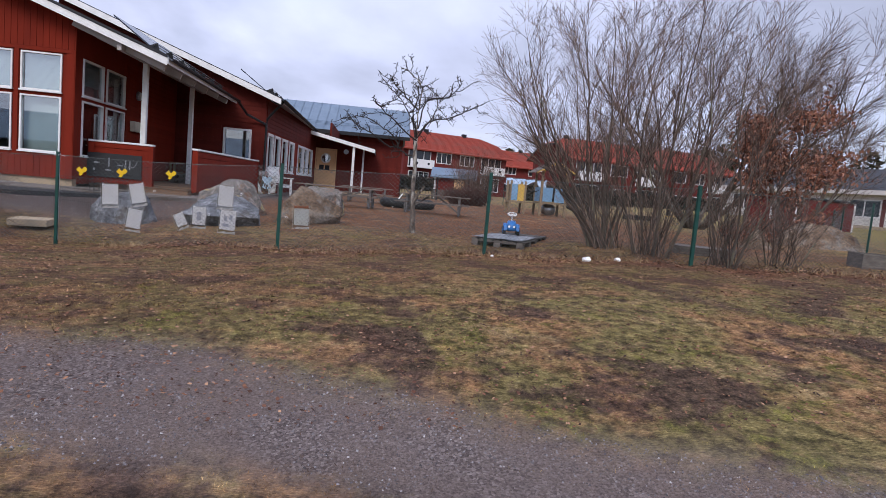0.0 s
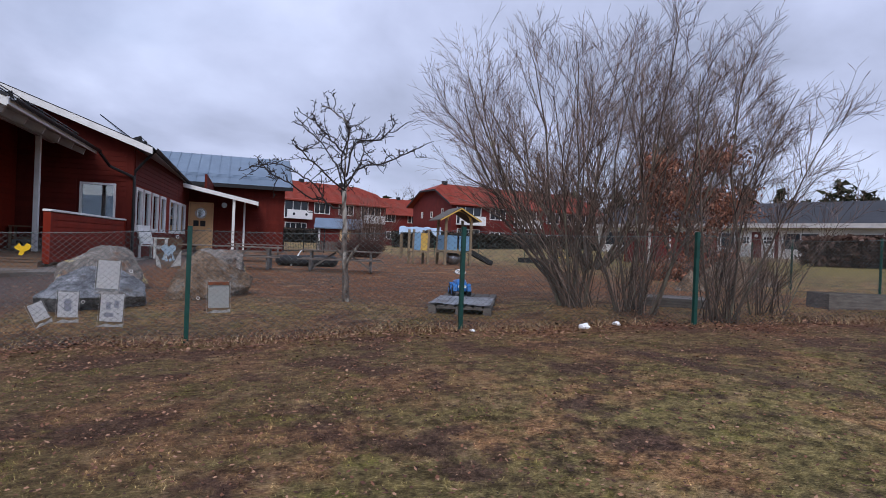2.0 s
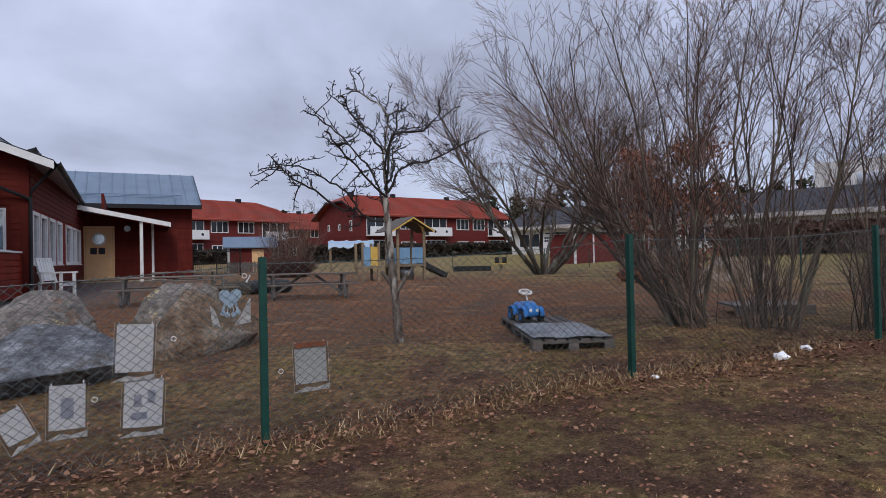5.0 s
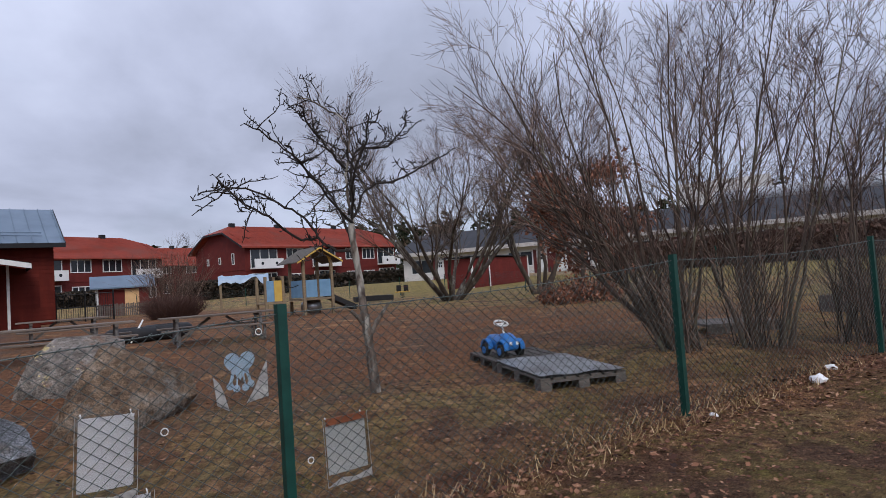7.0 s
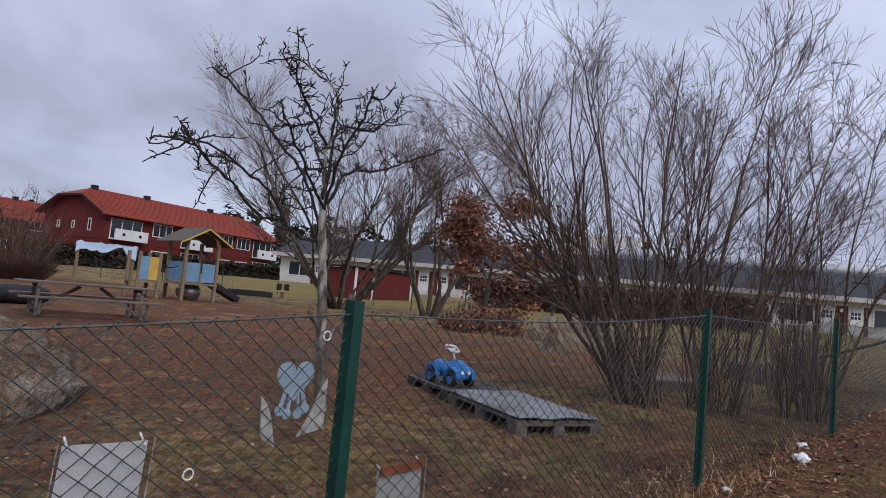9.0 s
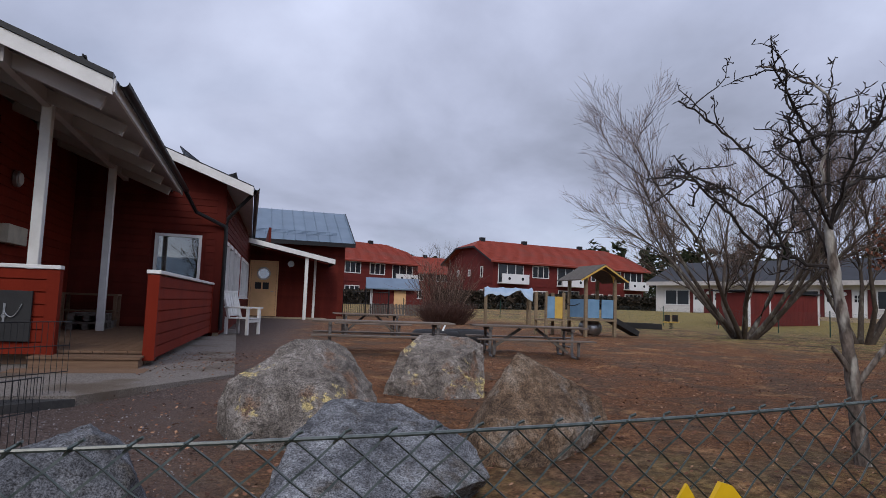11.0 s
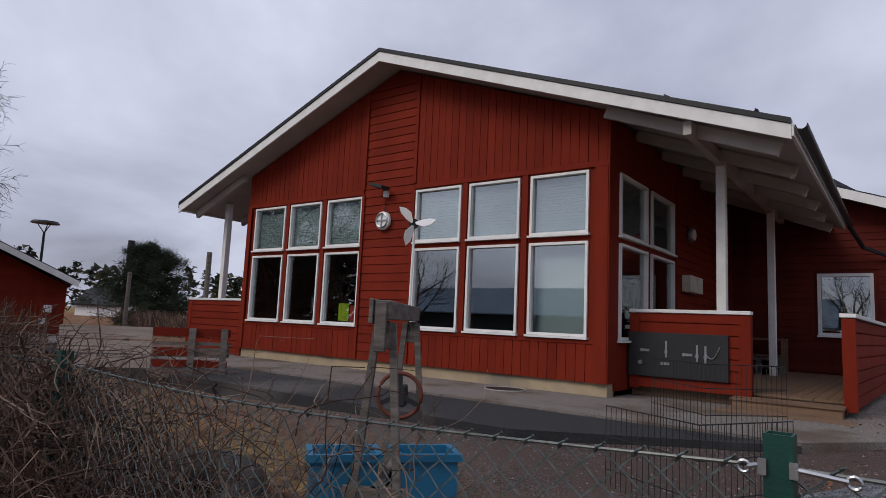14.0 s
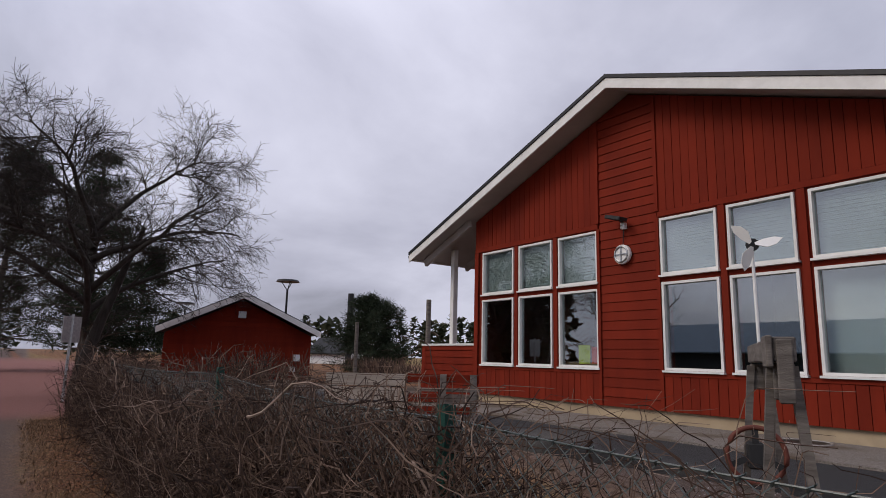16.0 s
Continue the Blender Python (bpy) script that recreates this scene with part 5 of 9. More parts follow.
boxpart("door", (1.55, 2.35, -0.04, 0.0, 0.0, 1.65), YELLOW_DOOR, hut, "pale yellow door")
boxpart("corner_post", (-0.05, 0.1, -0.05, 0.05, -0.2, 1.85), FAR_WHITE, hut)
# Dark garden gate and low paling fence by the wing.
gate = thing("garden_gate", "black metal gate in a wire fence", "gate", (0.9, 40.6, 0.22), -8.0)
for u in (0.0, 1.25, 2.5):
    bm = bmesh.new()
    pipe(bm, [(u, 0, -0.1), (u, 0, 1.55)], 0.04, 8)
    part("post", bm, METAL_DARK, gate)
for z in (0.1, 0.75, 1.4):
    bm = bmesh.new()
    pipe(bm, [(0, 0, z), (2.5, 0, z)], 0.02, 6)
    part("rail", bm, METAL_DARK, gate)
for k in range(24):
    bm = bmesh.new()
    pipe(bm, [(0.05 + 0.1 * k, 0, 0.1), (0.05 + 0.1 * k, 0, 1.4)], 0.010, 4)
    part("bar", bm, METAL_DARK, gate)
palings = thing("paling_fence", "low grey wooden paling fence", "fence", (3.6, 46.8, 0.24), -6.0)
for k in range(46):
    boxpart("pale", (0.1 * k, 0.1 * k + 0.08, 0, 0.02, 0.0, 0.72 + 0.03 * (k % 3)), WOOD_GREY, palings)
boxpart("rail", (0, 4.6, 0.02, 0.06, 0.45, 0.53), WOOD_GREY, palings)

# Red shed to the west.
SHX, SY0, SY1, SRIDGE, SEAVE, SAPEX = -25.6, 10.68, 15.22, 12.95, 1.62, 2.86
shed = thing("outbuilding", "low red boarded outbuilding with white barge boards", "shed", (SHX, SRIDGE, 0.05), -15)
bm = bmesh.new()
prism(bm, [(SY0 - SRIDGE, -0.2), (SY1 - SRIDGE, -0.2), (SY1 - SRIDGE, SEAVE), (0, SAPEX - 0.12), (SY0 - SRIDGE, SEAVE)], "x", -6.5, 0)
part("wall", bm, RED, shed)
z = -0.1
while z < SAPEX - 0.2:
    zt = z + 0.15
    half = 2.08 if zt < SEAVE else max(0.05, 2.08 * (SAPEX - 0.12 - zt) / (SAPEX - 0.12 - SEAVE))
    boxpart("board", (0.001, 0.022, -half - 0.05, half - 0.03, z, zt - 0.008), RED, shed)
    if zt < SEAVE:
        boxpart("board", (-6.5, 0.0, SY0 - SRIDGE - 0.022, SY0 - SRIDGE - 0.001, z, zt - 0.008), RED, shed)
    z += 0.152
bm = bmesh.new()
for s in (-1, 1):
    prism(bm, [(0, SAPEX), (s * 2.5, SAPEX - 1.18), (s * 2.5, SAPEX - 1.06), (0, SAPEX + 0.12)], "x", -6.9, 0.55)
shed_roof = part("roof", bm, ROOF_BLACK, shed, "black felt roof")
bm = bmesh.new()
for s in (-1, 1):
    prism(bm, [(0, SAPEX - 0.10), (s * 2.5, SAPEX - 1.28), (s * 2.5, SAPEX - 1.09), (0, SAPEX + 0.09)], "x", 0.552, 0.575)
part("barge_board", bm, WHITE, shed_roof, "white barge boards")
boxpart("floodlight", (0.03, 0.16, -0.12, 0.12, 2.15, 2.36), GALV, shed, "small square floodlight")
boxpart("electric_box", (0.03, 0.13, 1.72, 1.92, 0.80, 1.02), FAR_WHITE, shed, "white wall box")
boxpart("electric_box", (0.03, 0.10, 1.62, 1.80, 0.45, 0.62), FAR_WHITE, shed, "white wall box")

# A long low house behind the camera, mirrored in the gable's panes.
south_house = thing("long_house", "long low house with a blue-grey sheet roof", "house", (-8.0, -30.0, -0.4))
boxpart("wall", (-42, -2, -6, 0, 0, 2.7), material("dark grey boards", (0.045, 0.055, 0.062), None, 2.0, rough=0.7, bump=0.1), south_house)
bm = bmesh.new()
prism(bm, [(0.7, 2.5), (-3.0, 5.2), (-6.7, 2.5), (-6.7, 2.62), (-3.0, 5.35), (0.7, 2.62)], "x", -42.6, -1.4)
part("roof", bm, ROOF_STEEL, south_house, "blue-grey sheet roof")

# ---- trees ----
BARK = material("grey brown bark", (0.085, 0.066, 0.052), (0.050, 0.038, 0.030), 14.0, rough=0.9, bump=0.5, bump_scale=60, stretch=(1, 1, 0.35), spots=(0.17, 0.16, 0.13), spot_scale=5.0, spot_at=0.60)
BARK_APPLE = material("dark apple bark with pale lichen", (0.17, 0.135, 0.110), (0.040, 0.030, 0.025), 22.0, rough=0.9, bump=1.0, bump_scale=45, stretch=(1, 1, 0.35), spots=(0.34, 0.32, 0.28), spot_scale=9.0, spot_at=0.56)
TWIG_DARK = material("dark twigs", (0.032, 0.025, 0.022), (0.016, 0.012, 0.010), 20.0, rough=0.85, bump=0.0)
BARK_BUSH = material("grey brown willow bark", (0.125, 0.094, 0.074), (0.046, 0.034, 0.027), 10.0, rough=0.9, bump=0.3, bump_scale=60, stretch=(1, 1, 0.3), spots=(0.20, 0.19, 0.13), spot_scale=4.0, spot_at=0.62)
TWIG_BROWN = piece_material("reddish brown willow twigs", ((0.0, (0.030, 0.021, 0.017)), (0.5, (0.098, 0.063, 0.049)), (0.9, (0.21, 0.145, 0.115)), (1.0, (0.33, 0.25, 0.205))))
TWIG_HEDGE = piece_material("grey brown hedge twigs", ((0.0, (0.022, 0.014, 0.012)), (0.5, (0.075, 0.046, 0.034)), (0.85, (0.15, 0.098, 0.072)), (1.0, (0.27, 0.20, 0.16))))
OAK_LEAF = piece_material("dry oak leaves", ((0.0, (0.09, 0.034, 0.022)), (0.6, (0.225, 0.090, 0.054)), (1.0, (0.40, 0.20, 0.125))))
NEEDLES = material("dark pine needles", (0.022, 0.036, 0.014), (0.010, 0.018, 0.008), 3.0, rough=0.8, bump=0.0)
FAR_NEEDLES = piece_material("far wood", ((0.0, (0.012, 0.016, 0.009)), (0.5, (0.026, 0.034, 0.016)), (0.85, (0.048, 0.048, 0.026)), (1.0, (0.085, 0.062, 0.042))))


class Twigs:
    """Collects tapering tubes and leaf faces into one mesh."""

    def __init__(self):
        self.v, self.f = [], []

    def tube(self, pts, radii, sides=4):
        k0 = len(self.v)
        n = len(pts)
        for i in range(n):
            d = (pts[min(i + 1, n - 1)] - pts[max(i - 1, 0)])
            if d.length < 1e-7:
                d = Vector((0, 0, 1))
            d.normalize()
            u = d.cross(Vector((0.31, 0.2, 0.93)) if abs(d.z) < 0.8 else Vector((1, 0.1, 0))).normalized()
            w = d.cross(u)
            for s in range(sides):
                a = 2 * math.pi * s / sides
                self.v.append(pts[i] + (u * math.cos(a) + w * math.sin(a)) * radii[i])
        for i in range(n - 1):
            for s in range(sides):
                t = (s + 1) % sides
                self.f.append((k0 + i * sides + s, k0 + i * sides + t, k0 + (i + 1) * sides + t, k0 + (i + 1) * sides + s))

    def leaf(self, p, d, n, length, width):
        k = len(self.v)
        side = d.cross(n).normalized() * width / 2
        self.v += [p, p + d * length * 0.5 + side, p + d * length, p + d * length * 0.5 - side]
        self.f.append((k, k + 1, k + 2, k + 3))

    def mesh(self, name, mat, smooth=False):
        return raw_mesh(name, [tuple(p) for p in self.v], self.f, mat, smooth)


def limb_path(rng, start, way, length, steps, wiggle, lift):
    """A wandering line that bends towards the sky by lift."""
    pts, d = [start.copy()], way.normalized()
    for _ in range(steps):
        d = (d + Vector((rng.gauss(0, wiggle), rng.gauss(0, wiggle), rng.gauss(0, wiggle) + lift))).normalized()
        pts.append(pts[-1] + d * (length / steps))
    return pts


def along(pts, s):
    x = s * (len(pts) - 1)
    i = min(int(x), len(pts) - 2)
    return pts[i].lerp(pts[i + 1], x - i), (pts[i + 1] - pts[i]).normalized()


def sprout(rng, wood, twig, pts, r0, r1, levels, depth=0, least=0.0016):
    """Branches off a limb, level by level: (count, length share, spread, wiggle, lift, steps, from)."""
    if depth >= len(levels):
        return
    count, (l0, l1), spread, wiggle, lift, steps, first = levels[depth]
    last = depth == len(levels) - 1
    for _ in range(max(1, int(count * rng.uniform(0.7, 1.3)))):
        s = first + (1 - first) * rng.random() ** 0.8
        p, d = along(pts, min(s, 0.99))
        axis = Vector((rng.gauss(0, 1), rng.gauss(0, 1), rng.gauss(0, 0.6)))
        axis = (axis - d * axis.dot(d)).normalized()
        way = (d * math.cos(spread) + axis * math.sin(spread)).normalized()
        length = rng.uniform(l0, l1) * (1.15 - 0.5 * s)
        path = limb_path(rng, p, way, length, steps, wiggle, lift)
        ra = max(least, min((r0 + (r1 - r0) * s) * 0.62, 0.004 + length * 0.011))
        rb = max(least * 0.7, ra * 0.35)
        target = twig if (last or ra < max(0.008, least * 1.5)) else wood
        target.tube(path, [ra + (rb - ra) * i / steps for i in range(steps + 1)], 3 if target is twig else 5)
        sprout(rng, wood, twig, path, ra, rb, levels, depth + 1, least)


SHOOT = [(5, (0.15, 0.5), 0.5, 0.12, 0.04, 3, 0.3)]


def tree(name, label, at, stems, levels, seed, wood_mat, twig_mat, category="tree", group="", least=0.0016):
    """stems: (start offset, way, length, r0, r1, steps, wiggle, lift)."""
    rng = random.Random(seed)
    top = thing(name, label, category, at, 0, group)
    wood, twig = Twigs(), Twigs()
    for off, way, length, r0, r1, steps, wiggle, lift in stems:
        path = limb_path(rng, Vector(off), Vector(way), length, steps, wiggle, lift)
        wood.tube(path, [r0 + (r1 - r0) * (i / steps) ** 0.8 for i in range(steps + 1)], 7)
        sprout(rng, wood, twig, path, r0, r1, levels if r0 > 0.0095 else SHOOT, 0, least)
    for part_name, w, m in (("trunk", wood, wood_mat), ("crown", twig, twig_mat)):
        ob = new(part_name, w.mesh(part_name, m, part_name == "trunk"))
        ob.parent = top
    return top


# Apple tree in the yard: trunk and main limbs, then knobbly spurs.
def apple_tree():
    rng = random.Random(5)
    b = Vector((0.15, 10.31, 0.08))
    top = thing("apple_tree", "bare knobbly apple tree with lichened trunk", "tree", tuple(b))
    wood, twig = Twigs(), Twigs()
    trunk = [(0.15, 10.31, -0.05), (0.13, 10.34, 0.34), (0.11, 10.36, 0.68), (0.09, 10.38, 0.94), (0.1, 10.44, 1.25), (0.08, 10.46, 1.47), (0.08, 10.50, 1.80)]
    limbs = [
        [(0.08, 10.46, 1.43), (-0.12, 10.58, 1.49), (-0.23, 10.62, 1.62), (-0.35, 10.65, 1.82), (-0.58, 10.72, 1.98), (-0.85, 10.79, 2.12), (-1.05, 10.87, 2.12), (-1.32, 10.75, 2.05)],
        [(0.08, 10.46, 1.47), (0.06, 10.55, 1.7), (0.02, 10.73, 2.05), (-0.09, 10.96, 2.36), (-0.30, 11.12, 2.65), (-0.52, 11.2, 2.84), (-0.68, 11.2, 2.9)],
        [(0.08, 10.48, 1.7), (0.09, 10.52, 2.02), (0.08, 10.53, 2.34), (0.12, 10.49, 2.62), (0.06, 10.48, 2.84), (-0.07, 10.6, 2.97), (-0.15, 10.7, 3.07), (-0.28, 10.76, 3.1)],
        [(0.1, 10.51, 1.98), (0.18, 10.57, 2.41), (0.31, 10.58, 2.58), (0.61, 10.54, 2.61), (0.79, 10.48, 2.82), (0.81, 10.47, 2.96)],
        [(0.08, 10.46, 1.75), (0.27, 10.48, 2.1), (0.54, 10.48, 2.2), (0.83, 10.44, 2.3), (0.99, 10.39, 2.41), (1.13, 10.37, 2.49)],
        [(0.08, 10.53, 2.32), (-0.15, 10.48, 2.53), (-0.37, 10.41, 2.73), (-0.47, 10.36, 2.89)],
        [(-0.23, 10.62, 1.61), (-0.38, 10.68, 1.6), (-0.73, 10.58, 1.82), (-0.99, 10.52, 1.91), (-1.21, 10.55, 2.18)],
        [(0.08, 10.47, 1.74), (-0.26, 10.31, 1.99), (-0.56, 10.17, 2.22), (-0.75, 10.08, 2.41)],
        [(0.08, 10.47, 1.80), (-0.02, 10.23, 2.18), (0.03, 10.06, 2.52), (0.0, 9.96, 2.75)],
        [(0.08, 10.5, 1.85), (0.32, 10.8, 2.15), (0.45, 11.1, 2.4), (0.5, 11.4, 2.75)],
    ]
    stubs = [[(0.12, 10.34, 0.66), (0.03, 10.37, 0.81), (-0.05, 10.38, 0.89)], [(0.12, 10.34, 0.64), (0.19, 10.27, 0.79), (0.29, 10.23, 0.94)]]

    def local(line):
        return [Vector((p[0] * 0.97, p[1], p[2] if p[2] < 1.5 else 1.5 + (p[2] - 1.5) * 0.93)) - b for p in line]

    def smooth_line(pts, n=4):
        out = []
        for i in range(len(pts) - 1):
            p0, p1, p2, p3 = pts[max(i - 1, 0)], pts[i], pts[i + 1], pts[min(i + 2, len(pts) - 1)]
            for k in range(n):
                t = k / n
                out.append(0.5 * ((2 * p1) + (p2 - p0) * t + (2 * p0 - 5 * p1 + 4 * p2 - p3) * t * t + (3 * p1 - p0 - 3 * p2 + p3) * t ** 3))
        return out + [pts[-1]]
    line = smooth_line(local(trunk))
    wood.tube(line, [0.050 - 0.020 * i / len(line) + rng.uniform(-0.006, 0.006) for i in range(len(line))], 10)
    for s in stubs:
        wood.tube(smooth_line(local(s)), [0.026, 0.024, 0.022, 0.021, 0.020, 0.019, 0.018, 0.015, 0.010], 7)
    for l in limbs:
        line = smooth_line(local(l))
        line = [p + Vector((rng.gauss(0, 0.008), rng.gauss(0, 0.008), rng.gauss(0, 0.008))) for p in line]
        n = len(line)
        r0 = 0.0155
        (twig if l is not limbs[2] else wood).tube(line, [r0 + (0.0065 - r0) * (i / n) ** 0.7 for i in range(n)], 6)
        # side shoots, then short spurs on everything
        shoots = [line]
        for _ in range(9):
            p, d = along(line, rng.uniform(0.12, 0.9))
            way = (d * 0.5 + Vector((rng.gauss(0, 0.8), rng.gauss(0, 0.8), rng.gauss(0.25, 0.6)))).normalized()
            path = limb_path(rng, p, way, rng.uniform(0.12, 0.52), 6, 0.26, 0.02)
            twig.tube(path, [0.0078 - 0.0042 * i / 6 for i in range(7)], 4)
            shoots.append(path)
        for path in shoots:
            for _ in range(int(36 if path is line else 9)):
                p, d = along(path, rng.uniform(0.1, 1.0))
                way = Vector((rng.gauss(0, 0.8), rng.gauss(0, 0.8), rng.gauss(0.5, 0.6))).normalized()
                spur = limb_path(rng, p, way, rng.uniform(0.025, 0.10), 3, 0.45, 0.1)
                twig.tube(spur, [0.0042, 0.0034, 0.0056, 0.0024], 4)
    for part_name, w, m in (("trunk", wood, BARK_APPLE), ("crown", twig, TWIG_DARK)):
        ob = new(part_name, w.mesh(part_name, m, part_name == "trunk"))
        ob.parent = top


apple_tree()

# Willow thicket by the fence: many slim stems in clumps, spreading like vases.
WILLOW = [(11, (0.5, 1.35), 0.46, 0.085, 0.035, 6, 0.18), (8, (0.28, 0.8), 0.48, 0.10, 0.035, 4, 0.12), (4, (0.10, 0.30), 0.55, 0.13, 0.03, 2, 0.2)]
OPEN = [(11, (0.35, 0.9), 0.55, 0.10, 0.05, 6, 0.30), (7, (0.25, 0.65), 0.55, 0.12, 0.04, 4, 0.18), (3, (0.10, 0.28), 0.55, 0.13, 0.03, 2, 0.25)]
THICKET = [(9, (0.3, 0.8), 0.55, 0.12, 0.03, 4, 0.15)]


def clump(label, at, mains, suckers, lean, seed, levels=WILLOW, base_r=0.22, tall=2.2):
    """mains: (way, length, radius) of the thick stems; suckers: how many thin shoots crowd the foot, leaning by lean."""
    rng = random.Random(seed)
    top = thing("willow_bush", label, "bush", at, 0, "bare bushes by the fence")
    wood, twig = Twigs(), Twigs()
    for way, length, r in mains:
        off = Vector((way[0], way[1], 0))
        off = off.normalized() * base_r * rng.uniform(0.3, 1.0) if off.length > 0.01 else off
        path = limb_path(rng, Vector((off.x, off.y, -0.05)), Vector(way), length, 12, 0.06, 0.008)
        wood.tube(path, [r + (0.0045 - r) * (i / 12) ** 0.8 for i in range(13)], 7)
        sprout(rng, wood, twig, path, r, 0.0045, levels, 0, 0.0023)
    for k in range(suckers):
        a, q = rng.uniform(0, 6.283), base_r * 1.3 * math.sqrt(rng.random())
        r = rng.uniform(0.004, 0.010)
        path = limb_path(rng, Vector((q * math.cos(a), q * math.sin(a), -0.05)), Vector((lean[0] + rng.gauss(0, 0.24), lean[1] + rng.gauss(0, 0.24), 1.0)), rng.uniform(0.4, 1.0) * tall, 7, 0.09, 0.02)
        (wood if r > 0.008 else twig).tube(path, [r * (1 - 0.11 * i) for i in range(8)], 4)
        sprout(rng, wood, twig, path, r, r * 0.3, THICKET, 0, 0.0019)
    for part_name, w, m in (("trunk", wood, BARK_BUSH), ("crown", twig, TWIG_BROWN)):
        new(part_name, w.mesh(part_name, m, part_name == "trunk")).parent = top


clump("tall bare willow bush leaning over bare ground", (3.10, 8.88, 0.22), (
    ((-0.52, 0.66, 1.06), 3.5, 0.030), ((-0.56, 0.50, 1.04), 3.4, 0.028), ((-0.20, 0.60, 1.25), 3.8, 0.030), ((-0.40, 0.42, 1.25), 3.9, 0.034), ((-0.55, 0.20, 1.15), 3.4, 0.026), ((-0.30, 0.85, 1.15), 3.3, 0.022),
    ((-0.18, 0.22, 1.4), 3.9, 0.032), ((0.10, 0.50, 1.3), 3.7, 0.026), ((0.20, -0.10, 1.4), 3.6, 0.024), ((-0.35, -0.25, 1.25), 2.9, 0.020), ((-0.48, 0.34, 1.25), 3.7, 0.024), ((-0.05, -0.05, 1.4), 3.6, 0.026), ((0.22, 0.22, 1.35), 3.7, 0.026), ((0.05, 0.30, 1.4), 3.9, 0.028)), 46, (-0.28, 0.22), 21)
clump("tall bare willow bush beside a wooden slab", (3.62, 8.28, 0.20), (
    ((-0.35, 0.15, 1.3), 3.3, 0.026), ((0.00, 0.10, 1.4), 3.8, 0.029), ((0.30, -0.15, 1.25), 3.6, 0.026), ((0.30, -0.28, 1.25), 3.1, 0.023), ((-0.10, -0.30, 1.3), 3.0, 0.020), ((0.45, 0.30, 1.2), 3.4, 0.022), ((0.15, 0.25, 1.4), 3.7, 0.025), ((-0.22, 0.02, 1.4), 3.6, 0.024)), 44, (0.04, 0.0), 22, WILLOW, 0.24, 2.3)
clump("slim dark-stemmed bare willow at the green fence", (4.36, 7.60, 0.2), (
    ((0.02, 0.05, 1.4), 3.3, 0.026), ((0.15, -0.25, 1.3), 2.5, 0.019), ((-0.22, 0.15, 1.3), 2.5, 0.013), ((0.22, -0.10, 1.3), 2.5, 0.015), ((0.42, 0.05, 1.1), 2.5, 0.014), ((0.10, -0.30, 1.3), 3.0, 0.018), ((-0.30, -0.10, 1.3), 2.9, 0.016)), 40, (0.05, 0.0), 23, OPEN, 0.20, 1.6)
clump("low bare willow bush by the fence corner", (5.55, 8.05, 0.25), (
    ((0.20, 0.10, 1.2), 1.9, 0.013), ((-0.25, 0.15, 1.2), 1.8, 0.012), ((0.45, -0.20, 1.0), 1.6, 0.011)), 30, (0.0, 0.0), 24, OPEN, 0.25, 1.4)

# Larger old willows further back.
BIG = [(11, (1.7, 3.3), 0.48, 0.09, 0.05, 6, 0.22), (9, (0.9, 1.8), 0.5, 0.10, 0.05, 4, 0.12), (7, (0.4, 0.9), 0.5, 0.10, 0.05, 2, 0.15)]


def old_willow(label, at, height, seed, count=7, spread=0.55):
    rng = random.Random(seed)
    stems = []
    for k in range(count):
        a = 6.283 * k / count + rng.uniform(-0.3, 0.3)
        way = (spread * math.cos(a), spread * math.sin(a), 0.9)
        stems.append(((0.25 * math.cos(a), 0.25 * math.sin(a), -0.1), way, height * rng.uniform(0.78, 1.0), 0.11, 0.012, 9, 0.08, 0.03))
    return tree("willow_tree", label, at, stems, BIG, seed, BARK, TWIG_BROWN, "tree", "bare trees in the yard", 0.0050)


old_willow("large many-stemmed bare willow at the yard edge", (13.6, 25.6, 0.25), 8.8, 31, 12, 0.85)
old_willow("bare many-stemmed tree beside the bin store", (16.9, 23.6, 0.3), 7.2, 32, 6, 0.40)


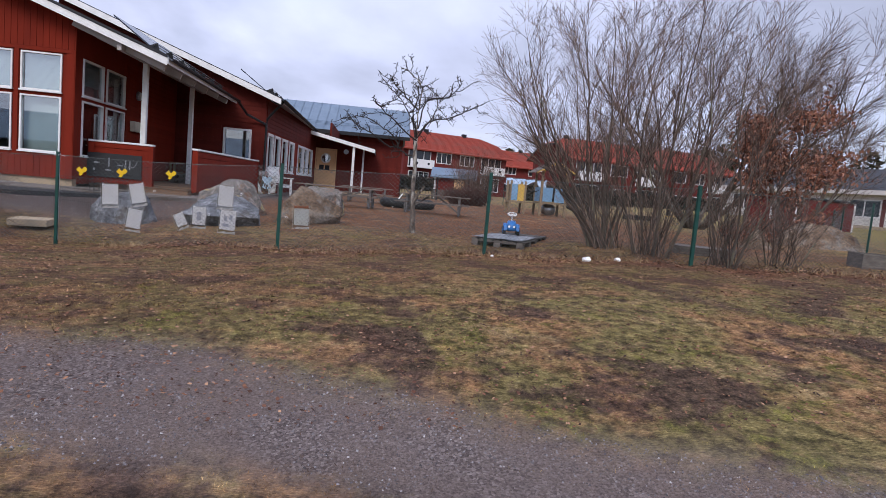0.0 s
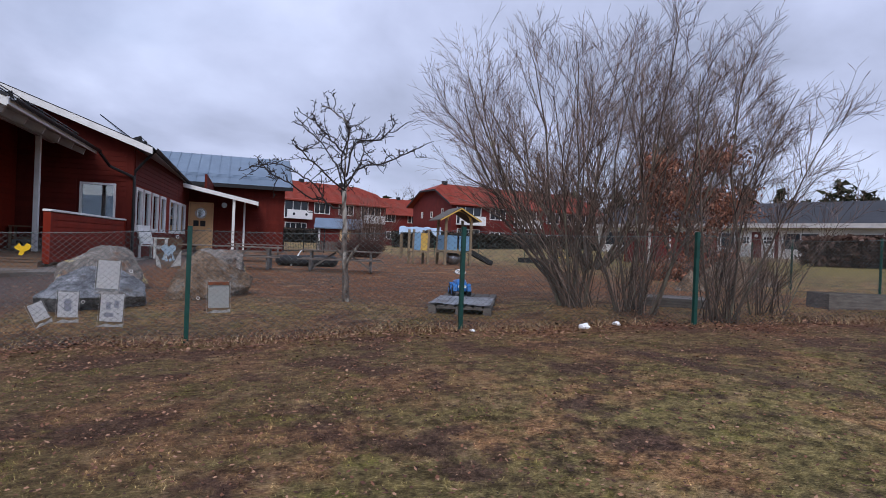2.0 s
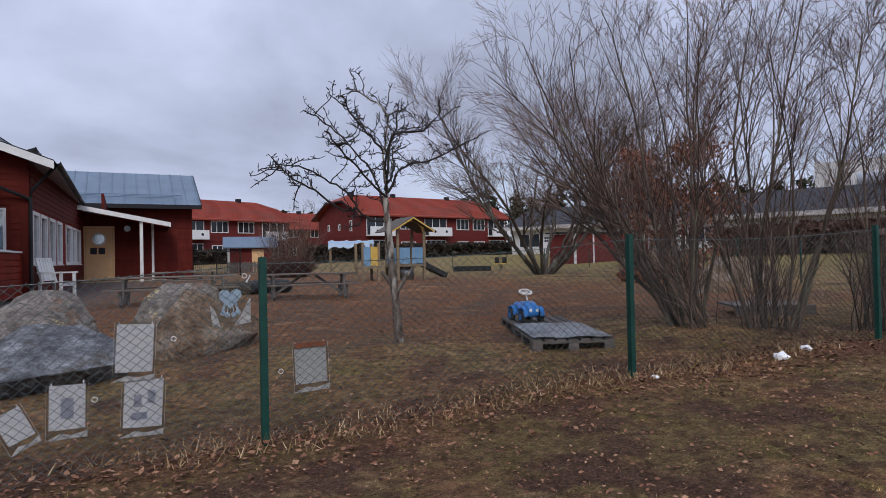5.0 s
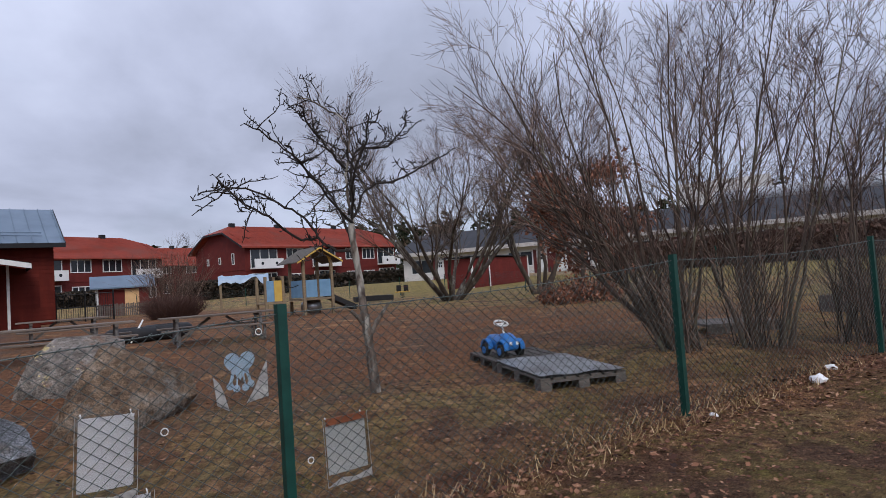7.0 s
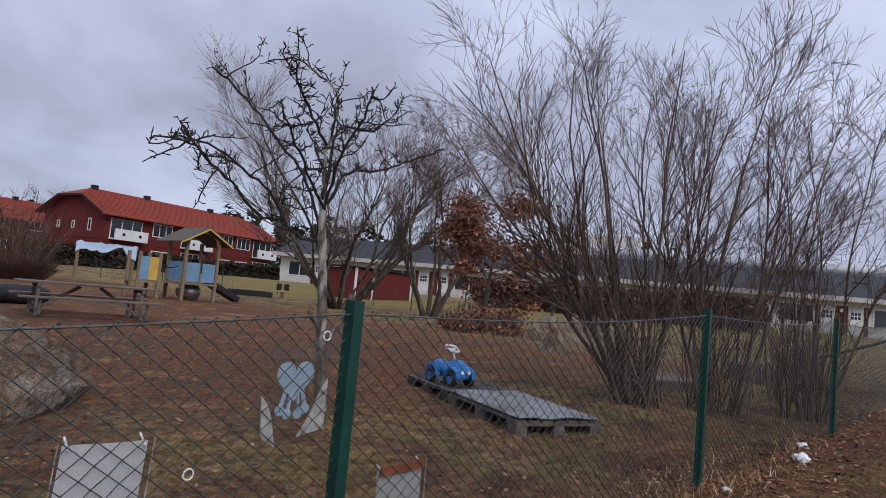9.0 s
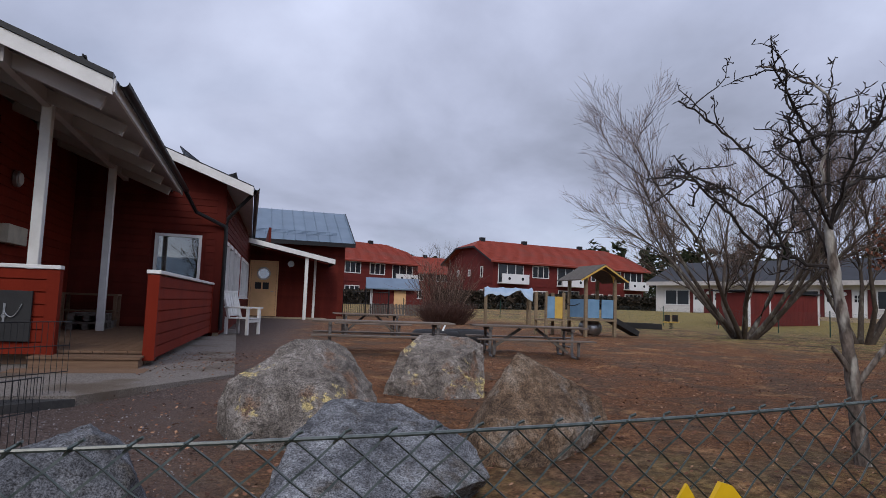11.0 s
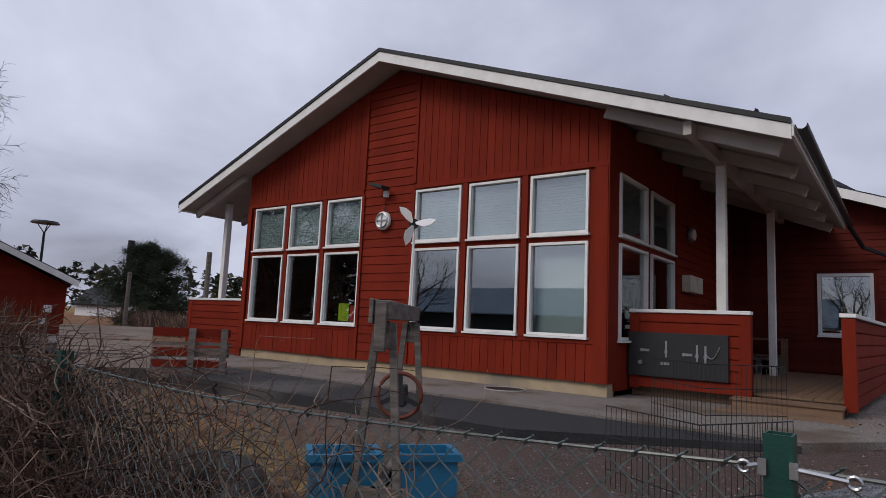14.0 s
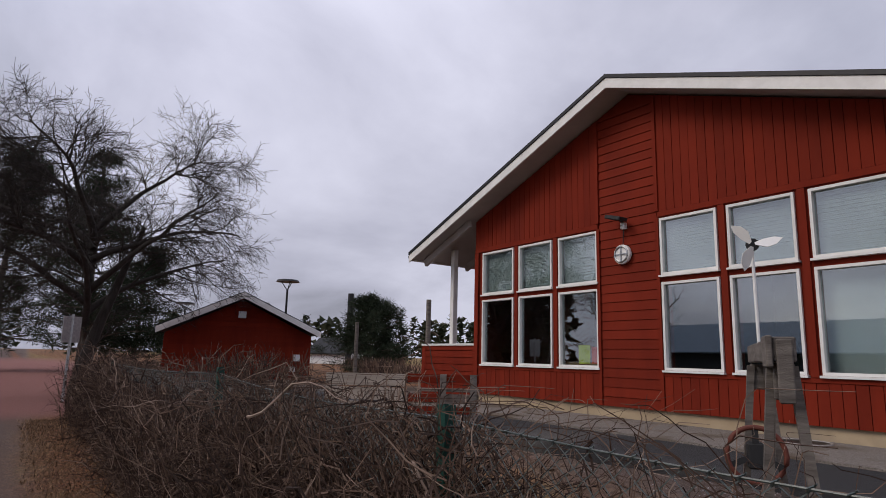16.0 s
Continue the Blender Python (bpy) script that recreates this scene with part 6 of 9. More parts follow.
def oak():
    rng = random.Random(41)
    at = (11.3, 16.8, 0.2)
    stems = [((0, 0, -0.1), (0.05, 0, 1), 3.7, 0.085, 0.012, 10, 0.06, 0.05)]
    top = tree("oak_tree", "small oak holding dry brown leaves", at, stems, [(30, (1.2, 2.3), 1.15, 0.14, 0.02, 6, 0.10), (10, (0.35, 0.9), 0.8, 0.17, 0.0, 4, 0.25)], 41, BARK, TWIG_DARK)
    leaves = Twigs()
    crown = [c for c in top.children if c.name.startswith("crown")][0]
    vs = [v.co.copy() for v in crown.data.vertices]
    for _ in range(6200):
        p = rng.choice(vs) + Vector((rng.gauss(0, 0.15), rng.gauss(0, 0.15), rng.gauss(0, 0.10)))
        d = Vector((rng.gauss(0, 1), rng.gauss(0, 1), rng.gauss(-0.5, 0.8))).normalized()
        n = Vector((rng.gauss(0, 1), rng.gauss(0, 1), rng.gauss(0, 1))).normalized()
        leaves.leaf(p, d, n, rng.uniform(0.09, 0.16), rng.uniform(0.06, 0.10))
    ob = new("leaves", leaves.mesh("leaves", OAK_LEAF))
    ob.parent = top
    tagged(ob, "dry brown oak leaves")
    low = Twigs()
    for _ in range(1500):
        a, q = rng.uniform(0, 6.283), 1.25 * math.sqrt(rng.random())
        p = Vector((-0.5 + q * math.cos(a), -0.4 + q * math.sin(a), max(0.03, rng.gauss(0.38, 0.2) * (1.25 - q / 1.6))))
        d = Vector((rng.gauss(0, 1), rng.gauss(0, 1), rng.gauss(-0.3, 0.8))).normalized()
        n = Vector((rng.gauss(0, 1), rng.gauss(0, 1), rng.gauss(0, 1))).normalized()
        low.leaf(p, d, n, rng.uniform(0.08, 0.14), rng.uniform(0.05, 0.09))
    ob = new("low_leaves", low.mesh("low_leaves", OAK_LEAF))
    ob.parent = top


oak()


def brush(label, at, radius, height, count, seed, mat=None, flare=0.6):
    """A low round mass of twigs from the ground."""
    rng = random.Random(seed)
    top = thing("shrub", label, "shrub", at)
    t = Twigs()
    for _ in range(count):
        a, q = rng.uniform(0, 6.283), radius * math.sqrt(rng.random())
        p = Vector((q * math.cos(a), q * math.sin(a), -0.03))
        way = Vector((math.cos(a) * q / radius * flare + rng.gauss(0, 0.2), math.sin(a) * q / radius * flare + rng.gauss(0, 0.2), 1))
        path = limb_path(rng, p, way, height * rng.uniform(0.6, 1.1), 5, 0.12, 0.02)
        t.tube(path, [0.010 - 0.0012 * i for i in range(6)], 3)
        for _ in range(5):
            s, d = along(path, rng.uniform(0.3, 0.98))
            tw = limb_path(rng, s, d + Vector((rng.gauss(0, 0.5), rng.gauss(0, 0.5), 0.2)), rng.uniform(0.2, 0.45) * height, 3, 0.15, 0.02)
            t.tube(tw, [0.005, 0.004, 0.003, 0.002], 3)
    ob = new("twig_mass", t.mesh("twig_mass", mat or TWIG_BROWN))
    ob.parent = top
    return top


brush("dense reddish brown shrub beyond the play yard", (4.35, 33.0, 0.25), 0.85, 0.95, 620, 51, material("dark reddish twigs", (0.085, 0.040, 0.030), (0.045, 0.022, 0.018), 3.0, bump=0.0), 0.75)
brush("tall feathery leafless shrub before the houses", (5.3, 36.5, 0.25), 0.75, 2.9, 190, 52, None, 0.30)
brush("dry undergrowth with a few brown leaves below the oak", (10.8, 16.4, 0.2), 1.0, 0.75, 150, 56, TWIG_BROWN)

FAR_TREE = [(10, (2.0, 3.6), 0.5, 0.10, 0.05, 5, 0.25), (8, (1.0, 1.9), 0.5, 0.10, 0.04, 4, 0.2), (4, (0.5, 1.0), 0.5, 0.1, 0.04, 3, 0.2)]
for k, (x, y, h) in enumerate(((27.5, 112, 10.5), (33.0, 118, 11), (24.0, 108, 9.0))):
    tree("bare_tree", "bare pale tree far behind the houses", (x, y, 0.9), [((0, 0, -0.2), (0.02, 0, 1), h, 0.22, 0.04, 9, 0.05, 0.02)], FAR_TREE, 60 + k, BARK, TWIG_BROWN, "tree", "far bare trees")

# Trees to the west, by the lane.
LANE_TREE = [(17, (1.0, 2.2), 0.85, 0.16, -0.02, 7, 0.12), (11, (0.5, 1.2), 0.75, 0.18, -0.05, 5, 0.08), (7, (0.22, 0.55), 0.75, 0.18, -0.05, 3, 0.1)]
BARK_DARK = material("dark damp bark", (0.040, 0.033, 0.028), (0.022, 0.018, 0.015), 12.0, rough=0.9, bump=0.5, bump_scale=50, stretch=(1, 1, 0.35))
lane_stems = [((0, 0, -0.2), (0.0, 0.0, 1), 4.6, 0.21, 0.05, 9, 0.06, 0.08)]
for k in range(11):
    a = 6.283 * k / 11 * 4 + 0.2
    lane_stems.append(((0, 0, 1.7 + 0.26 * k), (math.cos(a), math.sin(a), 0.95), 4.3 - 0.12 * k, 0.095, 0.016, 9, 0.11, -0.045))
tree("bare_tree", "spreading bare tree with dark drooping twigs beside the lane", (-22.3, 8.2, -0.05), lane_stems, LANE_TREE, 71, BARK_DARK, TWIG_DARK, least=0.0045)


def pine(label, at, height, seed, low=0.25, wide=0.30, mat=None, clumps=260):
    """A trunk with whorled limbs that carry needle clumps."""
    rng = random.Random(seed)
    top = thing("pine_tree", label, "tree", at)
    wood, green = Twigs(), Twigs()
    trunk = limb_path(rng, Vector((0, 0, -0.2)), Vector((0.02, 0.01, 1)), height, 10, 0.02, 0.05)
    wood.tube(trunk, [height * 0.018 * (1 - 0.085 * i) for i in range(11)], 7)
    for _ in range(clumps // 5):
        s = low + (1 - low) * rng.random()
        p, _d = along(trunk, min(s, 0.985))
        a = rng.uniform(0, 6.283)
        reach = height * wide * (1.05 - s) ** 0.6 * rng.uniform(0.5, 1.05)
        path = limb_path(rng, p, Vector((math.cos(a), math.sin(a), 0.15)), reach, 4, 0.1, 0.03)
        wood.tube(path, [0.045, 0.035, 0.025, 0.018, 0.01], 4)
        for _ in range(6):
            c, _d = along(path, rng.uniform(0.35, 1.0))
            c = c + Vector((rng.gauss(0, 0.25), rng.gauss(0, 0.25), rng.gauss(0.05, 0.15)))
            for _ in range(68):
                d = Vector((rng.gauss(0, 1), rng.gauss(0, 1), rng.gauss(0.25, 0.7))).normalized()
                n = Vector((rng.gauss(0, 1), rng.gauss(0, 1), rng.gauss(0, 1))).normalized()
                green.leaf(c + d * rng.uniform(0, 0.32), d, n, rng.uniform(0.14, 0.32), 0.027)
    for part_name, w, m in (("trunk", wood, BARK), ("crown", green, mat or NEEDLES)):
        ob = new(part_name, w.mesh(part_name, m))
        ob.parent = top
    return top


pine("tall dark pine behind the lane", (-38.0, 9.5, 0.0), 10.5, 81, 0.12, 0.36, clumps=560)
pine("dark pine behind the lane", (-41.0, 6.0, 0.0), 11.0, 82, 0.12, 0.36, clumps=520)
pine("broad dark pine behind the lane", (-40.0, 12.0, 0.0), 6.5, 83, 0.05, 0.45, clumps=360)
pine("rounded dark pine beyond the outbuilding", (-38.7, 24.8, 0.2), 4.3, 84, 0.05, 0.85, clumps=520)

# Far wood: a closed edge of conifers and bare crowns along the horizon.
wood_v, wood_f = [], []
rng = random.Random(91)
# Third stand: out of view, added to darken reflections in the left gable panes.
STANDS = ((420, 8, 112, 125, 170, 1.2, 0.95), (110, -110, -45, 120, 170, 0.2, 0.70), (45, 246, 262, 50, 66, -0.4, 0.62))
for count, a0, a1, d0, d1, g, tall in STANDS:
    for k in range(count):
        a, dist = radians(rng.uniform(a0, a1)), rng.uniform(d0, d1)
        x, y = dist * math.sin(a), dist * math.cos(a)
        h = rng.uniform(10, 15.5) * tall * (0.66 if 0 < a < radians(28) else 1.0)
        for _ in range(74):
            s = rng.random() ** 0.75
            r = h * 0.17 * (1.12 - s) + 0.25
            c = Vector((x + rng.gauss(0, r * 0.62), y + rng.gauss(0, r * 0.62), g + h * (0.02 + 0.98 * s)))
            q = len(wood_v)
            for _ in range(4):
                wood_v.append(tuple(c + Vector((rng.gauss(0, 0.52), rng.gauss(0, 0.52), rng.gauss(0, 0.38)))))
            wood_f += [(q, q + 1, q + 2), (q, q + 2, q + 3)]
tagged(new("far_wood", raw_mesh("far_wood", wood_v, wood_f, FAR_NEEDLES)), "dark conifer wood on the horizon", "wood", kind="stuff")

# Bare trees behind the camera, mirrored in the panes.
for x, y, seed in ((-7.6, -19.0, 95), (-30.0, -9.0, 96), (-44.0, -16.0, 97)):
    stems = [((0, 0, -0.2), (0.05, 0.02, 1), 5.5, 0.20, 0.04, 9, 0.08, 0.03)]
    for k in range(6):
        a = 6.283 * k / 6
        stems.append(((0, 0, 1.6 + 0.3 * k), (math.cos(a), math.sin(a), 1.0), 4.2, 0.09, 0.02, 8, 0.1, 0.02))
    tree("bare_tree", "bare tree across the lawn behind the path", (x, y, -0.4), stems, [(9, (1.2, 2.4), 0.7, 0.14, 0.02, 6, 0.15), (6, (0.5, 1.3), 0.6, 0.15, 0.0, 4, 0.1)], seed, BARK, TWIG_DARK, least=0.008)

# ---- things in the yard ----
def rock_material(name, dark, middle, light, stain, lichen=0.0):
    """Granite: broad tones, crystal speckle, rusty stains, optional lichen, rough relief."""
    m = bpy.data.materials.new(name)
    m.use_nodes = True
    n, l = m.node_tree.nodes, m.node_tree.links
    b = n["Principled BSDF"]
    b.inputs["Roughness"].default_value, b.inputs["Specular IOR Level"].default_value = 0.9, 0.25
    tc = n.new("ShaderNodeTexCoord")

    def tex(scale, detail, rough=0.65):
        t = n.new("ShaderNodeTexNoise")
        t.inputs["Scale"].default_value, t.inputs["Detail"].default_value, t.inputs["Roughness"].default_value = scale, detail, rough
        l.new(tc.outputs["Object"], t.inputs["Vector"])
        return t.outputs["Fac"]

    def ramp(src, *stops):
        r = n.new("ShaderNodeValToRGB")
        e = r.color_ramp.elements
        e[0].position, e[0].color = stops[0][0], (*stops[0][1], 1)
        e[1].position, e[1].color = stops[-1][0], (*stops[-1][1], 1)
        for p, c in stops[1:-1]:
            e.new(p).color = (*c, 1)
        l.new(src, r.inputs[0])
        return r.outputs[0]

    def mix(fac, a, c, mode="MIX"):
        x = n.new("ShaderNodeMix")
        x.data_type, x.blend_type = "RGBA", mode
        for sock, val in (("Factor", fac), ("A", a), ("B", c)):
            if isinstance(val, float):
                x.inputs[sock].default_value = val
            elif isinstance(val, tuple):
                x.inputs[sock].default_value = (*val, 1)
            else:
                l.new(val, x.inputs[sock])
        return x.outputs["Result"]

    c = ramp(tex(3.2, 12, 0.72), (0.38, dark), (0.50, middle), (0.62, light))
    c = mix(ramp(tex(2.1, 9, 0.7), (0.53, (0, 0, 0)), (0.61, (0.8, 0.8, 0.8))), c, stain)
    if lichen:
        c = mix(ramp(tex(2.7, 9, 0.75), (lichen, (0, 0, 0)), (lichen + 0.03, (0.9, 0.9, 0.9))), c, (0.42, 0.34, 0.15))
    c = mix(1.0, c, ramp(tex(105, 3, 0.8), (0.38, (0.34, 0.33, 0.33)), (0.49, (0.95, 0.95, 0.95)), (0.60, (1.75, 1.73, 1.70))), "MULTIPLY")
    c = mix(1.0, c, ramp(tex(22, 8, 0.75), (0.38, (0.62, 0.60, 0.58)), (0.50, (1.05, 1.05, 1.05)), (0.62, (1.30, 1.30, 1.30))), "MULTIPLY")
    l.new(c, b.inputs["Base Color"])
    bump = n.new("ShaderNodeBump")
    bump.inputs["Strength"].default_value, bump.inputs["Distance"].default_value = 1.0, 0.03
    l.new(tex(16.0, 12, 0.72), bump.inputs["Height"])
    l.new(bump.outputs[0], b.inputs["Normal"])
    return m


GRANITE = rock_material("grey granite", (0.085, 0.075, 0.066), (0.165, 0.146, 0.130), (0.265, 0.245, 0.225), (0.165, 0.090, 0.052), 0.575)
GRANITE_BLUE = rock_material("blue grey granite", (0.065, 0.068, 0.076), (0.135, 0.141, 0.155), (0.235, 0.245, 0.26), (0.080, 0.068, 0.056))
GRANITE_BROWN = rock_material("brown stained granite", (0.065, 0.044, 0.031), (0.140, 0.094, 0.060), (0.22, 0.175, 0.135), (0.18, 0.168, 0.152))


def boulder(label, at, foot, crest, turn, seed, mat, grain=1.0):
    """A split block: the hull of a foot outline (x, y) and a few crest corners (x, y, z), its faces finely roughened."""
    rng = random.Random(seed)
    bm = bmesh.new()
    for x, y in foot:
        bm.verts.new((x * 1.03, y * 1.03, rng.uniform(-0.16, -0.02)))
    for p in crest:
        bm.verts.new(p)
    bmesh.ops.convex_hull(bm, input=bm.verts[:])
    bmesh.ops.delete(bm, geom=[v for v in bm.verts if not v.link_faces], context="VERTS")
    bmesh.ops.triangulate(bm, faces=bm.faces[:])
    bmesh.ops.bevel(bm, geom=bm.edges[:], offset=0.010, segments=1, affect="EDGES", clamp_overlap=True)
    bmesh.ops.triangulate(bm, faces=bm.faces[:])
    for _ in range(6):
        longer = [e for e in bm.edges if e.calc_length() > 0.042]
        if not longer:
            break
        bmesh.ops.subdivide_edges(bm, edges=longer, cuts=1, use_grid_fill=True)
        bmesh.ops.triangulate(bm, faces=bm.faces[:])
    bmesh.ops.recalc_face_normals(bm, faces=bm.faces[:])
    bm.normal_update()
    off = Vector((seed * 3.1, seed * 1.7, 0))
    moves = []
    for v in bm.verts:
        p = v.co
        ledge = noise.noise(p * 2.2 + off)
        d = 0.010 * ledge - 0.016 * abs(noise.noise(p * 6.0 + off)) + 0.010 * noise.noise(p * 13 + off) + 0.008 * noise.noise(p * 30 + off) - 0.022 * max(0.0, min(1.0, (ledge - 0.15) * 14))
        moves.append((v, v.normal * d * grain))
    for v, d in moves:
        v.co += d
    ob = new("boulder", mesh_from("boulder", bm, mat))
    ob.matrix_basis = pose(*at, 0, 0, turn)
    return tagged(ob, label, "boulder", "boulders in the yard")


def foot_oval(rx, ry, seed, n=8):
    """An uneven oval foot."""
    rng = random.Random(seed)
    return [(rx * math.cos(6.283 * k / n) * rng.uniform(0.85, 1.05), ry * math.sin(6.283 * k / n) * rng.uniform(0.85, 1.05)) for k in range(n)]


boulder("large pale granite boulder with a yellow lichen patch", (-3.50, 12.25, 0.03),
        ((-0.56, 0.05), (-0.46, -0.52), (0.12, -0.62), (0.58, -0.40), (0.78, 0.25), (0.35, 0.70), (-0.35, 0.60)),
        ((-0.02, 0.20, 0.73), (0.05, 0.12, 0.73), (0.20, 0.26, 0.68), (0.34, 0.32, 0.71), (0.44, 0.26, 0.66), (-0.52, -0.12, 0.42), (-0.40, -0.40, 0.36), (-0.02, -0.38, 0.44), (0.32, -0.32, 0.42), (0.68, -0.05, 0.30), (-0.58, 0.0, 0.25), (0.30, -0.52, 0.10)), 0, 3, GRANITE)
boulder("blue-grey split granite boulder by the fence", (-3.15, 10.60, -0.07),
        ((-0.42, -0.20), (0.30, -0.14), (0.58, 0.20), (0.40, 0.62), (-0.20, 0.72), (-0.62, 0.30)),
        ((-0.24, 0.34, 0.57), (0.22, 0.36, 0.55), (0.36, 0.20, 0.46), (0.58, 0.06, 0.36), (-0.50, 0.02, 0.40), (-0.62, -0.46, 0.20), (-0.30, -0.60, 0.19), (0.28, -0.50, 0.22), (0.62, -0.20, 0.20), (-0.66, -0.30, 0.12)), 0, 14, GRANITE_BLUE)
boulder("brown stained granite boulder with a steep face", (-1.84, 11.40, -0.02),
        ((-0.58, -0.28), (-0.20, -0.52), (0.12, -0.12), (0.48, 0.14), (0.52, 0.60), (-0.10, 0.66), (-0.56, 0.30)),
        ((-0.12, -0.04, 0.78), (-0.02, 0.10, 0.76), (0.14, 0.24, 0.64), (-0.28, -0.12, 0.62), (0.14, -0.42, 0.26), (0.05, -0.34, 0.40), (0.30, -0.06, 0.50), (0.64, 0.02, 0.42), (0.70, 0.12, 0.38), (0.66, -0.12, 0.24), (-0.46, -0.28, 0.34), (-0.34, -0.50, 0.16)), 0, 27, GRANITE_BROWN)
boulder("grey granite boulder behind two others", (-1.90, 13.80, 0.08),
        ((-0.62, -0.20), (-0.10, -0.50), (0.50, -0.40), (0.66, 0.20), (0.20, 0.55), (-0.45, 0.40)),
        ((-0.36, -0.14, 0.55), (-0.14, 0.02, 0.67), (0.10, 0.30, 0.66), (0.48, 0.10, 0.66), (0.60, -0.10, 0.58), (0.25, -0.34, 0.46), (-0.56, -0.25, 0.20), (-0.05, -0.42, 0.30)), 0, 31, GRANITE)
boulder("low dark granite boulder close to the fence", (-4.76, 10.45, -0.11),
        ((-0.52, -0.10), (-0.25, -0.42), (0.35, -0.38), (0.56, 0.10), (0.15, 0.50), (-0.40, 0.35)),
        ((-0.36, -0.14, 0.40), (-0.14, -0.14, 0.45), (0.22, -0.10, 0.57), (0.16, 0.12, 0.58), (0.40, -0.14, 0.40), (-0.46, -0.22, 0.24), (-0.20, -0.34, 0.34), (0.30, 0.25, 0.44)), 0, 45, GRANITE_BLUE)
boulder("small flat granite stone in the grass", (-6.05, 8.72, -0.18), foot_oval(0.26, 0.2, 52), ((-0.05, 0, 0.16), (0.1, 0.05, 0.15)), 10, 52, GRANITE_BLUE, 0.5)
boulder("wide low boulder under the far trees", (10.7, 14.0, 0.16), foot_oval(1.25, 0.85, 61), ((-0.4, 0, 0.78), (0.3, 0.1, 0.72), (0.8, 0, 0.5), (-0.8, -0.1, 0.5)), -32, 61, GRANITE_BROWN)
boulder("low boulder in the willow thicket", (8.2, 12.7, 0.15), foot_oval(0.65, 0.5, 66), ((-0.2, 0, 0.55), (0.25, 0.05, 0.5)), 40, 66, GRANITE_BROWN)


TABLE_STEEL = material("dull grey table steel", (0.20, 0.19, 0.18), (0.13, 0.12, 0.115), 15.0, rough=0.55, metal=0.4, bump=0.1)


def picnic_table(label, at, turn, length, braced=True):
    t = thing("picnic_table", label, "table", at, turn, "picnic tables in the yard")
    n = 5
    for k in range(n):
        y = -0.35 + 0.145 * k
        boxpart("top_plank", (-length / 2, length / 2, y, y + 0.135, 0.69, 0.73), WOOD_LONG, t, bevel=0.006)
    for s in (-1, 1):
        for k in range(2):
            y = s * (0.66 + 0.07 * k * 2) - 0.06
            boxpart("bench_plank", (-length / 2, length / 2, y, y + 0.13, 0.40, 0.44), WOOD_LONG, t, bevel=0.006)
    for x in (-length / 2 + 0.3, length / 2 - 0.3):
        for s in (-1, 1):
            bm = bmesh.new()
            pipe(bm, [(x, s * 0.28, 0.68), (x, s * 0.30, 0.10), (x, s * 0.36, 0.03), (x, s * 0.5, 0.02), (x, s * 0.66, 0.02), (x, s * 0.72, 0.08), (x, s * 0.74, 0.39)], 0.028, 8)
            part("leg", bm, TABLE_STEEL, t, "bent galvanised tube leg")
        boxpart("cross_rail", (x - 0.03, x + 0.03, -0.36, 0.36, 0.62, 0.688), WOOD_GREY, t)
        if braced:
            bm = bmesh.new()
            beam(bm, (x, 0, 0.10), (0.15 if x > 0 else -0.15, 0, 0.66), 0.05, 0.06)
            part("brace", bm, WOOD_GREY, t)
        bm = bmesh.new()
        pipe(bm, [(x, -0.31, 0.25), (x, 0.31, 0.25)], 0.02, 6)
        part("stretcher", bm, TABLE_STEEL, t)
    t.scale = (1.0, 0.82, 0.77)
    return t


picnic_table("long weathered picnic table with tube legs", (-1.62, 17.75, 0.2), -7, 2.45, False)
picnic_table("weathered picnic table on trodden earth", (1.15, 17.75, 0.18), -10, 2.15)
picnic_table("weathered picnic table beside the door path", (-0.9, 22.8, 0.22), -3, 1.9)


def garden_chair():
    c = thing("garden_chair", "white painted wooden garden armchair by the wall", "chair", (-4.02, 22.2, 0.235), 62)
    for x in (-0.27, 0.27):
        boxpart("leg", (x - 0.03, x + 0.03, -0.30, -0.24, 0, 0.60), WHITE, c)
        boxpart("leg", (x - 0.03, x + 0.03, 0.22, 0.28, 0, 0.40), WHITE, c)
        boxpart("armrest", (x - 0.055, x + 0.055, -0.34, 0.30, 0.60, 0.635), WHITE, c)
        bm = bmesh.new()
        beam(bm, (x, 0.20, 0.38), (x, 0.36, 0.98), 0.05, 0.05)
        part("back_post", bm, WHITE, c)
    for k in range(5):
        boxpart("seat_slat", (-0.30, 0.30, -0.30 + 0.11 * k, -0.20 + 0.11 * k, 0.36, 0.385), WHITE, c)
    for k in range(5):
        bm = bmesh.new()
        beam(bm, (-0.2 + 0.1 * k, 0.22, 0.42), (-0.2 + 0.1 * k, 0.35, 0.95), 0.08, 0.02)
        part("back_slat", bm, WHITE, c)
    bm = bmesh.new()
    beam(bm, (-0.31, 0.36, 0.97), (0.31, 0.36, 0.97), 0.07, 0.05)
    part("back_rail", bm, WHITE, c)
    boxpart("front_rail", (-0.27, 0.27, -0.28, -0.25, 0.28, 0.35), WHITE, c)


garden_chair()


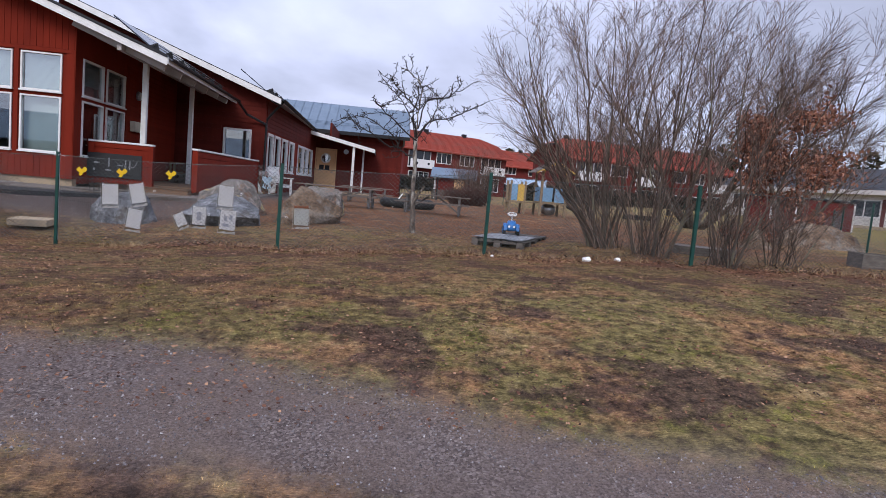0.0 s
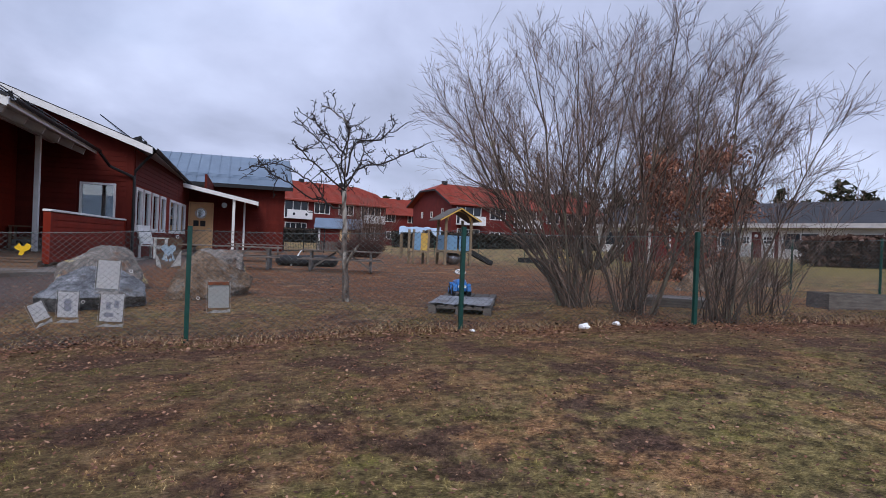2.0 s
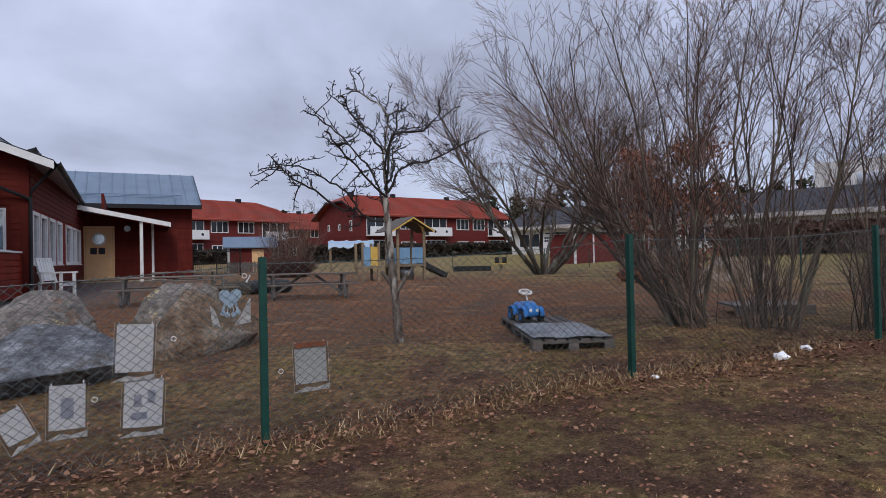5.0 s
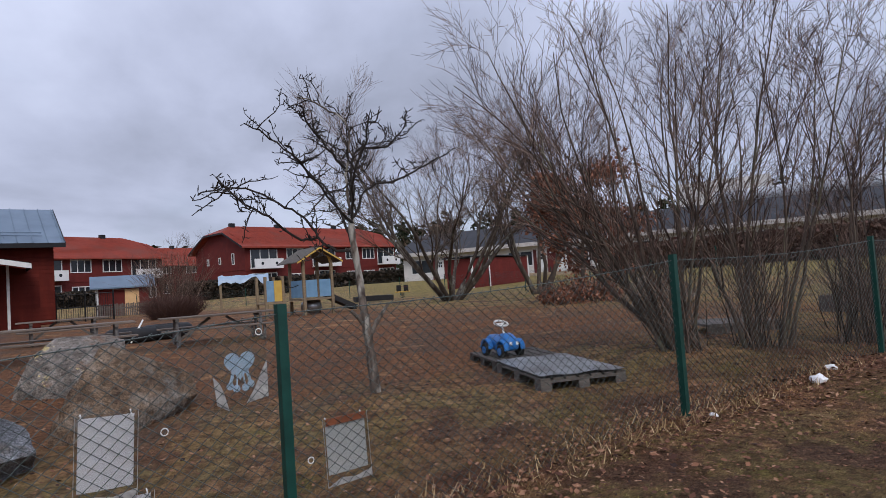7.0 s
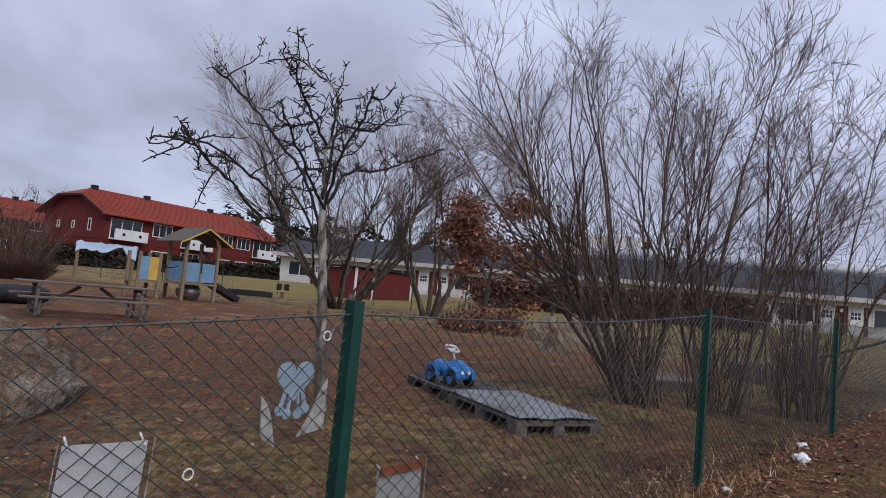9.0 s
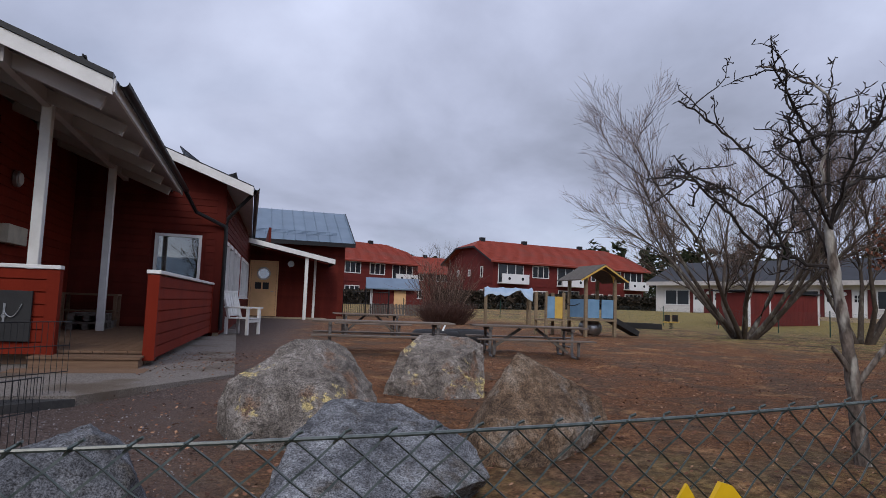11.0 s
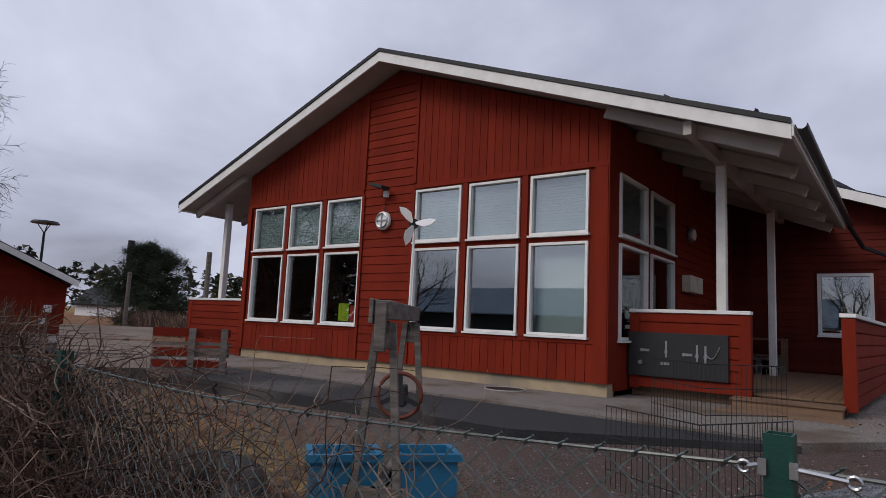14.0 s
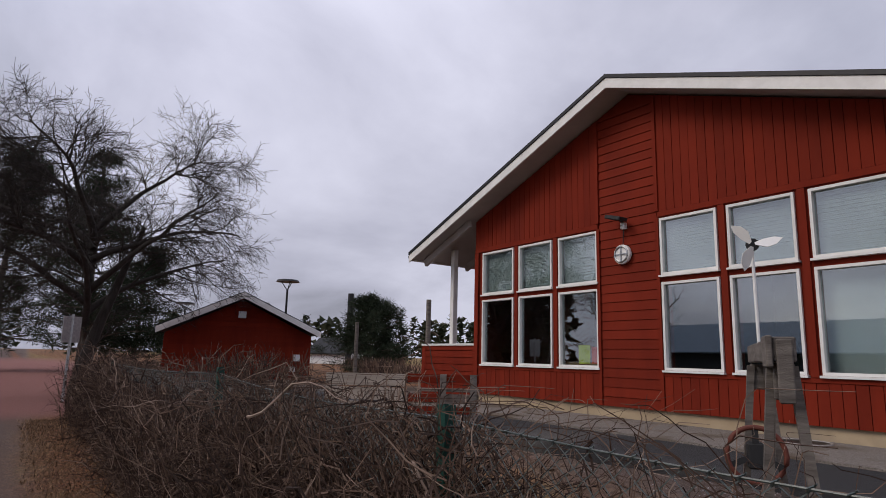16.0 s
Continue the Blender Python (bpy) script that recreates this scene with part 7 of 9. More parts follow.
def pallet(label, at, turn, size=(0.8, 1.2), mat=None, sheet=False):
    p = thing("pallet", label, "pallet", at, turn, "pallets")
    w, l = size
    for x in (0.0, w / 2 - 0.05, w - 0.1):
        for y in (0.0, l / 2 - 0.07, l - 0.145):
            boxpart("block", (x, x + 0.1, y, y + 0.145, 0.022, 0.10), mat or WOOD_GREY, p)
        boxpart("runner", (x, x + 0.1, 0, l, 0.0, 0.02), mat or WOOD_GREY, p)
    for y in (0.0, l / 2 - 0.07, l - 0.145):
        boxpart("cross_board", (0, w, y, y + 0.145, 0.102, 0.122), mat or WOOD_GREY, p)
    n = 7
    for k in range(n):
        x = (w - 0.095) * k / (n - 1)
        boxpart("deck_board", (x, x + 0.095, 0, l, 0.124, 0.144), mat or WOOD_GREY, p)
    return p


SHEET = material("wet grey rubber sheet", (0.52, 0.54, 0.56), (0.36, 0.38, 0.40), 7.0, rough=0.24, bump=0.15, bump_scale=25, spots=(0.34, 0.34, 0.35), spot_scale=2.5, spot_at=0.57)
PT = -25.0
pallet("grey weathered pallet under a worn sheet", (1.0, 9.02, 0.06), PT, (0.82, 1.2))
pallet("dark weathered pallet under a toy car", (1.52, 10.13, 0.07), PT, (0.8, 1.0), material("wet dark timber", (0.075, 0.062, 0.052), (0.045, 0.037, 0.031), 6.0, rough=0.7, bump=0.3, stretch=(1, 1, 5), per_piece=0.15))
sheet_thing = thing("rubber_sheet", "worn wet grey sheet lying on a pallet", "sheet", (1.0, 9.02, 0.06), PT)
bm = bmesh.new()
N = 14
grid = [[bm.verts.new((0.0 + 0.80 * i / N, -0.02 + 1.24 * j / N, 0.168 + 0.007 * math.sin(i * 0.9) * math.cos(j * 0.6) + 0.05 * max(0.0, j / N - 0.85))) for j in range(N + 1)] for i in range(N + 1)]
for i in range(N):
    for j in range(N):
        bm.faces.new((grid[i][j], grid[i + 1][j], grid[i + 1][j + 1], grid[i][j + 1]))
geo = bmesh.ops.solidify(bm, geom=bm.faces[:], thickness=0.008)
part("sheet", bm, SHEET, sheet_thing, smooth=True)


def toy_car():
    c = thing("ride_on_car", "blue plastic ride-on toy car with white steering wheel", "toy car", (1.93, 10.45, 0.205), 170)
    c.scale = (0.88, 0.86, 0.95)
    # body: an elongated shell, high bonnet, dipped seat
    bm = bmesh.new()
    prof = [(-0.27, 0.09), (-0.27, 0.20), (-0.23, 0.255), (-0.15, 0.25), (-0.08, 0.215), (0.02, 0.21), (0.06, 0.27), (0.10, 0.285), (0.20, 0.255), (0.275, 0.20), (0.285, 0.12), (0.26, 0.08), (0.0, 0.075)]
    prism(bm, prof, "x", -0.085, 0.085)
    part("body", bm, BLUE, c, "bright blue moulded body", bevel=0.022, smooth=True)
    for x in (-0.125, 0.125):
        for y in (-0.18, 0.19):
            bm = bmesh.new()
            pts = [(x, y - 0.105, 0.09), (x, y - 0.085, 0.165), (x, y - 0.03, 0.20), (x, y + 0.03, 0.20), (x, y + 0.085, 0.165), (x, y + 0.105, 0.09)]
            for a, b in zip(pts[:-1], pts[1:]):
                beam(bm, a, b, 0.066, 0.024, (0, 0.1, 1))
            part("mudguard", bm, BLUE, c, "rounded blue mudguard", bevel=0.006)
            bm = bmesh.new()
            disc(bm, (x - 0.03 + (0.014 if x > 0 else -0.014), y, 0.080), 0.080, 0.06, 20, "x")
            wheel = part("wheel", bm, RUBBER, c, "black plastic wheel", bevel=0.01)
            bm = bmesh.new()
            disc(bm, (x + (0.0445 if x > 0 else -0.0505), y, 0.080), 0.044, 0.006, 16, "x")
            part("hub", bm, BLUE, wheel, "blue wheel hub")
    bm = bmesh.new()
    pipe(bm, [(0, 0.07, 0.27), (0, 0.02, 0.385)], 0.012, 8)
    part("steering_column", bm, WHITE, c)
    bm = bmesh.new()
    pipe(bm, [(0.088 * math.cos(k * 0.3142), 0.01 + 0.084 * math.sin(k * 0.3142), 0.392 - 0.028 * math.sin(k * 0.3142)) for k in range(20)], 0.0135, 8, closed=True)
    part("steering_wheel", bm, WHITE, c, "white steering wheel", smooth=True)
    bm = bmesh.new()
    beam(bm, (-0.07, 0.01, 0.392), (0.07, 0.01, 0.392), 0.022, 0.012)
    beam(bm, (0, 0.01, 0.392), (0, 0.085, 0.366), 0.022, 0.012)
    part("spoke", bm, WHITE, c)
    for x in (-0.05, 0.05):
        bm = bmesh.new()
        disc(bm, (x, 0.278, 0.165), 0.022, 0.008, 12, "y")
        part("headlight", bm, WHITE, c)
    boxpart("tail_sticker", (-0.035, 0.035, -0.276, -0.272, 0.12, 0.15), DARK_RED, c)


toy_car()


def play_tower():
    t = thing("play_tower", "timber play tower with blue panels and pitched roof", "play tower", (6.11, 24.12, 0.24), 0)
    t.scale = (0.90, 0.90, 0.90)
    for x in (0.0, 1.15):
        for y in (0.0, 1.15):
            boxpart("post", (x - 0.05, x + 0.05, y - 0.05, y + 0.05, -0.1, 2.02), PLAY_WOOD, t, "light timber post")
    boxpart("platform", (-0.06, 1.21, -0.06, 1.21, 0.55, 0.62), PLAY_WOOD, t)
    for d in ((0.07, 0.52, -0.03, 0.0, 0.66, 1.30), (0.62, 1.08, -0.03, 0.0, 0.66, 1.30)):
        boxpart("panel", d, BLUE_PANEL, t, "pale blue panel")
    boxpart("panel", (-0.03, 0.0, 0.08, 1.05, 0.66, 1.30), BLUE_PANEL, t, "pale blue panel")
    roof_mat = material("grey shingle play roof", (0.12, 0.105, 0.09), (0.08, 0.07, 0.06), 9.0, rough=0.85, bump=0.3)
    for s in (-1, 1):
        bm = bmesh.new()
        prism(bm, [(0.575, 2.48), (0.575 + s * 0.95, 1.93), (0.575 + s * 0.95, 1.97), (0.575, 2.53)], "y", -0.3, 1.45)
        part("roof_slope", bm, roof_mat, t)
        bm = bmesh.new()
        beam(bm, (0.575, -0.31, 2.47), (0.575 + s * 0.93, -0.31, 1.93), 0.02, 0.05)
        part("roof_trim", bm, YELLOW_PANEL, t, "yellow roof edge board")
    bm = bmesh.new()
    pts = [(0.575 + 0.5 * math.cos(a), 1.92 + 0.42 * math.sin(a)) for a in [math.pi * k / 10 for k in range(11)]]
    prism(bm, [(0.0, 1.92), (0.0, 2.1), (0.575, 2.42), (1.15, 2.1), (1.15, 1.92), *pts[0:1], *pts[1:]], "y", -0.02, 0.0)
    part("gable_board", bm, YELLOW_PANEL, t, "yellow arched gable board")
    # low second tower with ladder and bridge
    for x in (-1.33, -0.67):
        for y in (0.35, 1.15):
            boxpart("post", (x - 0.045, x + 0.045, y - 0.045, y + 0.045, -0.1, 1.5), PLAY_WOOD, t)
    boxpart("platform", (-1.38, -0.62, 0.3, 1.2, 0.50, 0.56), PLAY_WOOD, t)
    boxpart("panel", (-1.31, -1.03, 0.30, 0.33, 0.6, 1.35), BLUE_PANEL, t, "pale blue panel")
    boxpart("panel", (-1.01, -0.69, 0.33, 0.36, 0.6, 1.35), YELLOW_PANEL, t, "yellow panel")
    for k in range(5):
        boxpart("bridge_slat", (-0.60 + 0.11 * k, -0.51 + 0.11 * k, 0.4, 1.1, 0.54, 0.57), PLAY_WOOD, t)
    for y in (0.38, 1.12):
        bm = bmesh.new()
        pipe(bm, [(-0.67 + 0.066 * k, y, 1.15 - 0.09 * math.sin(math.pi * k / 10)) for k in range(11)], 0.015, 5)
        part("rope", bm, RUBBER, t)
    bm = bmesh.new()
    beam(bm, (1.2, 0.55, 0.60), (2.35, 0.55, 0.06), 0.5, 0.04)
    beam(bm, (1.2, 0.30, 0.68), (2.35, 0.30, 0.14), 0.03, 0.18)
    beam(bm, (1.2, 0.80, 0.68), (2.35, 0.80, 0.14), 0.03, 0.18)
    part("slide", bm, BLACK, t, "dark climbing ramp")
    bm = bmesh.new()
    pipe(bm, [(0.55, 0.25, 0.3), (0.55, 1.0, 0.3)], 0.26, 16)
    part("crawl_tube", bm, GALV, t, "grey crawl tube", smooth=True)


play_tower()


def tarp_frame():
    t = thing("swing_frame", "timber frame hung with a pale blue tarpaulin", "play frame", (6.9, 34.6, 0.25), -18)
    for x in (0.0, 2.1):
        for y in (0.0, 1.0):
            boxpart("post", (x - 0.05, x + 0.05, y - 0.05, y + 0.05, -0.1, 1.65), PLAY_WOOD, t)
    for y in (0.0, 1.0):
        boxpart("beam", (-0.1, 2.2, y - 0.04, y + 0.04, 1.6, 1.7), PLAY_WOOD, t)
    bm = bmesh.new()
    rows = []
    for i in range(13):
        x = -0.1 + 2.3 * i / 12
        sag = 0.10 * math.sin(i * 1.7)
        rows.append([bm.verts.new((x, -0.12, 1.28 + 0.16 * math.sin(i * 0.9) + (0.2 if 3 < i < 10 else 0))), bm.verts.new((x, -0.06, 1.72)), bm.verts.new((x, 0.5, 1.70 + sag)), bm.verts.new((x, 1.05, 1.72))])
    for a, b in zip(rows[:-1], rows[1:]):
        for k in range(3):
            bm.faces.new((a[k], b[k], b[k + 1], a[k + 1]))
    part("tarpaulin", bm, material("pale blue tarpaulin", (0.36, 0.47, 0.60), (0.26, 0.36, 0.50), 2.0, rough=0.4, bump=0.2, bump_scale=6), t, "crumpled pale blue tarpaulin", smooth=True)


tarp_frame()
boxes = thing("tyre_stack", "large black tyres half covered by dark plastic", "tyre", (0.15, 20.4, 0.2), 5)
bm = bmesh.new()
pipe(bm, ring_points((0, 0, 0.16), 0.42, 24), 0.16, 10, closed=True)
part("tyre", bm, RUBBER, boxes, "large black tyre", smooth=True)
bm = bmesh.new()
pipe(bm, ring_points((0.75, 0.05, 0.17), 0.40, 24), 0.17, 10, closed=True)
part("tyre", bm, RUBBER, boxes, "large black tyre", smooth=True)
bm = bmesh.new()
for a, b in (((-0.2, -0.5, 0.02), (0.15, -0.2, 0.48)), ((0.0, -0.45, 0.3), (0.5, -0.35, 0.1))):
    pipe(bm, [a, b], 0.02, 6)
part("pole", bm, WHITE, boxes, "thin white tubes")


def spring_toy():
    t = thing("spring_rocker", "yellow and dark spring rocker", "play rocker", (16.6, 33.6, 0.25), 20)
    bm = bmesh.new()
    pipe(bm, [(0.10 * math.cos(k * 0.7), 0.10 * math.sin(k * 0.7), 0.01 * k) for k in range(32)], 0.014, 5)
    part("spring", bm, METAL_DARK, t)
    boxpart("seat", (-0.55, 0.55, -0.12, 0.12, 0.32, 0.38), YELLOW_PANEL, t, "yellow seat board", 0.01)
    for x in (-0.35, 0.35):
        boxpart("backrest", (x - 0.03, x + 0.03, -0.14, 0.14, 0.38, 0.72), BLACK, t)
        bm = bmesh.new()
        pipe(bm, [(x * 0.5, -0.16, 0.62), (x * 0.5, 0.16, 0.62)], 0.015, 6)
        part("handle", bm, DARK_RED, t)


spring_toy()
sandpit = thing("sandbox", "dark timber sandbox edging on bare ground", "sandbox", (13.6, 33.6, 0.24), -25)
for d in ((0, 2.0, 0, 0.14, 0, 0.26), (0, 2.0, 1.5, 1.64, 0, 0.26), (0, 0.14, 0.14, 1.5, 0, 0.26), (1.86, 2.0, 0.14, 1.5, 0, 0.26)):
    boxpart("edging", d, BLACK, sandpit)
slab = thing("wooden_slab", "flat weathered board box among the willow stems", "box", (4.45, 9.35, 0.13), -35)
for k in range(5):
    boxpart("plank", (0, 0.95, 0.15 * k, 0.15 * k + 0.143, 0.17, 0.20), WOOD_GREY, slab)
boxpart("side", (0, 0.95, -0.02, 0.0, 0.0, 0.2), WOOD_GREY, slab)
boxpart("side", (0.95, 0.97, -0.02, 0.75, 0.0, 0.2), WOOD_GREY, slab)
crate = thing("planter_box", "low weathered planter box outside the fence corner", "planter", (7.35, 8.6, 0.2), -20)
for d in ((0, 1.3, 0, 0.04, 0, 0.28), (0, 1.3, 0.6, 0.64, 0, 0.28), (0, 0.04, 0.04, 0.6, 0, 0.28), (1.26, 1.3, 0.04, 0.6, 0, 0.28)):
    boxpart("board", d, WOOD_GREY, crate)
boxpart("soil", (0.04, 1.26, 0.04, 0.6, 0.0, 0.2), DARK_INSIDE, crate)

# Picnic seats beyond the fence corner.
picnic_table("brown picnic table before the white terrace", (24.0, 3.2, 0.6), 70, 2.2)
picnic_table("brown picnic table before the white terrace", (28.5, 1.2, 0.65), 75, 2.2)

# ---- on and near the porch ----
panel = thing("play_board", "black activity board with metal latches on the parapet", "play board", (-6.85, 15.17, 0.79))
boxpart("board", (-0.62, 0.62, -0.03, 0.0, -0.285, 0.285), BLACK, panel, bevel=0.004)
for x, z, kind in ((-0.45, -0.11, "k"), (-0.40, 0.05, "b"), (-0.12, 0.06, "v"), (-0.14, -0.11, "b"), (0.14, 0.02, "b"), (0.26, 0.03, "v"), (0.36, 0.02, "v")):
    bm = bmesh.new()
    if kind == "v":
        box(bm, x - 0.012, x + 0.012, -0.042, -0.031, z - 0.09, z + 0.12)
        pipe(bm, ring_points((x, -0.045, z - 0.02), 0.022, 10, "y"), 0.005, 5, closed=True)
    elif kind == "k":
        disc(bm, (x, -0.062, z), 0.028, 0.03, 12, "y")
    else:
        box(bm, x - 0.06, x + 0.06, -0.041, -0.031, z - 0.016, z + 0.016)
        box(bm, x - 0.045, x - 0.02, -0.055, -0.042, z - 0.02, z + 0.02)
    part("latch", bm, GALV, panel, "bright steel latch")
bm = bmesh.new()
pipe(bm, [(0.36 + 0.012 * k, -0.045, 0.05 - 0.10 * math.sin(math.pi * k / 14) + 0.006 * k) for k in range(15)], 0.006, 5)
part("chain", bm, GALV, panel, "hanging steel chain")
for u, z in ((18.06, 2.79),):
    lamp = thing("wall_lamp", "round grey porch wall lamp", "lamp", (SIDE_X + 0.03, u, z))
    bm = bmesh.new()
    disc(bm, (0, 0, 0), 0.13, 0.07, 20, "x")
    part("body", bm, GALV, lamp, bevel=0.01)
    bm = bmesh.new()
    disc(bm, (0.07, 0, 0), 0.10, 0.03, 20, "x")
    part("shade", bm, WHITE, lamp, "pale frosted glass", bevel=0.012)
letter = thing("wall_cabinet", "small cream wall cabinet in the porch", "cabinet", (SIDE_X + 0.03, 18.0, 1.90))
boxpart("body", (0.0, 0.14, -0.40, 0.40, -0.13, 0.15), material("cream paint", (0.62, 0.57, 0.45), None, 4.0, rough=0.5, bump=0.04), letter, bevel=0.006)
door_lamp = thing("wall_lamp", "round grey wall lamp beside the yellow door", "lamp", (-2.35, RY1 - 0.03, 2.52))
bm = bmesh.new()
disc(bm, (0, -0.08, 0), 0.13, 0.08, 20, "y")
part("body", bm, GALV, door_lamp, bevel=0.01)
gable_lamp = thing("wall_lamp", "round white bulkhead lamp on the gable", "lamp", (-11.42, GY - 0.03, 2.72))
bm = bmesh.new()
disc(bm, (0, -0.07, 0), 0.155, 0.07, 24, "y")
part("body", bm, WHITE, gable_lamp, bevel=0.012)
bm = bmesh.new()
pipe(bm, ring_points((0, -0.075, 0), 0.12, 24, "y"), 0.014, 6, closed=True)
beam(bm, (-0.12, -0.085, 0), (0.12, -0.085, 0), 0.014, 0.014)
beam(bm, (0, -0.085, -0.12), (0, -0.085, 0.12), 0.014, 0.014)
part("guard", bm, GALV, gable_lamp, "grey lamp guard")
bm = bmesh.new()
pipe(bm, [(0, -0.02, 0.15), (0.02, -0.015, 0.45)], 0.008, 5)
part("cable", bm, BLACK, gable_lamp)
flood = thing("floodlight", "black floodlight on a white bracket", "lamp", (-11.40, GY - 0.03, 3.22))
boxpart("bracket", (-0.03, 0.05, -0.06, 0.0, -0.10, 0.0), WHITE, flood)
bm = bmesh.new()
pipe(bm, [(0, -0.03, 0), (-0.04, -0.12, 0.08)], 0.02, 6)
part("arm", bm, BLACK, flood)
bm = bmesh.new()
beam(bm, (-0.17, -0.17, 0.10), (0.12, -0.17, 0.02), 0.20, 0.06)
part("lamp_head", bm, BLACK, flood, "tilted black lamp head", bevel=0.01)
boxpart("child_drawing", (-12.45, -12.20, GY + 0.03, GY + 0.034, 1.03, 1.33), material("lime green card", (0.42, 0.55, 0.02), None, 4.0, bump=0.0), tagged(new("window_card"), "green and red cards standing in the window", "card"))
card = [o for o in bpy.data.objects if o.name == "window_card"][0]
boxpart("red_card", (-12.17, -12.0, GY + 0.03, GY + 0.034, 1.03, 1.30), material("red card", (0.5, 0.05, 0.03), None, 4.0, bump=0.0), card)
for k, (x, y, z) in enumerate(((-7.0, 19.7, DECK), (-7.0, 19.75, DECK + 0.15), (-7.0, 20.6, DECK))):
    p = pallet("small stacked pallet seat on the porch", (x, y, z), 3 * k, (0.6, 0.8))
bench = thing("bench", "dark wooden shelf bench against the porch wall", "bench", (-6.9, 21.0, DECK), 0)
boxpart("top", (-0.5, 0.5, -0.25, 0.2, 0.62, 0.66), WOOD_DECK, bench)
boxpart("shelf", (-0.46, 0.46, -0.22, 0.2, 0.30, 0.33), WOOD_DECK, bench)
for x in (-0.46, 0.46):
    for y in (-0.22, 0.17):
        boxpart("leg", (x - 0.03, x + 0.03, y - 0.03, y + 0.03, 0, 0.62), WOOD_DECK, bench)

PAVING_PALE = material("pale worn concrete", (0.34, 0.32, 0.30), (0.24, 0.22, 0.21), 20.0, rough=0.9, bump=0.3)
cover = thing("manhole_cover", "worn pale round cover set in the paving", "cover", (-8.76, 14.14, 0.2355))
bm = bmesh.new()
pipe(bm, ring_points((0, 0, 0.004), 0.27, 28), 0.012, 6, closed=True)
part("rim", bm, PAVING_PALE, cover, "pale concrete rim")
bm = bmesh.new()
disc(bm, (0, 0, 0.001), 0.255, 0.006, 28)
part("lid", bm, METAL_DARK, cover, "dark cast lid")

# ---- west yard ----
stand = thing("wind_wheel_stand", "weathered timber trestle carrying a small white wind wheel", "wind wheel", (-6.76, 9.645, -0.18), 32.8)
for sy in (-0.60, 0.46):
    for sx in (-1, 1):
        bm = bmesh.new()
        beam(bm, (sx * 0.15, sy * 1.06, -0.1), (sx * 0.035, sy * 0.94, 1.24), 0.034, 0.044)
        part("leg", bm, WOOD_GREY, stand, "grey timber leg")
    boxpart("block", (-0.035, 0.035, sy - 0.035, sy + 0.035, 1.12, 1.25), WOOD_GREY, stand, "grey timber block", 0.004)
    boxpart("cross_tie", (-0.15, 0.15, sy - 0.015, sy + 0.015, 0.42, 0.50), WOOD_GREY, stand)
boxpart("long_tie", (-0.02, 0.02, -0.62, 0.48, 0.44, 0.50), WOOD_GREY, stand)
bm = bmesh.new()
box(bm, -0.038, 0.038, -0.68, 0.56, 1.255, 1.345)
part("beam", bm, WOOD_GREY, stand, "grey timber cross beam", 0.006)
boxpart("end_plate", (-0.028, 0.024, -0.703, -0.681, 1.11, 1.335), WOOD_GREY, stand, "split grey end plate", 0.004)
boxpart("side_plate", (-0.060, -0.039, -0.69, -0.52, 1.235, 1.35), WOOD_GREY, stand, "grey side plate", 0.004)
bm = bmesh.new()
pipe(bm, [(0, 0.30, 1.30), (0.0, 0.35, 1.85)], 0.008, 8)
part("mast", bm, WHITE, stand, "thin white mast")
bm = bmesh.new()
pipe(bm, [(0.0, 0.31, 1.86), (0.0, 0.41, 1.87)], [0.034, 0.020], 10)
part("hub", bm, BLACK, stand, "black wind wheel hub")
for k in range(3):
    a = radians(15 + 120 * k)
    bm = bmesh.new()
    u, w = Vector((math.cos(a), 0.1, math.sin(a))), Vector((-math.sin(a), 0.5, math.cos(a))).normalized()
    c = Vector((0.0, 0.302, 1.86))
    outline = [(0.012, -0.008), (0.06, -0.040), (0.105, -0.036), (0.145, -0.008), (0.11, 0.012), (0.055, 0.016), (0.012, 0.008)]
    nrm = u.cross(w).normalized() * 0.002
    lo, hi = ([bm.verts.new(c + u * p + w * q + nrm * s) for p, q in outline] for s in (-1, 1))
    bm.faces.new(lo[::-1]), bm.faces.new(hi)
    for i in range(len(lo)):
        j = (i + 1) % len(lo)
        bm.faces.new((lo[i], lo[j], hi[j], hi[i]))
    part("blade", bm, WHITE, stand, "white curved blade")
bm = bmesh.new()
pipe(bm, ring_points((-0.04, 0.36, 0.80), 0.135, 24, "y"), 0.013, 8, closed=True)
part("hand_wheel", bm, material("rusty red wheel", (0.13, 0.035, 0.022), None, 8.0, rough=0.7, bump=0.2), stand, "rusty red hand wheel", smooth=True)
for a in (90, 205, 335):
    bm = bmesh.new()
    u = Vector((math.cos(radians(a)), 0, math.sin(radians(a))))
    c = Vector((-0.04, 0.36, 0.80))
    beam(bm, c + u * 0.03, c + u * 0.127, 0.03, 0.010, (0, 1, 0))
    part("spoke", bm, BLACK, stand, "black wheel spoke")
boxpart("gear_box", (-0.08, 0.00, 0.352, 0.46, 0.73, 0.86), BLACK, stand, "black gear housing", 0.01)


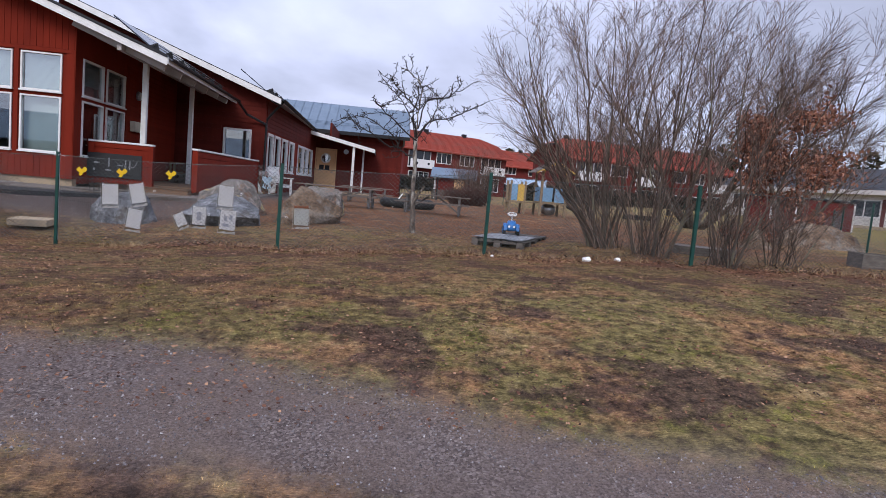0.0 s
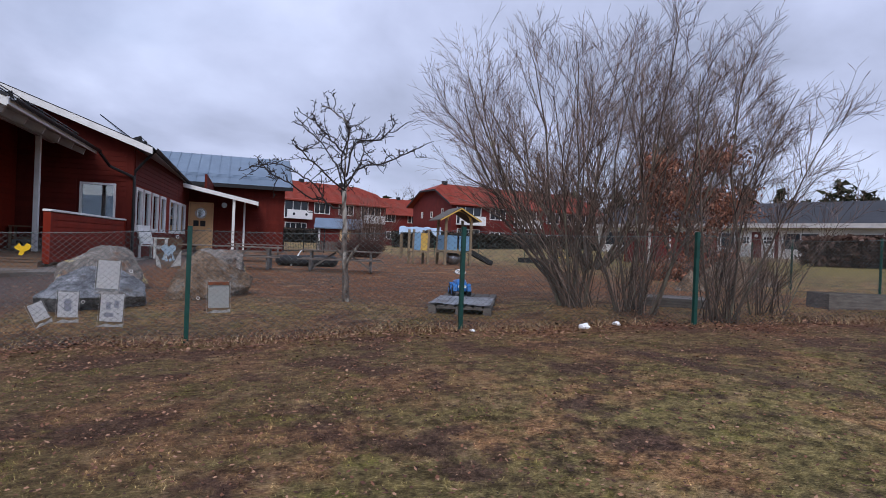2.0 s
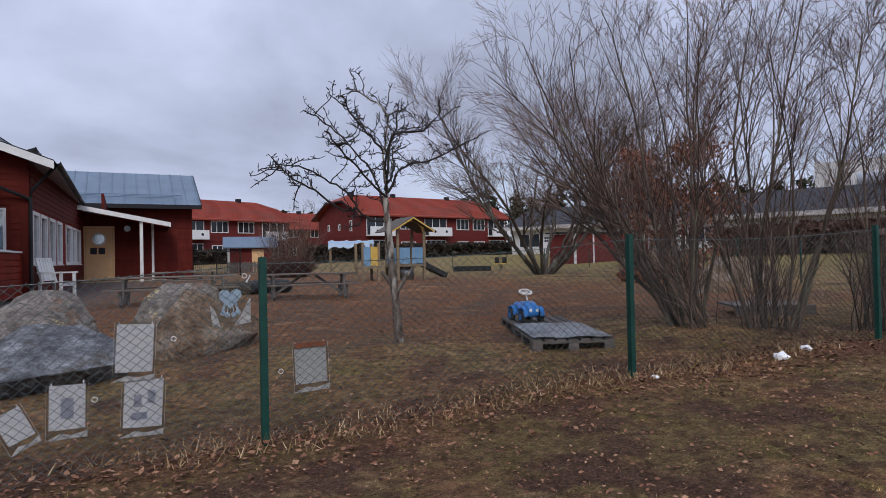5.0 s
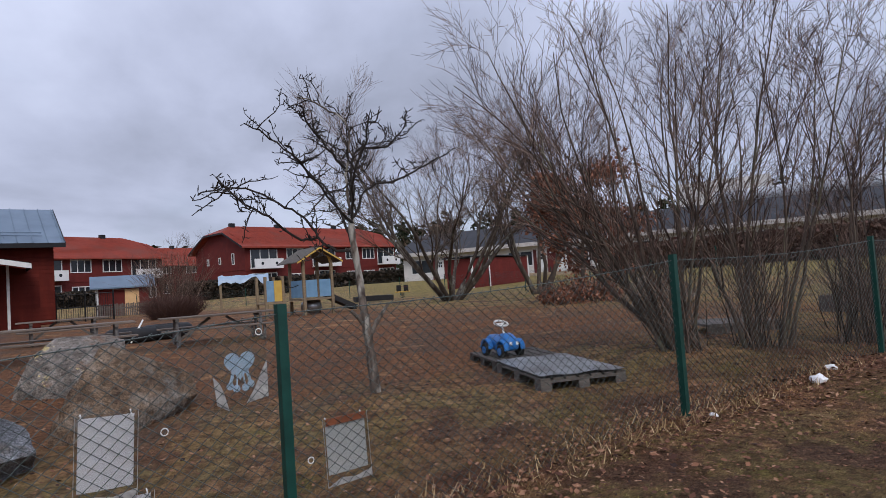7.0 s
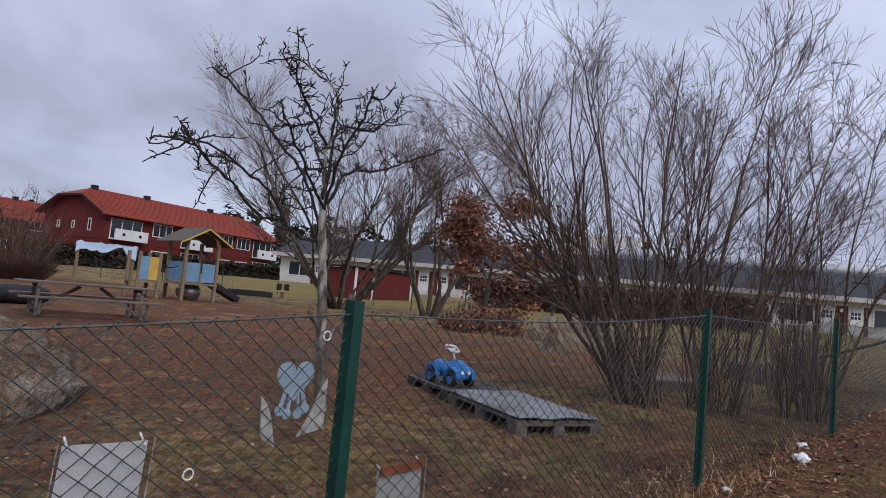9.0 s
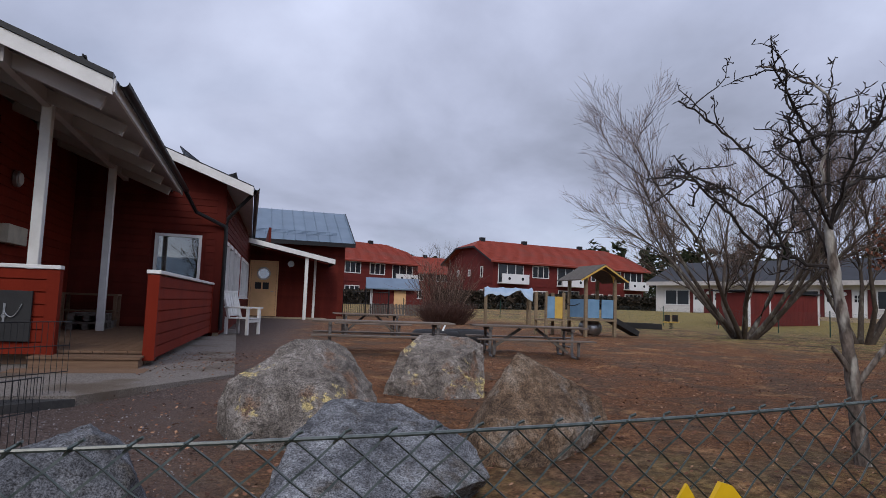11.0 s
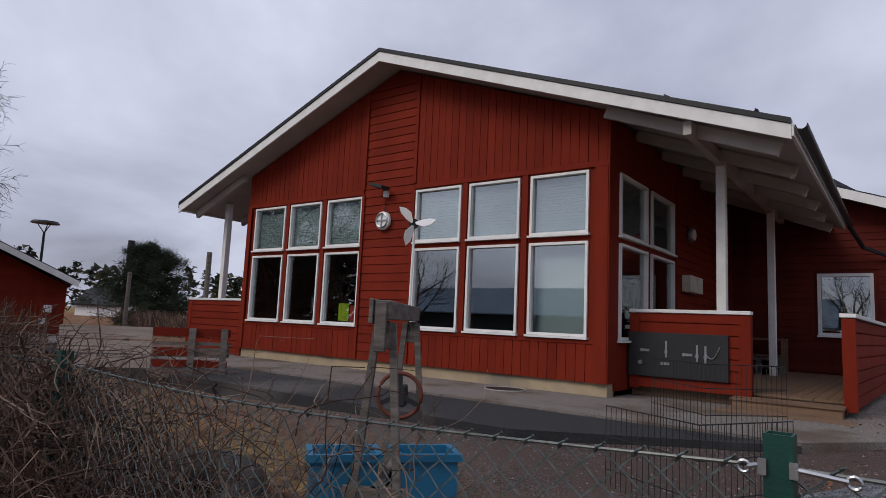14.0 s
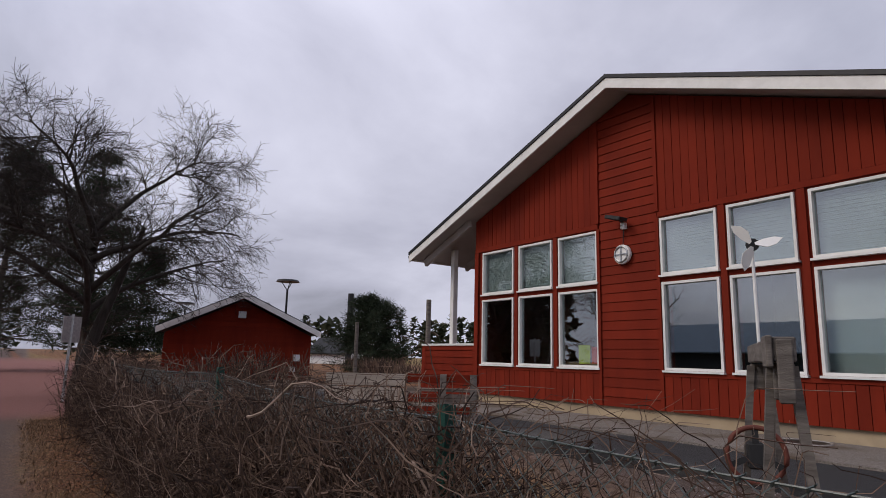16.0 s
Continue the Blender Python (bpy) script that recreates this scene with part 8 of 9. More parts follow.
def crate_bin(label, at, turn, w=0.42, d=0.34, h=0.40):
    b = thing("plastic_crate", label, "crate", at, turn, "blue plastic crates")
    bm = bmesh.new()
    t = 0.012
    for s in ((-w / 2, w / 2, -d / 2, -d / 2 + t, 0, h), (-w / 2, w / 2, d / 2 - t, d / 2, 0, h), (-w / 2, -w / 2 + t, -d / 2 + t, d / 2 - t, 0, h), (w / 2 - t, w / 2, -d / 2 + t, d / 2 - t, 0, h), (-w / 2 + t, w / 2 - t, -d / 2 + t, d / 2 - t, 0, t)):
        box(bm, *s)
    part("tub", bm, BLUE_BIN, b)
    bm = bmesh.new()
    for s in ((-w / 2 - 0.02, w / 2 + 0.02, -d / 2 - 0.02, -d / 2), (-w / 2 - 0.02, w / 2 + 0.02, d / 2, d / 2 + 0.02), (-w / 2 - 0.02, -w / 2, -d / 2, d / 2), (w / 2, w / 2 + 0.02, -d / 2, d / 2)):
        box(bm, *s, h - 0.035, h)
    part("rim", bm, BLUE_BIN, b)


crate_bin("blue plastic tub standing beside the fence", (-6.70, 9.19, -0.14), 50, 0.32, 0.22, 0.58)
crate_bin("blue plastic tub standing beside the fence", (-6.44, 9.50, -0.13), 50, 0.29, 0.22, 0.57)
for x, y, z, turn in ((-5.80, 10.95, -0.06, -28), (-6.15, 12.75, 0.21, -40)):
    cage = thing("wire_pen", "rusty folding wire pen standing in the gravel", "wire pen", (x, y, z), turn, "wire pens")
    for k in range(17):
        bm = bmesh.new()
        pipe(bm, [(-0.4 + 0.05 * k, 0, 0), (-0.4 + 0.05 * k, 0, 0.62)], 0.003, 4)
        part("wire", bm, METAL_DARK, cage)
        bm = bmesh.new()
        pipe(bm, [(0.4, 0.05 * k, 0), (0.4, 0.05 * k, 0.62)], 0.003, 4)
        part("wire", bm, METAL_DARK, cage)
    for z in (0.0, 0.2, 0.42, 0.62):
        bm = bmesh.new()
        pipe(bm, [(-0.4, 0, z), (0.4, 0, z), (0.4, 0.8, z)], 0.004, 4)
        part("wire_rail", bm, METAL_DARK, cage)
tyre = tagged(new("tyre"), "old black tyre lying behind the hedge", "tyre")
tyre.matrix_basis = pose(-7.75, 9.05, -0.10, 14, 8, 0)
bm = bmesh.new()
pipe(bm, ring_points((0, 0, 0.13), 0.32, 28), 0.13, 10, closed=True)
part("tread", bm, RUBBER, tyre, smooth=True)
slab2 = tagged(part("stepping_slab", (lambda b: (box(b, -0.25, 0.25, -0.25, 0.25, -0.05, 0.05), b)[1])(bmesh.new()), CONCRETE, None, "", 0.006), "grey concrete slab lying on the ground", "slab")
slab2.matrix_basis = pose(-5.55, 9.15, -0.10, 0, 0, 12)

# Low fence of pallets and boards beyond the trestle.
barrier = thing("board_barrier", "low barrier of red and grey pallet boards", "barrier", (-12.75, 11.43, 0.10), 54.5)
for x in (0.50, 0.92):
    boxpart("post", (x - 0.045, x + 0.045, -0.09, 0.0, -0.1, 0.74), WOOD_GREY, barrier, "grey timber post")
for k, (z, h, x1, mat) in enumerate(((0.62, 0.12, 1.0, RED), (0.50, 0.05, 1.02, WOOD_LONG), (0.34, 0.13, 1.0, WOOD_LONG), (0.20, 0.10, 0.98, RED), (0.06, 0.11, 1.0, WOOD_LONG))):
    boxpart("board", (0.0, x1, 0.004, 0.030, z, z + h), mat, barrier)
boxpart("board", (0.02, 0.45, -0.024, 0.0, 0.36, 0.47), RED, barrier, "red painted board end")
long_board = thing("board_barrier", "pale timber board barrier beside the hedge", "barrier", (-13.42, 10.50, 0.10), 54.5)
PALE = material("pale dry timber", (0.40, 0.345, 0.29), (0.27, 0.23, 0.19), 4.0, rough=0.85, bump=0.2, stretch=(0.4, 5, 5), per_piece=0.08)
for k in range(3):
    boxpart("board", (0.0, 1.13, 0.0, 0.03, 0.18 + 0.19 * k, 0.35 + 0.19 * k), PALE, long_board)
for x in (0.10, 0.80):
    boxpart("post", (x - 0.04, x + 0.04, 0.032, 0.10, -0.1, 0.70), WOOD_GREY, long_board)


def street_lamp(label, at, height):
    l = thing("street_lamp", label, "street lamp", at, 0, "street lamps")
    bm = bmesh.new()
    pipe(bm, [(0, 0, -0.2), (0, 0, height * 0.9), (0, 0, height - 0.45)], [0.07, 0.05, 0.05], 8)
    part("pole", bm, METAL_DARK, l)
    bm = bmesh.new()
    for k in range(3):
        a = 2.094 * k
        pipe(bm, [(0, 0, height - 0.5), (0.3 * math.cos(a), 0.3 * math.sin(a), height - 0.08)], 0.02, 5)
    part("arm", bm, METAL_DARK, l)
    bm = bmesh.new()
    pipe(bm, [(0, 0, height - 0.09), (0, 0, height)], [0.55, 0.48], 18)
    part("shade", bm, METAL_DARK, l, "flat dark disc shade")


street_lamp("dark disc-topped street lamp beyond the outbuilding", (-33.3, 17.3, 0.15), 4.4)
street_lamp("dark disc-topped street lamp far along the lane", (-44.4, 15.2, 0.1), 3.9)
for label, x, y, h, r in (("grey wooden post with a cable", -32.0, 20.4, 2.55, 0.09), ("tall dark chimney pipe far away", -68.0, 37.8, 7.9, 0.35), ("grey metal post by the west porch", -24.0, 19.2, 3.0, 0.09), ("grey metal post by the west porch", -30.0, 27.0, 3.2, 0.10)):
    bm = bmesh.new()
    pipe(bm, [(0, 0, -0.2), (0, 0, h)], r, 10)
    p = tagged(part("post", bm, WOOD_GREY if r < 0.2 else METAL_DARK), label, "post")
    p.matrix_basis = pose(x, y, ground_z(x, y))
sign = thing("road_sign", "small grey sign board on a post seen from behind", "sign", (-20.6, 7.85, -0.05), 20)
bm = bmesh.new()
pipe(bm, [(0, 0, -0.2), (0, 0, 1.85)], 0.03, 8)
part("post", bm, GALV, sign)
boxpart("plate", (-0.02, 0.02, -0.18, 0.18, 1.25, 1.8), GALV, sign)
far_house_white = thing("far_house", "small white house far down the slope", "house", (-75.0, 36.0, -2.0), 30)
boxpart("wall", (0, 6, 0, 5, 0, 3.4), FAR_WHITE, far_house_white)
bm = bmesh.new()
prism(bm, [(-0.4, 3.2), (2.5, 5.0), (5.4, 3.2), (5.4, 3.35), (2.5, 5.2), (-0.4, 3.35)], "x", -0.3, 6.3)
part("roof", bm, ROOF_BLACK, far_house_white)
low_hedge = Twigs()
rng = random.Random(121)
for _ in range(1500):
    s = rng.random()
    p = Vector((-24 - 24 * s + rng.gauss(0, 0.2), 18.5 + 9.5 * s + rng.gauss(0, 0.35), 0.12))
    low_hedge.tube(limb_path(rng, p, Vector((rng.gauss(0, 0.3), rng.gauss(0, 0.3), 1)), rng.uniform(0.5, 1.0), 3, 0.15, 0.05), [0.016, 0.013, 0.010, 0.006], 3)
tagged(new("hedge", low_hedge.mesh("hedge", TWIG_HEDGE)), "clipped leafless hedge beyond the outbuilding", "hedge", kind="stuff")
shrub_w = brush("bare climbing shrub in front of the outbuilding", (-17.8, 10.8, 0.1), 0.8, 1.0, 200, 131, TWIG_HEDGE)

# ---- what is tied to the fence ----
def fence_at(bay, s, z, off=0.024):
    (x0, y0, _), (x1, y1, _) = POSTS[bay], POSTS[bay + 1]
    d = Vector((x1 - x0, y1 - y0, 0))
    n = d.normalized()
    return (x0 + n.x * s + off * n.y * -1, y0 + n.y * s + off, z), math.degrees(math.atan2(n.y, n.x))


def sheet_paper(label, bay, s, z, w, h, lean, mat=None, picture=None, plastic=True, tape=False):
    at, turn = fence_at(bay, s, z)
    p = thing("laminated_drawing", label, "paper", at, turn, "papers tied to the fence", (0, lean))
    bm = bmesh.new()
    n = 6
    for i in range(n):
        x0, x1 = -w / 2 + w * i / n, -w / 2 + w * (i + 1) / n
        b0, b1 = (0.006 * math.sin(3.0 * k / n) for k in (i, i + 1))
        vs = [bm.verts.new(q) for q in ((x0, -b0, -h / 2), (x1, -b1, -h / 2), (x1, -b1 - 0.004, h / 2), (x0, -b0 - 0.004, h / 2))]
        bm.faces.new(vs)
    bmesh.ops.remove_doubles(bm, verts=bm.verts[:], dist=0.0005)
    bmesh.ops.solidify(bm, geom=bm.faces[:], thickness=0.0012)
    part("sheet", bm, mat or PAPER, p)
    if plastic:
        boxpart("plastic_pocket", (-w / 2 - 0.012, w / 2 + 0.012, -0.012, -0.0112, -h / 2 - 0.05, h / 2 + 0.012), FOIL, p, "clear plastic pocket")
        # Rim and bottom fold, milky to stand for the plastic's glare.
        bm = bmesh.new()
        rim = [(-w / 2 - 0.012, h / 2 + 0.012), (-w / 2 - 0.012, -h / 2 - 0.05), (w / 2 + 0.012, -h / 2 - 0.045), (w / 2 + 0.012, h / 2 + 0.012)]
        for (xa, za), (xb, zb) in zip(rim, rim[1:]):
            beam(bm, (xa, -0.0125, za), (xb, -0.0125, zb), 0.0015, 0.004)
        prism(bm, [(-w / 2 - 0.008, -h / 2 - 0.048), (w / 2 + 0.006, -h / 2 - 0.044), (w / 2 + 0.010, -h / 2 - 0.012), (w * 0.12, -h / 2 - 0.030), (-w * 0.2, -h / 2 - 0.018)], "y", -0.0165, -0.0135)
        part("pocket_fold_glare", bm, FOIL_FOLD_GLARE, p, "crumpled pocket edge with its glare painted milky")
    if picture:
        for (x0, x1, z0, z1) in picture:
            boxpart("drawing", (x0, x1, -0.0105, -0.0098, z0, z1), material("faint grey print", (0.45, 0.47, 0.55), (0.35, 0.37, 0.45), 30.0, bump=0.0), p)
    for x in (-w / 2 + 0.01, w / 2 - 0.01):
        bm = bmesh.new()
        pipe(bm, [(x, -0.016, h / 2 - 0.01), (x, 0.02, h / 2 + 0.012)], 0.003, 5)
        part("tie", bm, WHITE, p, "white cable tie")
    if tape:
        boxpart("tape", (-w / 2, w / 2, -0.02, -0.014, h / 2 - 0.02, h / 2 + 0.012), material("reddish stick", (0.22, 0.07, 0.03), None, 12.0, bump=0.2), p, "reddish brown stick along the top")
    return p


A, B = 3, 4
sheet_paper("white laminated drawing on the fence", A, 2.10, 0.56, 0.19, 0.27, 3)
sheet_paper("white laminated drawing with a faint print", A, 1.77, 0.27, 0.17, 0.24, 1, None, [(-0.03, 0.03, -0.06, 0.05)])
sheet_paper("white laminated drawing with small dark figures", A, 2.14, 0.245, 0.20, 0.27, 3, None, [(-0.05, -0.01, -0.02, 0.05), (0.02, 0.06, 0.0, 0.07), (-0.06, 0.02, -0.09, -0.05)])
sheet_paper("white laminated drawing curling at one corner", A, 0.64, 0.46, 0.20, 0.26, -2)
sheet_paper("white laminated drawing hanging askew", A, 0.98, 0.50, 0.18, 0.25, -12)
sheet_paper("white laminated drawing low on the fence", A, 0.95, 0.165, 0.18, 0.25, 8)
sheet_paper("bag of white paper scraps low on the fence", A, 1.53, 0.20, 0.13, 0.17, -25)
sheet_paper("pale laminated sheet hung from a reddish stick", B, 0.29, 0.38, 0.20, 0.25, -2, material("frosted pale sheet", (0.62, 0.64, 0.62), (0.55, 0.57, 0.56), 4.0, rough=0.3, bump=0.05), None, True, True)

# Heart-shaped cut-out in a clear pocket.
at, turn = fence_at(A, 2.62, 0.80)
heart = thing("heart_drawing", "pale blue heart figure in a torn clear pocket", "paper", at, turn, "papers tied to the fence")
bm = bmesh.new()
outline = []
for k in range(32):
    a = 2 * math.pi * k / 32
    outline.append((0.0042 * 16 * math.sin(a) ** 3, 0.0042 * (13 * math.cos(a) - 5 * math.cos(2 * a) - 2 * math.cos(3 * a) - math.cos(4 * a)) + 0.02))
prism(bm, outline, "y", -0.008, -0.006)
HEART = material("pale blue paper", (0.50, 0.66, 0.80), (0.44, 0.60, 0.75), 6.0, rough=0.5, bump=0.05)
part("figure", bm, HEART, heart)
for x, z in ((-0.045, -0.055), (0.045, -0.055), (-0.018, -0.068), (0.020, -0.068)):
    bm = bmesh.new()
    beam(bm, (x * 0.6, -0.007, z + 0.05), (x, -0.007, z - 0.01), 0.002, 0.014)
    disc(bm, (x, -0.0085, z - 0.015), 0.016, 0.003, 10, "y")
    part("limb", bm, HEART, heart)
boxpart("plastic_pocket", (-0.12, 0.12, -0.012, -0.0112, -0.17, 0.14), FOIL, heart, "clear plastic pocket")
# Side folds shaped and coloured after the glare on the pocket.
for outline in ([(-0.118, -0.02), (-0.105, -0.14), (-0.055, -0.172), (-0.075, -0.09), (-0.092, -0.05)], [(0.118, 0.02), (0.118, -0.135), (0.02, -0.150), (0.060, -0.09), (0.088, -0.03)]):
    bm = bmesh.new()
    prism(bm, outline, "y", -0.016, -0.013)
    part("pocket_fold_glare", bm, FOIL_FOLD_GLARE, heart, "crumpled pocket edge with its glare painted milky")
for k, (bay, s, z) in enumerate(((A, 0.30, 0.735), (A, 0.79, 0.755), (A, 1.40, 0.785))):
    at, turn = fence_at(bay, s, z, -0.02)
    bf = thing("tape_butterfly", "butterfly folded from bright yellow tape", "decoration", at, turn, "yellow tape butterflies")
    for sx in (-1, 1):
        bm = bmesh.new()
        prism(bm, [(0.0, -0.010), (sx * 0.016, -0.028), (sx * 0.048, -0.012), (sx * 0.070, 0.016 + 0.006 * sx), (sx * 0.050, 0.034 + 0.010 * sx), (sx * 0.030, 0.050), (sx * 0.010, 0.020), (0.0, 0.010)], "y", -0.006 - 0.004 * (sx > 0), -0.001)
        part("wing", bm, YELLOW, bf, "folded yellow wing")
    boxpart("knot", (-0.012, 0.012, -0.014, 0.0, -0.022, 0.020), YELLOW, bf)
    bm = bmesh.new()
    prism(bm, [(-0.014, -0.004), (0.014, -0.008), (0.012, -0.050), (-0.010, -0.066), (-0.034, -0.058)], "y", -0.008, -0.003)
    part("tail", bm, YELLOW, bf)
for bay, s, z in ((A, 2.70, 0.95), (A, 2.3, 0.60), (A, 1.9, 0.30), (B, 0.1, 0.35), (A, 1.2, 0.55)):
    at, turn = fence_at(bay, s, z, -0.01)
    bm = bmesh.new()
    pipe(bm, ring_points((0, 0, 0), 0.014, 10, "y"), 0.0025, 5, closed=True)
    tie = tagged(part("cable_tie", bm, WHITE), "white cable tie looped round the netting", "cable tie", "loose cable ties")
    tie.matrix_basis = pose(*at, 0, 0, turn)

# Litter by the fence.
for label, x, y, s in (("crumpled white paper lying in the leaves", 2.28, 7.30, 0.06), ("crumpled white paper lying in the leaves", 2.73, 7.36, 0.045), ("small torn paper scrap in the leaves", 1.05, 7.5, 0.03)):
    bm = bmesh.new()
    bmesh.ops.create_icosphere(bm, subdivisions=2, radius=s)
    for v in bm.verts:
        v.co *= 1 + 0.45 * noise.noise(v.co * 30)
        v.co.z *= 0.65
    c = tagged(part("crumpled_paper", bm, PAPER), label, "litter", "scraps of paper")
    c.matrix_basis = pose(x, y, ground_z(x, y) + s * 0.5)

# ---- hedge, grass and leaves ----
rng = random.Random(201)
hedge = Twigs()
bramble = Twigs()


def hedge_twig(store, x):
    y = 8.08 + rng.gauss(0, 0.16)
    p = Vector((x, y, ground_z(x, y) - 0.02 + (rng.random() ** 1.6) * 0.75))
    way = Vector((rng.gauss(0, 0.9), rng.gauss(0, 0.42), rng.uniform(-0.1, 1.2)))
    path = limb_path(rng, p, way, rng.uniform(0.20, 0.62), 4, 0.42, 0.0)
    lid = ground_z(x, 8.0) + 1.06 + 0.08 * math.sin(x * 2.3) + rng.gauss(0, 0.05)
    for q in path:
        if q.z > lid:
            q.z = lid + (q.z - lid) * 0.12
    r = rng.uniform(0.0016, 0.0050)
    store.tube(path, [r * (1 - 0.17 * i) for i in range(5)], 3)


for _ in range(32000):
    x = -17.3 + 11.3 * rng.random()
    if x > -7.6 and rng.random() < (x + 7.6) / 1.6:
        continue
    hedge_twig(hedge, x)
# upright stems from the hedge's foot
for _ in range(1500):
    x = -17.3 + 11.0 * rng.random()
    y = 8.02 + rng.gauss(0, 0.15)
    path = limb_path(rng, Vector((x, y, ground_z(x, y) - 0.02)), Vector((rng.gauss(0, 0.25), rng.gauss(0, 0.2), 1)), rng.uniform(0.5, 1.05), 6, 0.13, 0.03)
    r = rng.uniform(0.003, 0.008)
    hedge.tube(path, [r * (1 - 0.11 * i) for i in range(7)], 4)
# heavier crooked branches through the tangle
for _ in range(1500):
    x = -17.0 + 10.2 * rng.random()
    y = 8.06 + rng.gauss(0, 0.16)
    p = Vector((x, y, ground_z(x, y) + rng.uniform(0.15, 0.95)))
    path = limb_path(rng, p, Vector((rng.gauss(0, 1), rng.gauss(0, 0.4), rng.gauss(0.2, 0.6))), rng.uniform(0.3, 0.75), 8, 0.48, 0.0)
    lid = ground_z(x, 8.0) + 1.10 + 0.09 * math.sin(x * 2.3) + abs(rng.gauss(0, 0.06))
    for q in path:
        if q.z > lid:
            q.z = lid + (q.z - lid) * 0.25
    r = rng.uniform(0.0032, 0.0075)
    hedge.tube(path, [r * (1 - 0.09 * i) for i in range(9)], 4)
# long shoots arching over the top wire and tangled in the netting
for k in range(2300):
    x = -9.2 + 3.9 * rng.random() ** 1.5
    y = 8.0 + rng.gauss(0, 0.10)
    p = Vector((x, y, ground_z(x, y) + 1.02 * rng.random() ** 0.7))
    path = limb_path(rng, p, Vector((rng.gauss(0.2, 1), rng.gauss(0, 0.25), rng.gauss(0.2, 0.55))), rng.uniform(0.2, 0.62), 7, 0.36, -0.06)
    for q in path:
        q.z = min(q.z, 0.97 + 0.05 * math.sin(9 * x))
    r = rng.uniform(0.0012, 0.0026)
    bramble.tube(path, [r * (1 - 0.09 * i) for i in range(8)], 3)
# shoots wound round the post that stands at the hedge's end
for _ in range(420):
    x, y = -6.93 + rng.gauss(0, 0.10), 7.96 + rng.gauss(0, 0.06)
    path = limb_path(rng, Vector((x, y, ground_z(x, y) + 1.0 * rng.random())), Vector((rng.gauss(0, 0.6), rng.gauss(0, 0.3), rng.gauss(0.4, 0.6))), rng.uniform(0.2, 0.5), 7, 0.42, 0.0)
    for q in path:
        q.z = min(q.z, 1.0 + 0.04 * math.sin(40 * x))
    r = rng.uniform(0.0016, 0.0050)
    hedge.tube(path, [r * (1 - 0.09 * i) for i in range(8)], 3)
tagged(new("hedge", hedge.mesh("hedge", TWIG_HEDGE)), "tangled leafless hedge grown through the fence", "hedge", kind="stuff")
tagged(new("bramble", bramble.mesh("bramble", TWIG_HEDGE)), "thin leafless brambles on the netting", "bramble", kind="stuff")



LAWN_BLADES = ground_material(True)
STRAW = piece_material("dry grass", ((0.0, (0.10, 0.062, 0.034)), (0.45, (0.30, 0.20, 0.10)), (0.8, (0.48, 0.34, 0.18)), (1.0, (0.66, 0.52, 0.33))))
HEDGE_STRAW = piece_material("brown dead grass", ((0.0, (0.05, 0.028, 0.018)), (0.5, (0.13, 0.076, 0.042)), (0.85, (0.21, 0.125, 0.068)), (1.0, (0.34, 0.22, 0.13))))
GREEN_GRASS = piece_material("short green grass", ((0.0, (0.06, 0.065, 0.018)), (0.6, (0.15, 0.165, 0.038)), (1.0, (0.28, 0.28, 0.09))))


def blades(name, label, count, area, size, mat, seed, keep, flat=0.5, tuft=1, width=(0.002, 0.0055)):
    """Single-triangle blades strewn over a stretch of ground, tuft of them round each place."""
    r = np.random.RandomState(seed)
    x = r.uniform(area[0], area[1], count)
    y = r.uniform(area[2], area[3], count)
    ok = keep(x, y, r.uniform(0, 1, count))
    x, y = np.repeat(x[ok], tuft), np.repeat(y[ok], tuft)
    if tuft > 1:
        x, y = x + r.normal(0, 0.022, len(x)), y + r.normal(0, 0.022, len(y))
    w = np.zeros_like(x)
    z = np.zeros_like(x)
    for a, b, c in LEVELS:
        k = 1 / ((x - a) ** 2 + (y - b) ** 2 + 1.0) ** 1.5
        w, z = w + k, z + k * c
    z = z / w + 0.018 * wave(x, y, 1.1, 3) + 0.010 * wave(x, y, 4.5, 4)
    n = len(x)
    ang, ln = r.uniform(0, 6.283, n), r.uniform(size[0], size[1], n)
    up = r.uniform(0.05, 1.0, n) * (1 - flat) + 0.08
    dx, dy = np.cos(ang) * ln * flat, np.sin(ang) * ln * flat
    wd = r.uniform(width[0], width[1], n)
    px, py = -np.sin(ang) * wd, np.cos(ang) * wd
    v = np.empty((n, 3, 3))
    v[:, 0] = np.stack([x - px, y - py, z - 0.004], 1)
    v[:, 1] = np.stack([x + px, y + py, z - 0.004], 1)
    v[:, 2] = np.stack([x + dx, y + dy, z + ln * up], 1)
    me = bpy.data.meshes.new(name)
    me.vertices.add(3 * n), me.loops.add(3 * n), me.polygons.add(n)
    me.vertices.foreach_set("co", v.ravel())
    me.loops.foreach_set("vertex_index", np.arange(3 * n))
    me.polygons.foreach_set("loop_start", np.arange(0, 3 * n, 3))
    me.update(calc_edges=True)
    me.materials.append(mat)
    return tagged(new(name, me), label, "grass", kind="stuff")


def lawn(x, y, q):
    fy = np.interp(x, [-30, -4.6, -1.8, .98, 3.72, 9.3], [8, 7.92, 7.93, 7.65, 7.28, 6.7])
    path_zone = (y < path_top(x) + 0.1 * wave(x, y, 1.6, 8)) & (y > path_foot(x) - 0.1 * wave(x, y, 1.6, 8))
    return (y < fy + 2.4) & ~(path_zone & (q > 0.06)) & (wave(x, y, 1.5, 77) + 0.35 * wave(x, y, 5, 78) > q * 1.6 - 1.0 + 0.55 * (y > 5.2 + 0.3 * wave(x, y, 1.3, 21))) & ~((x < -10.2) & (y < 7.1))


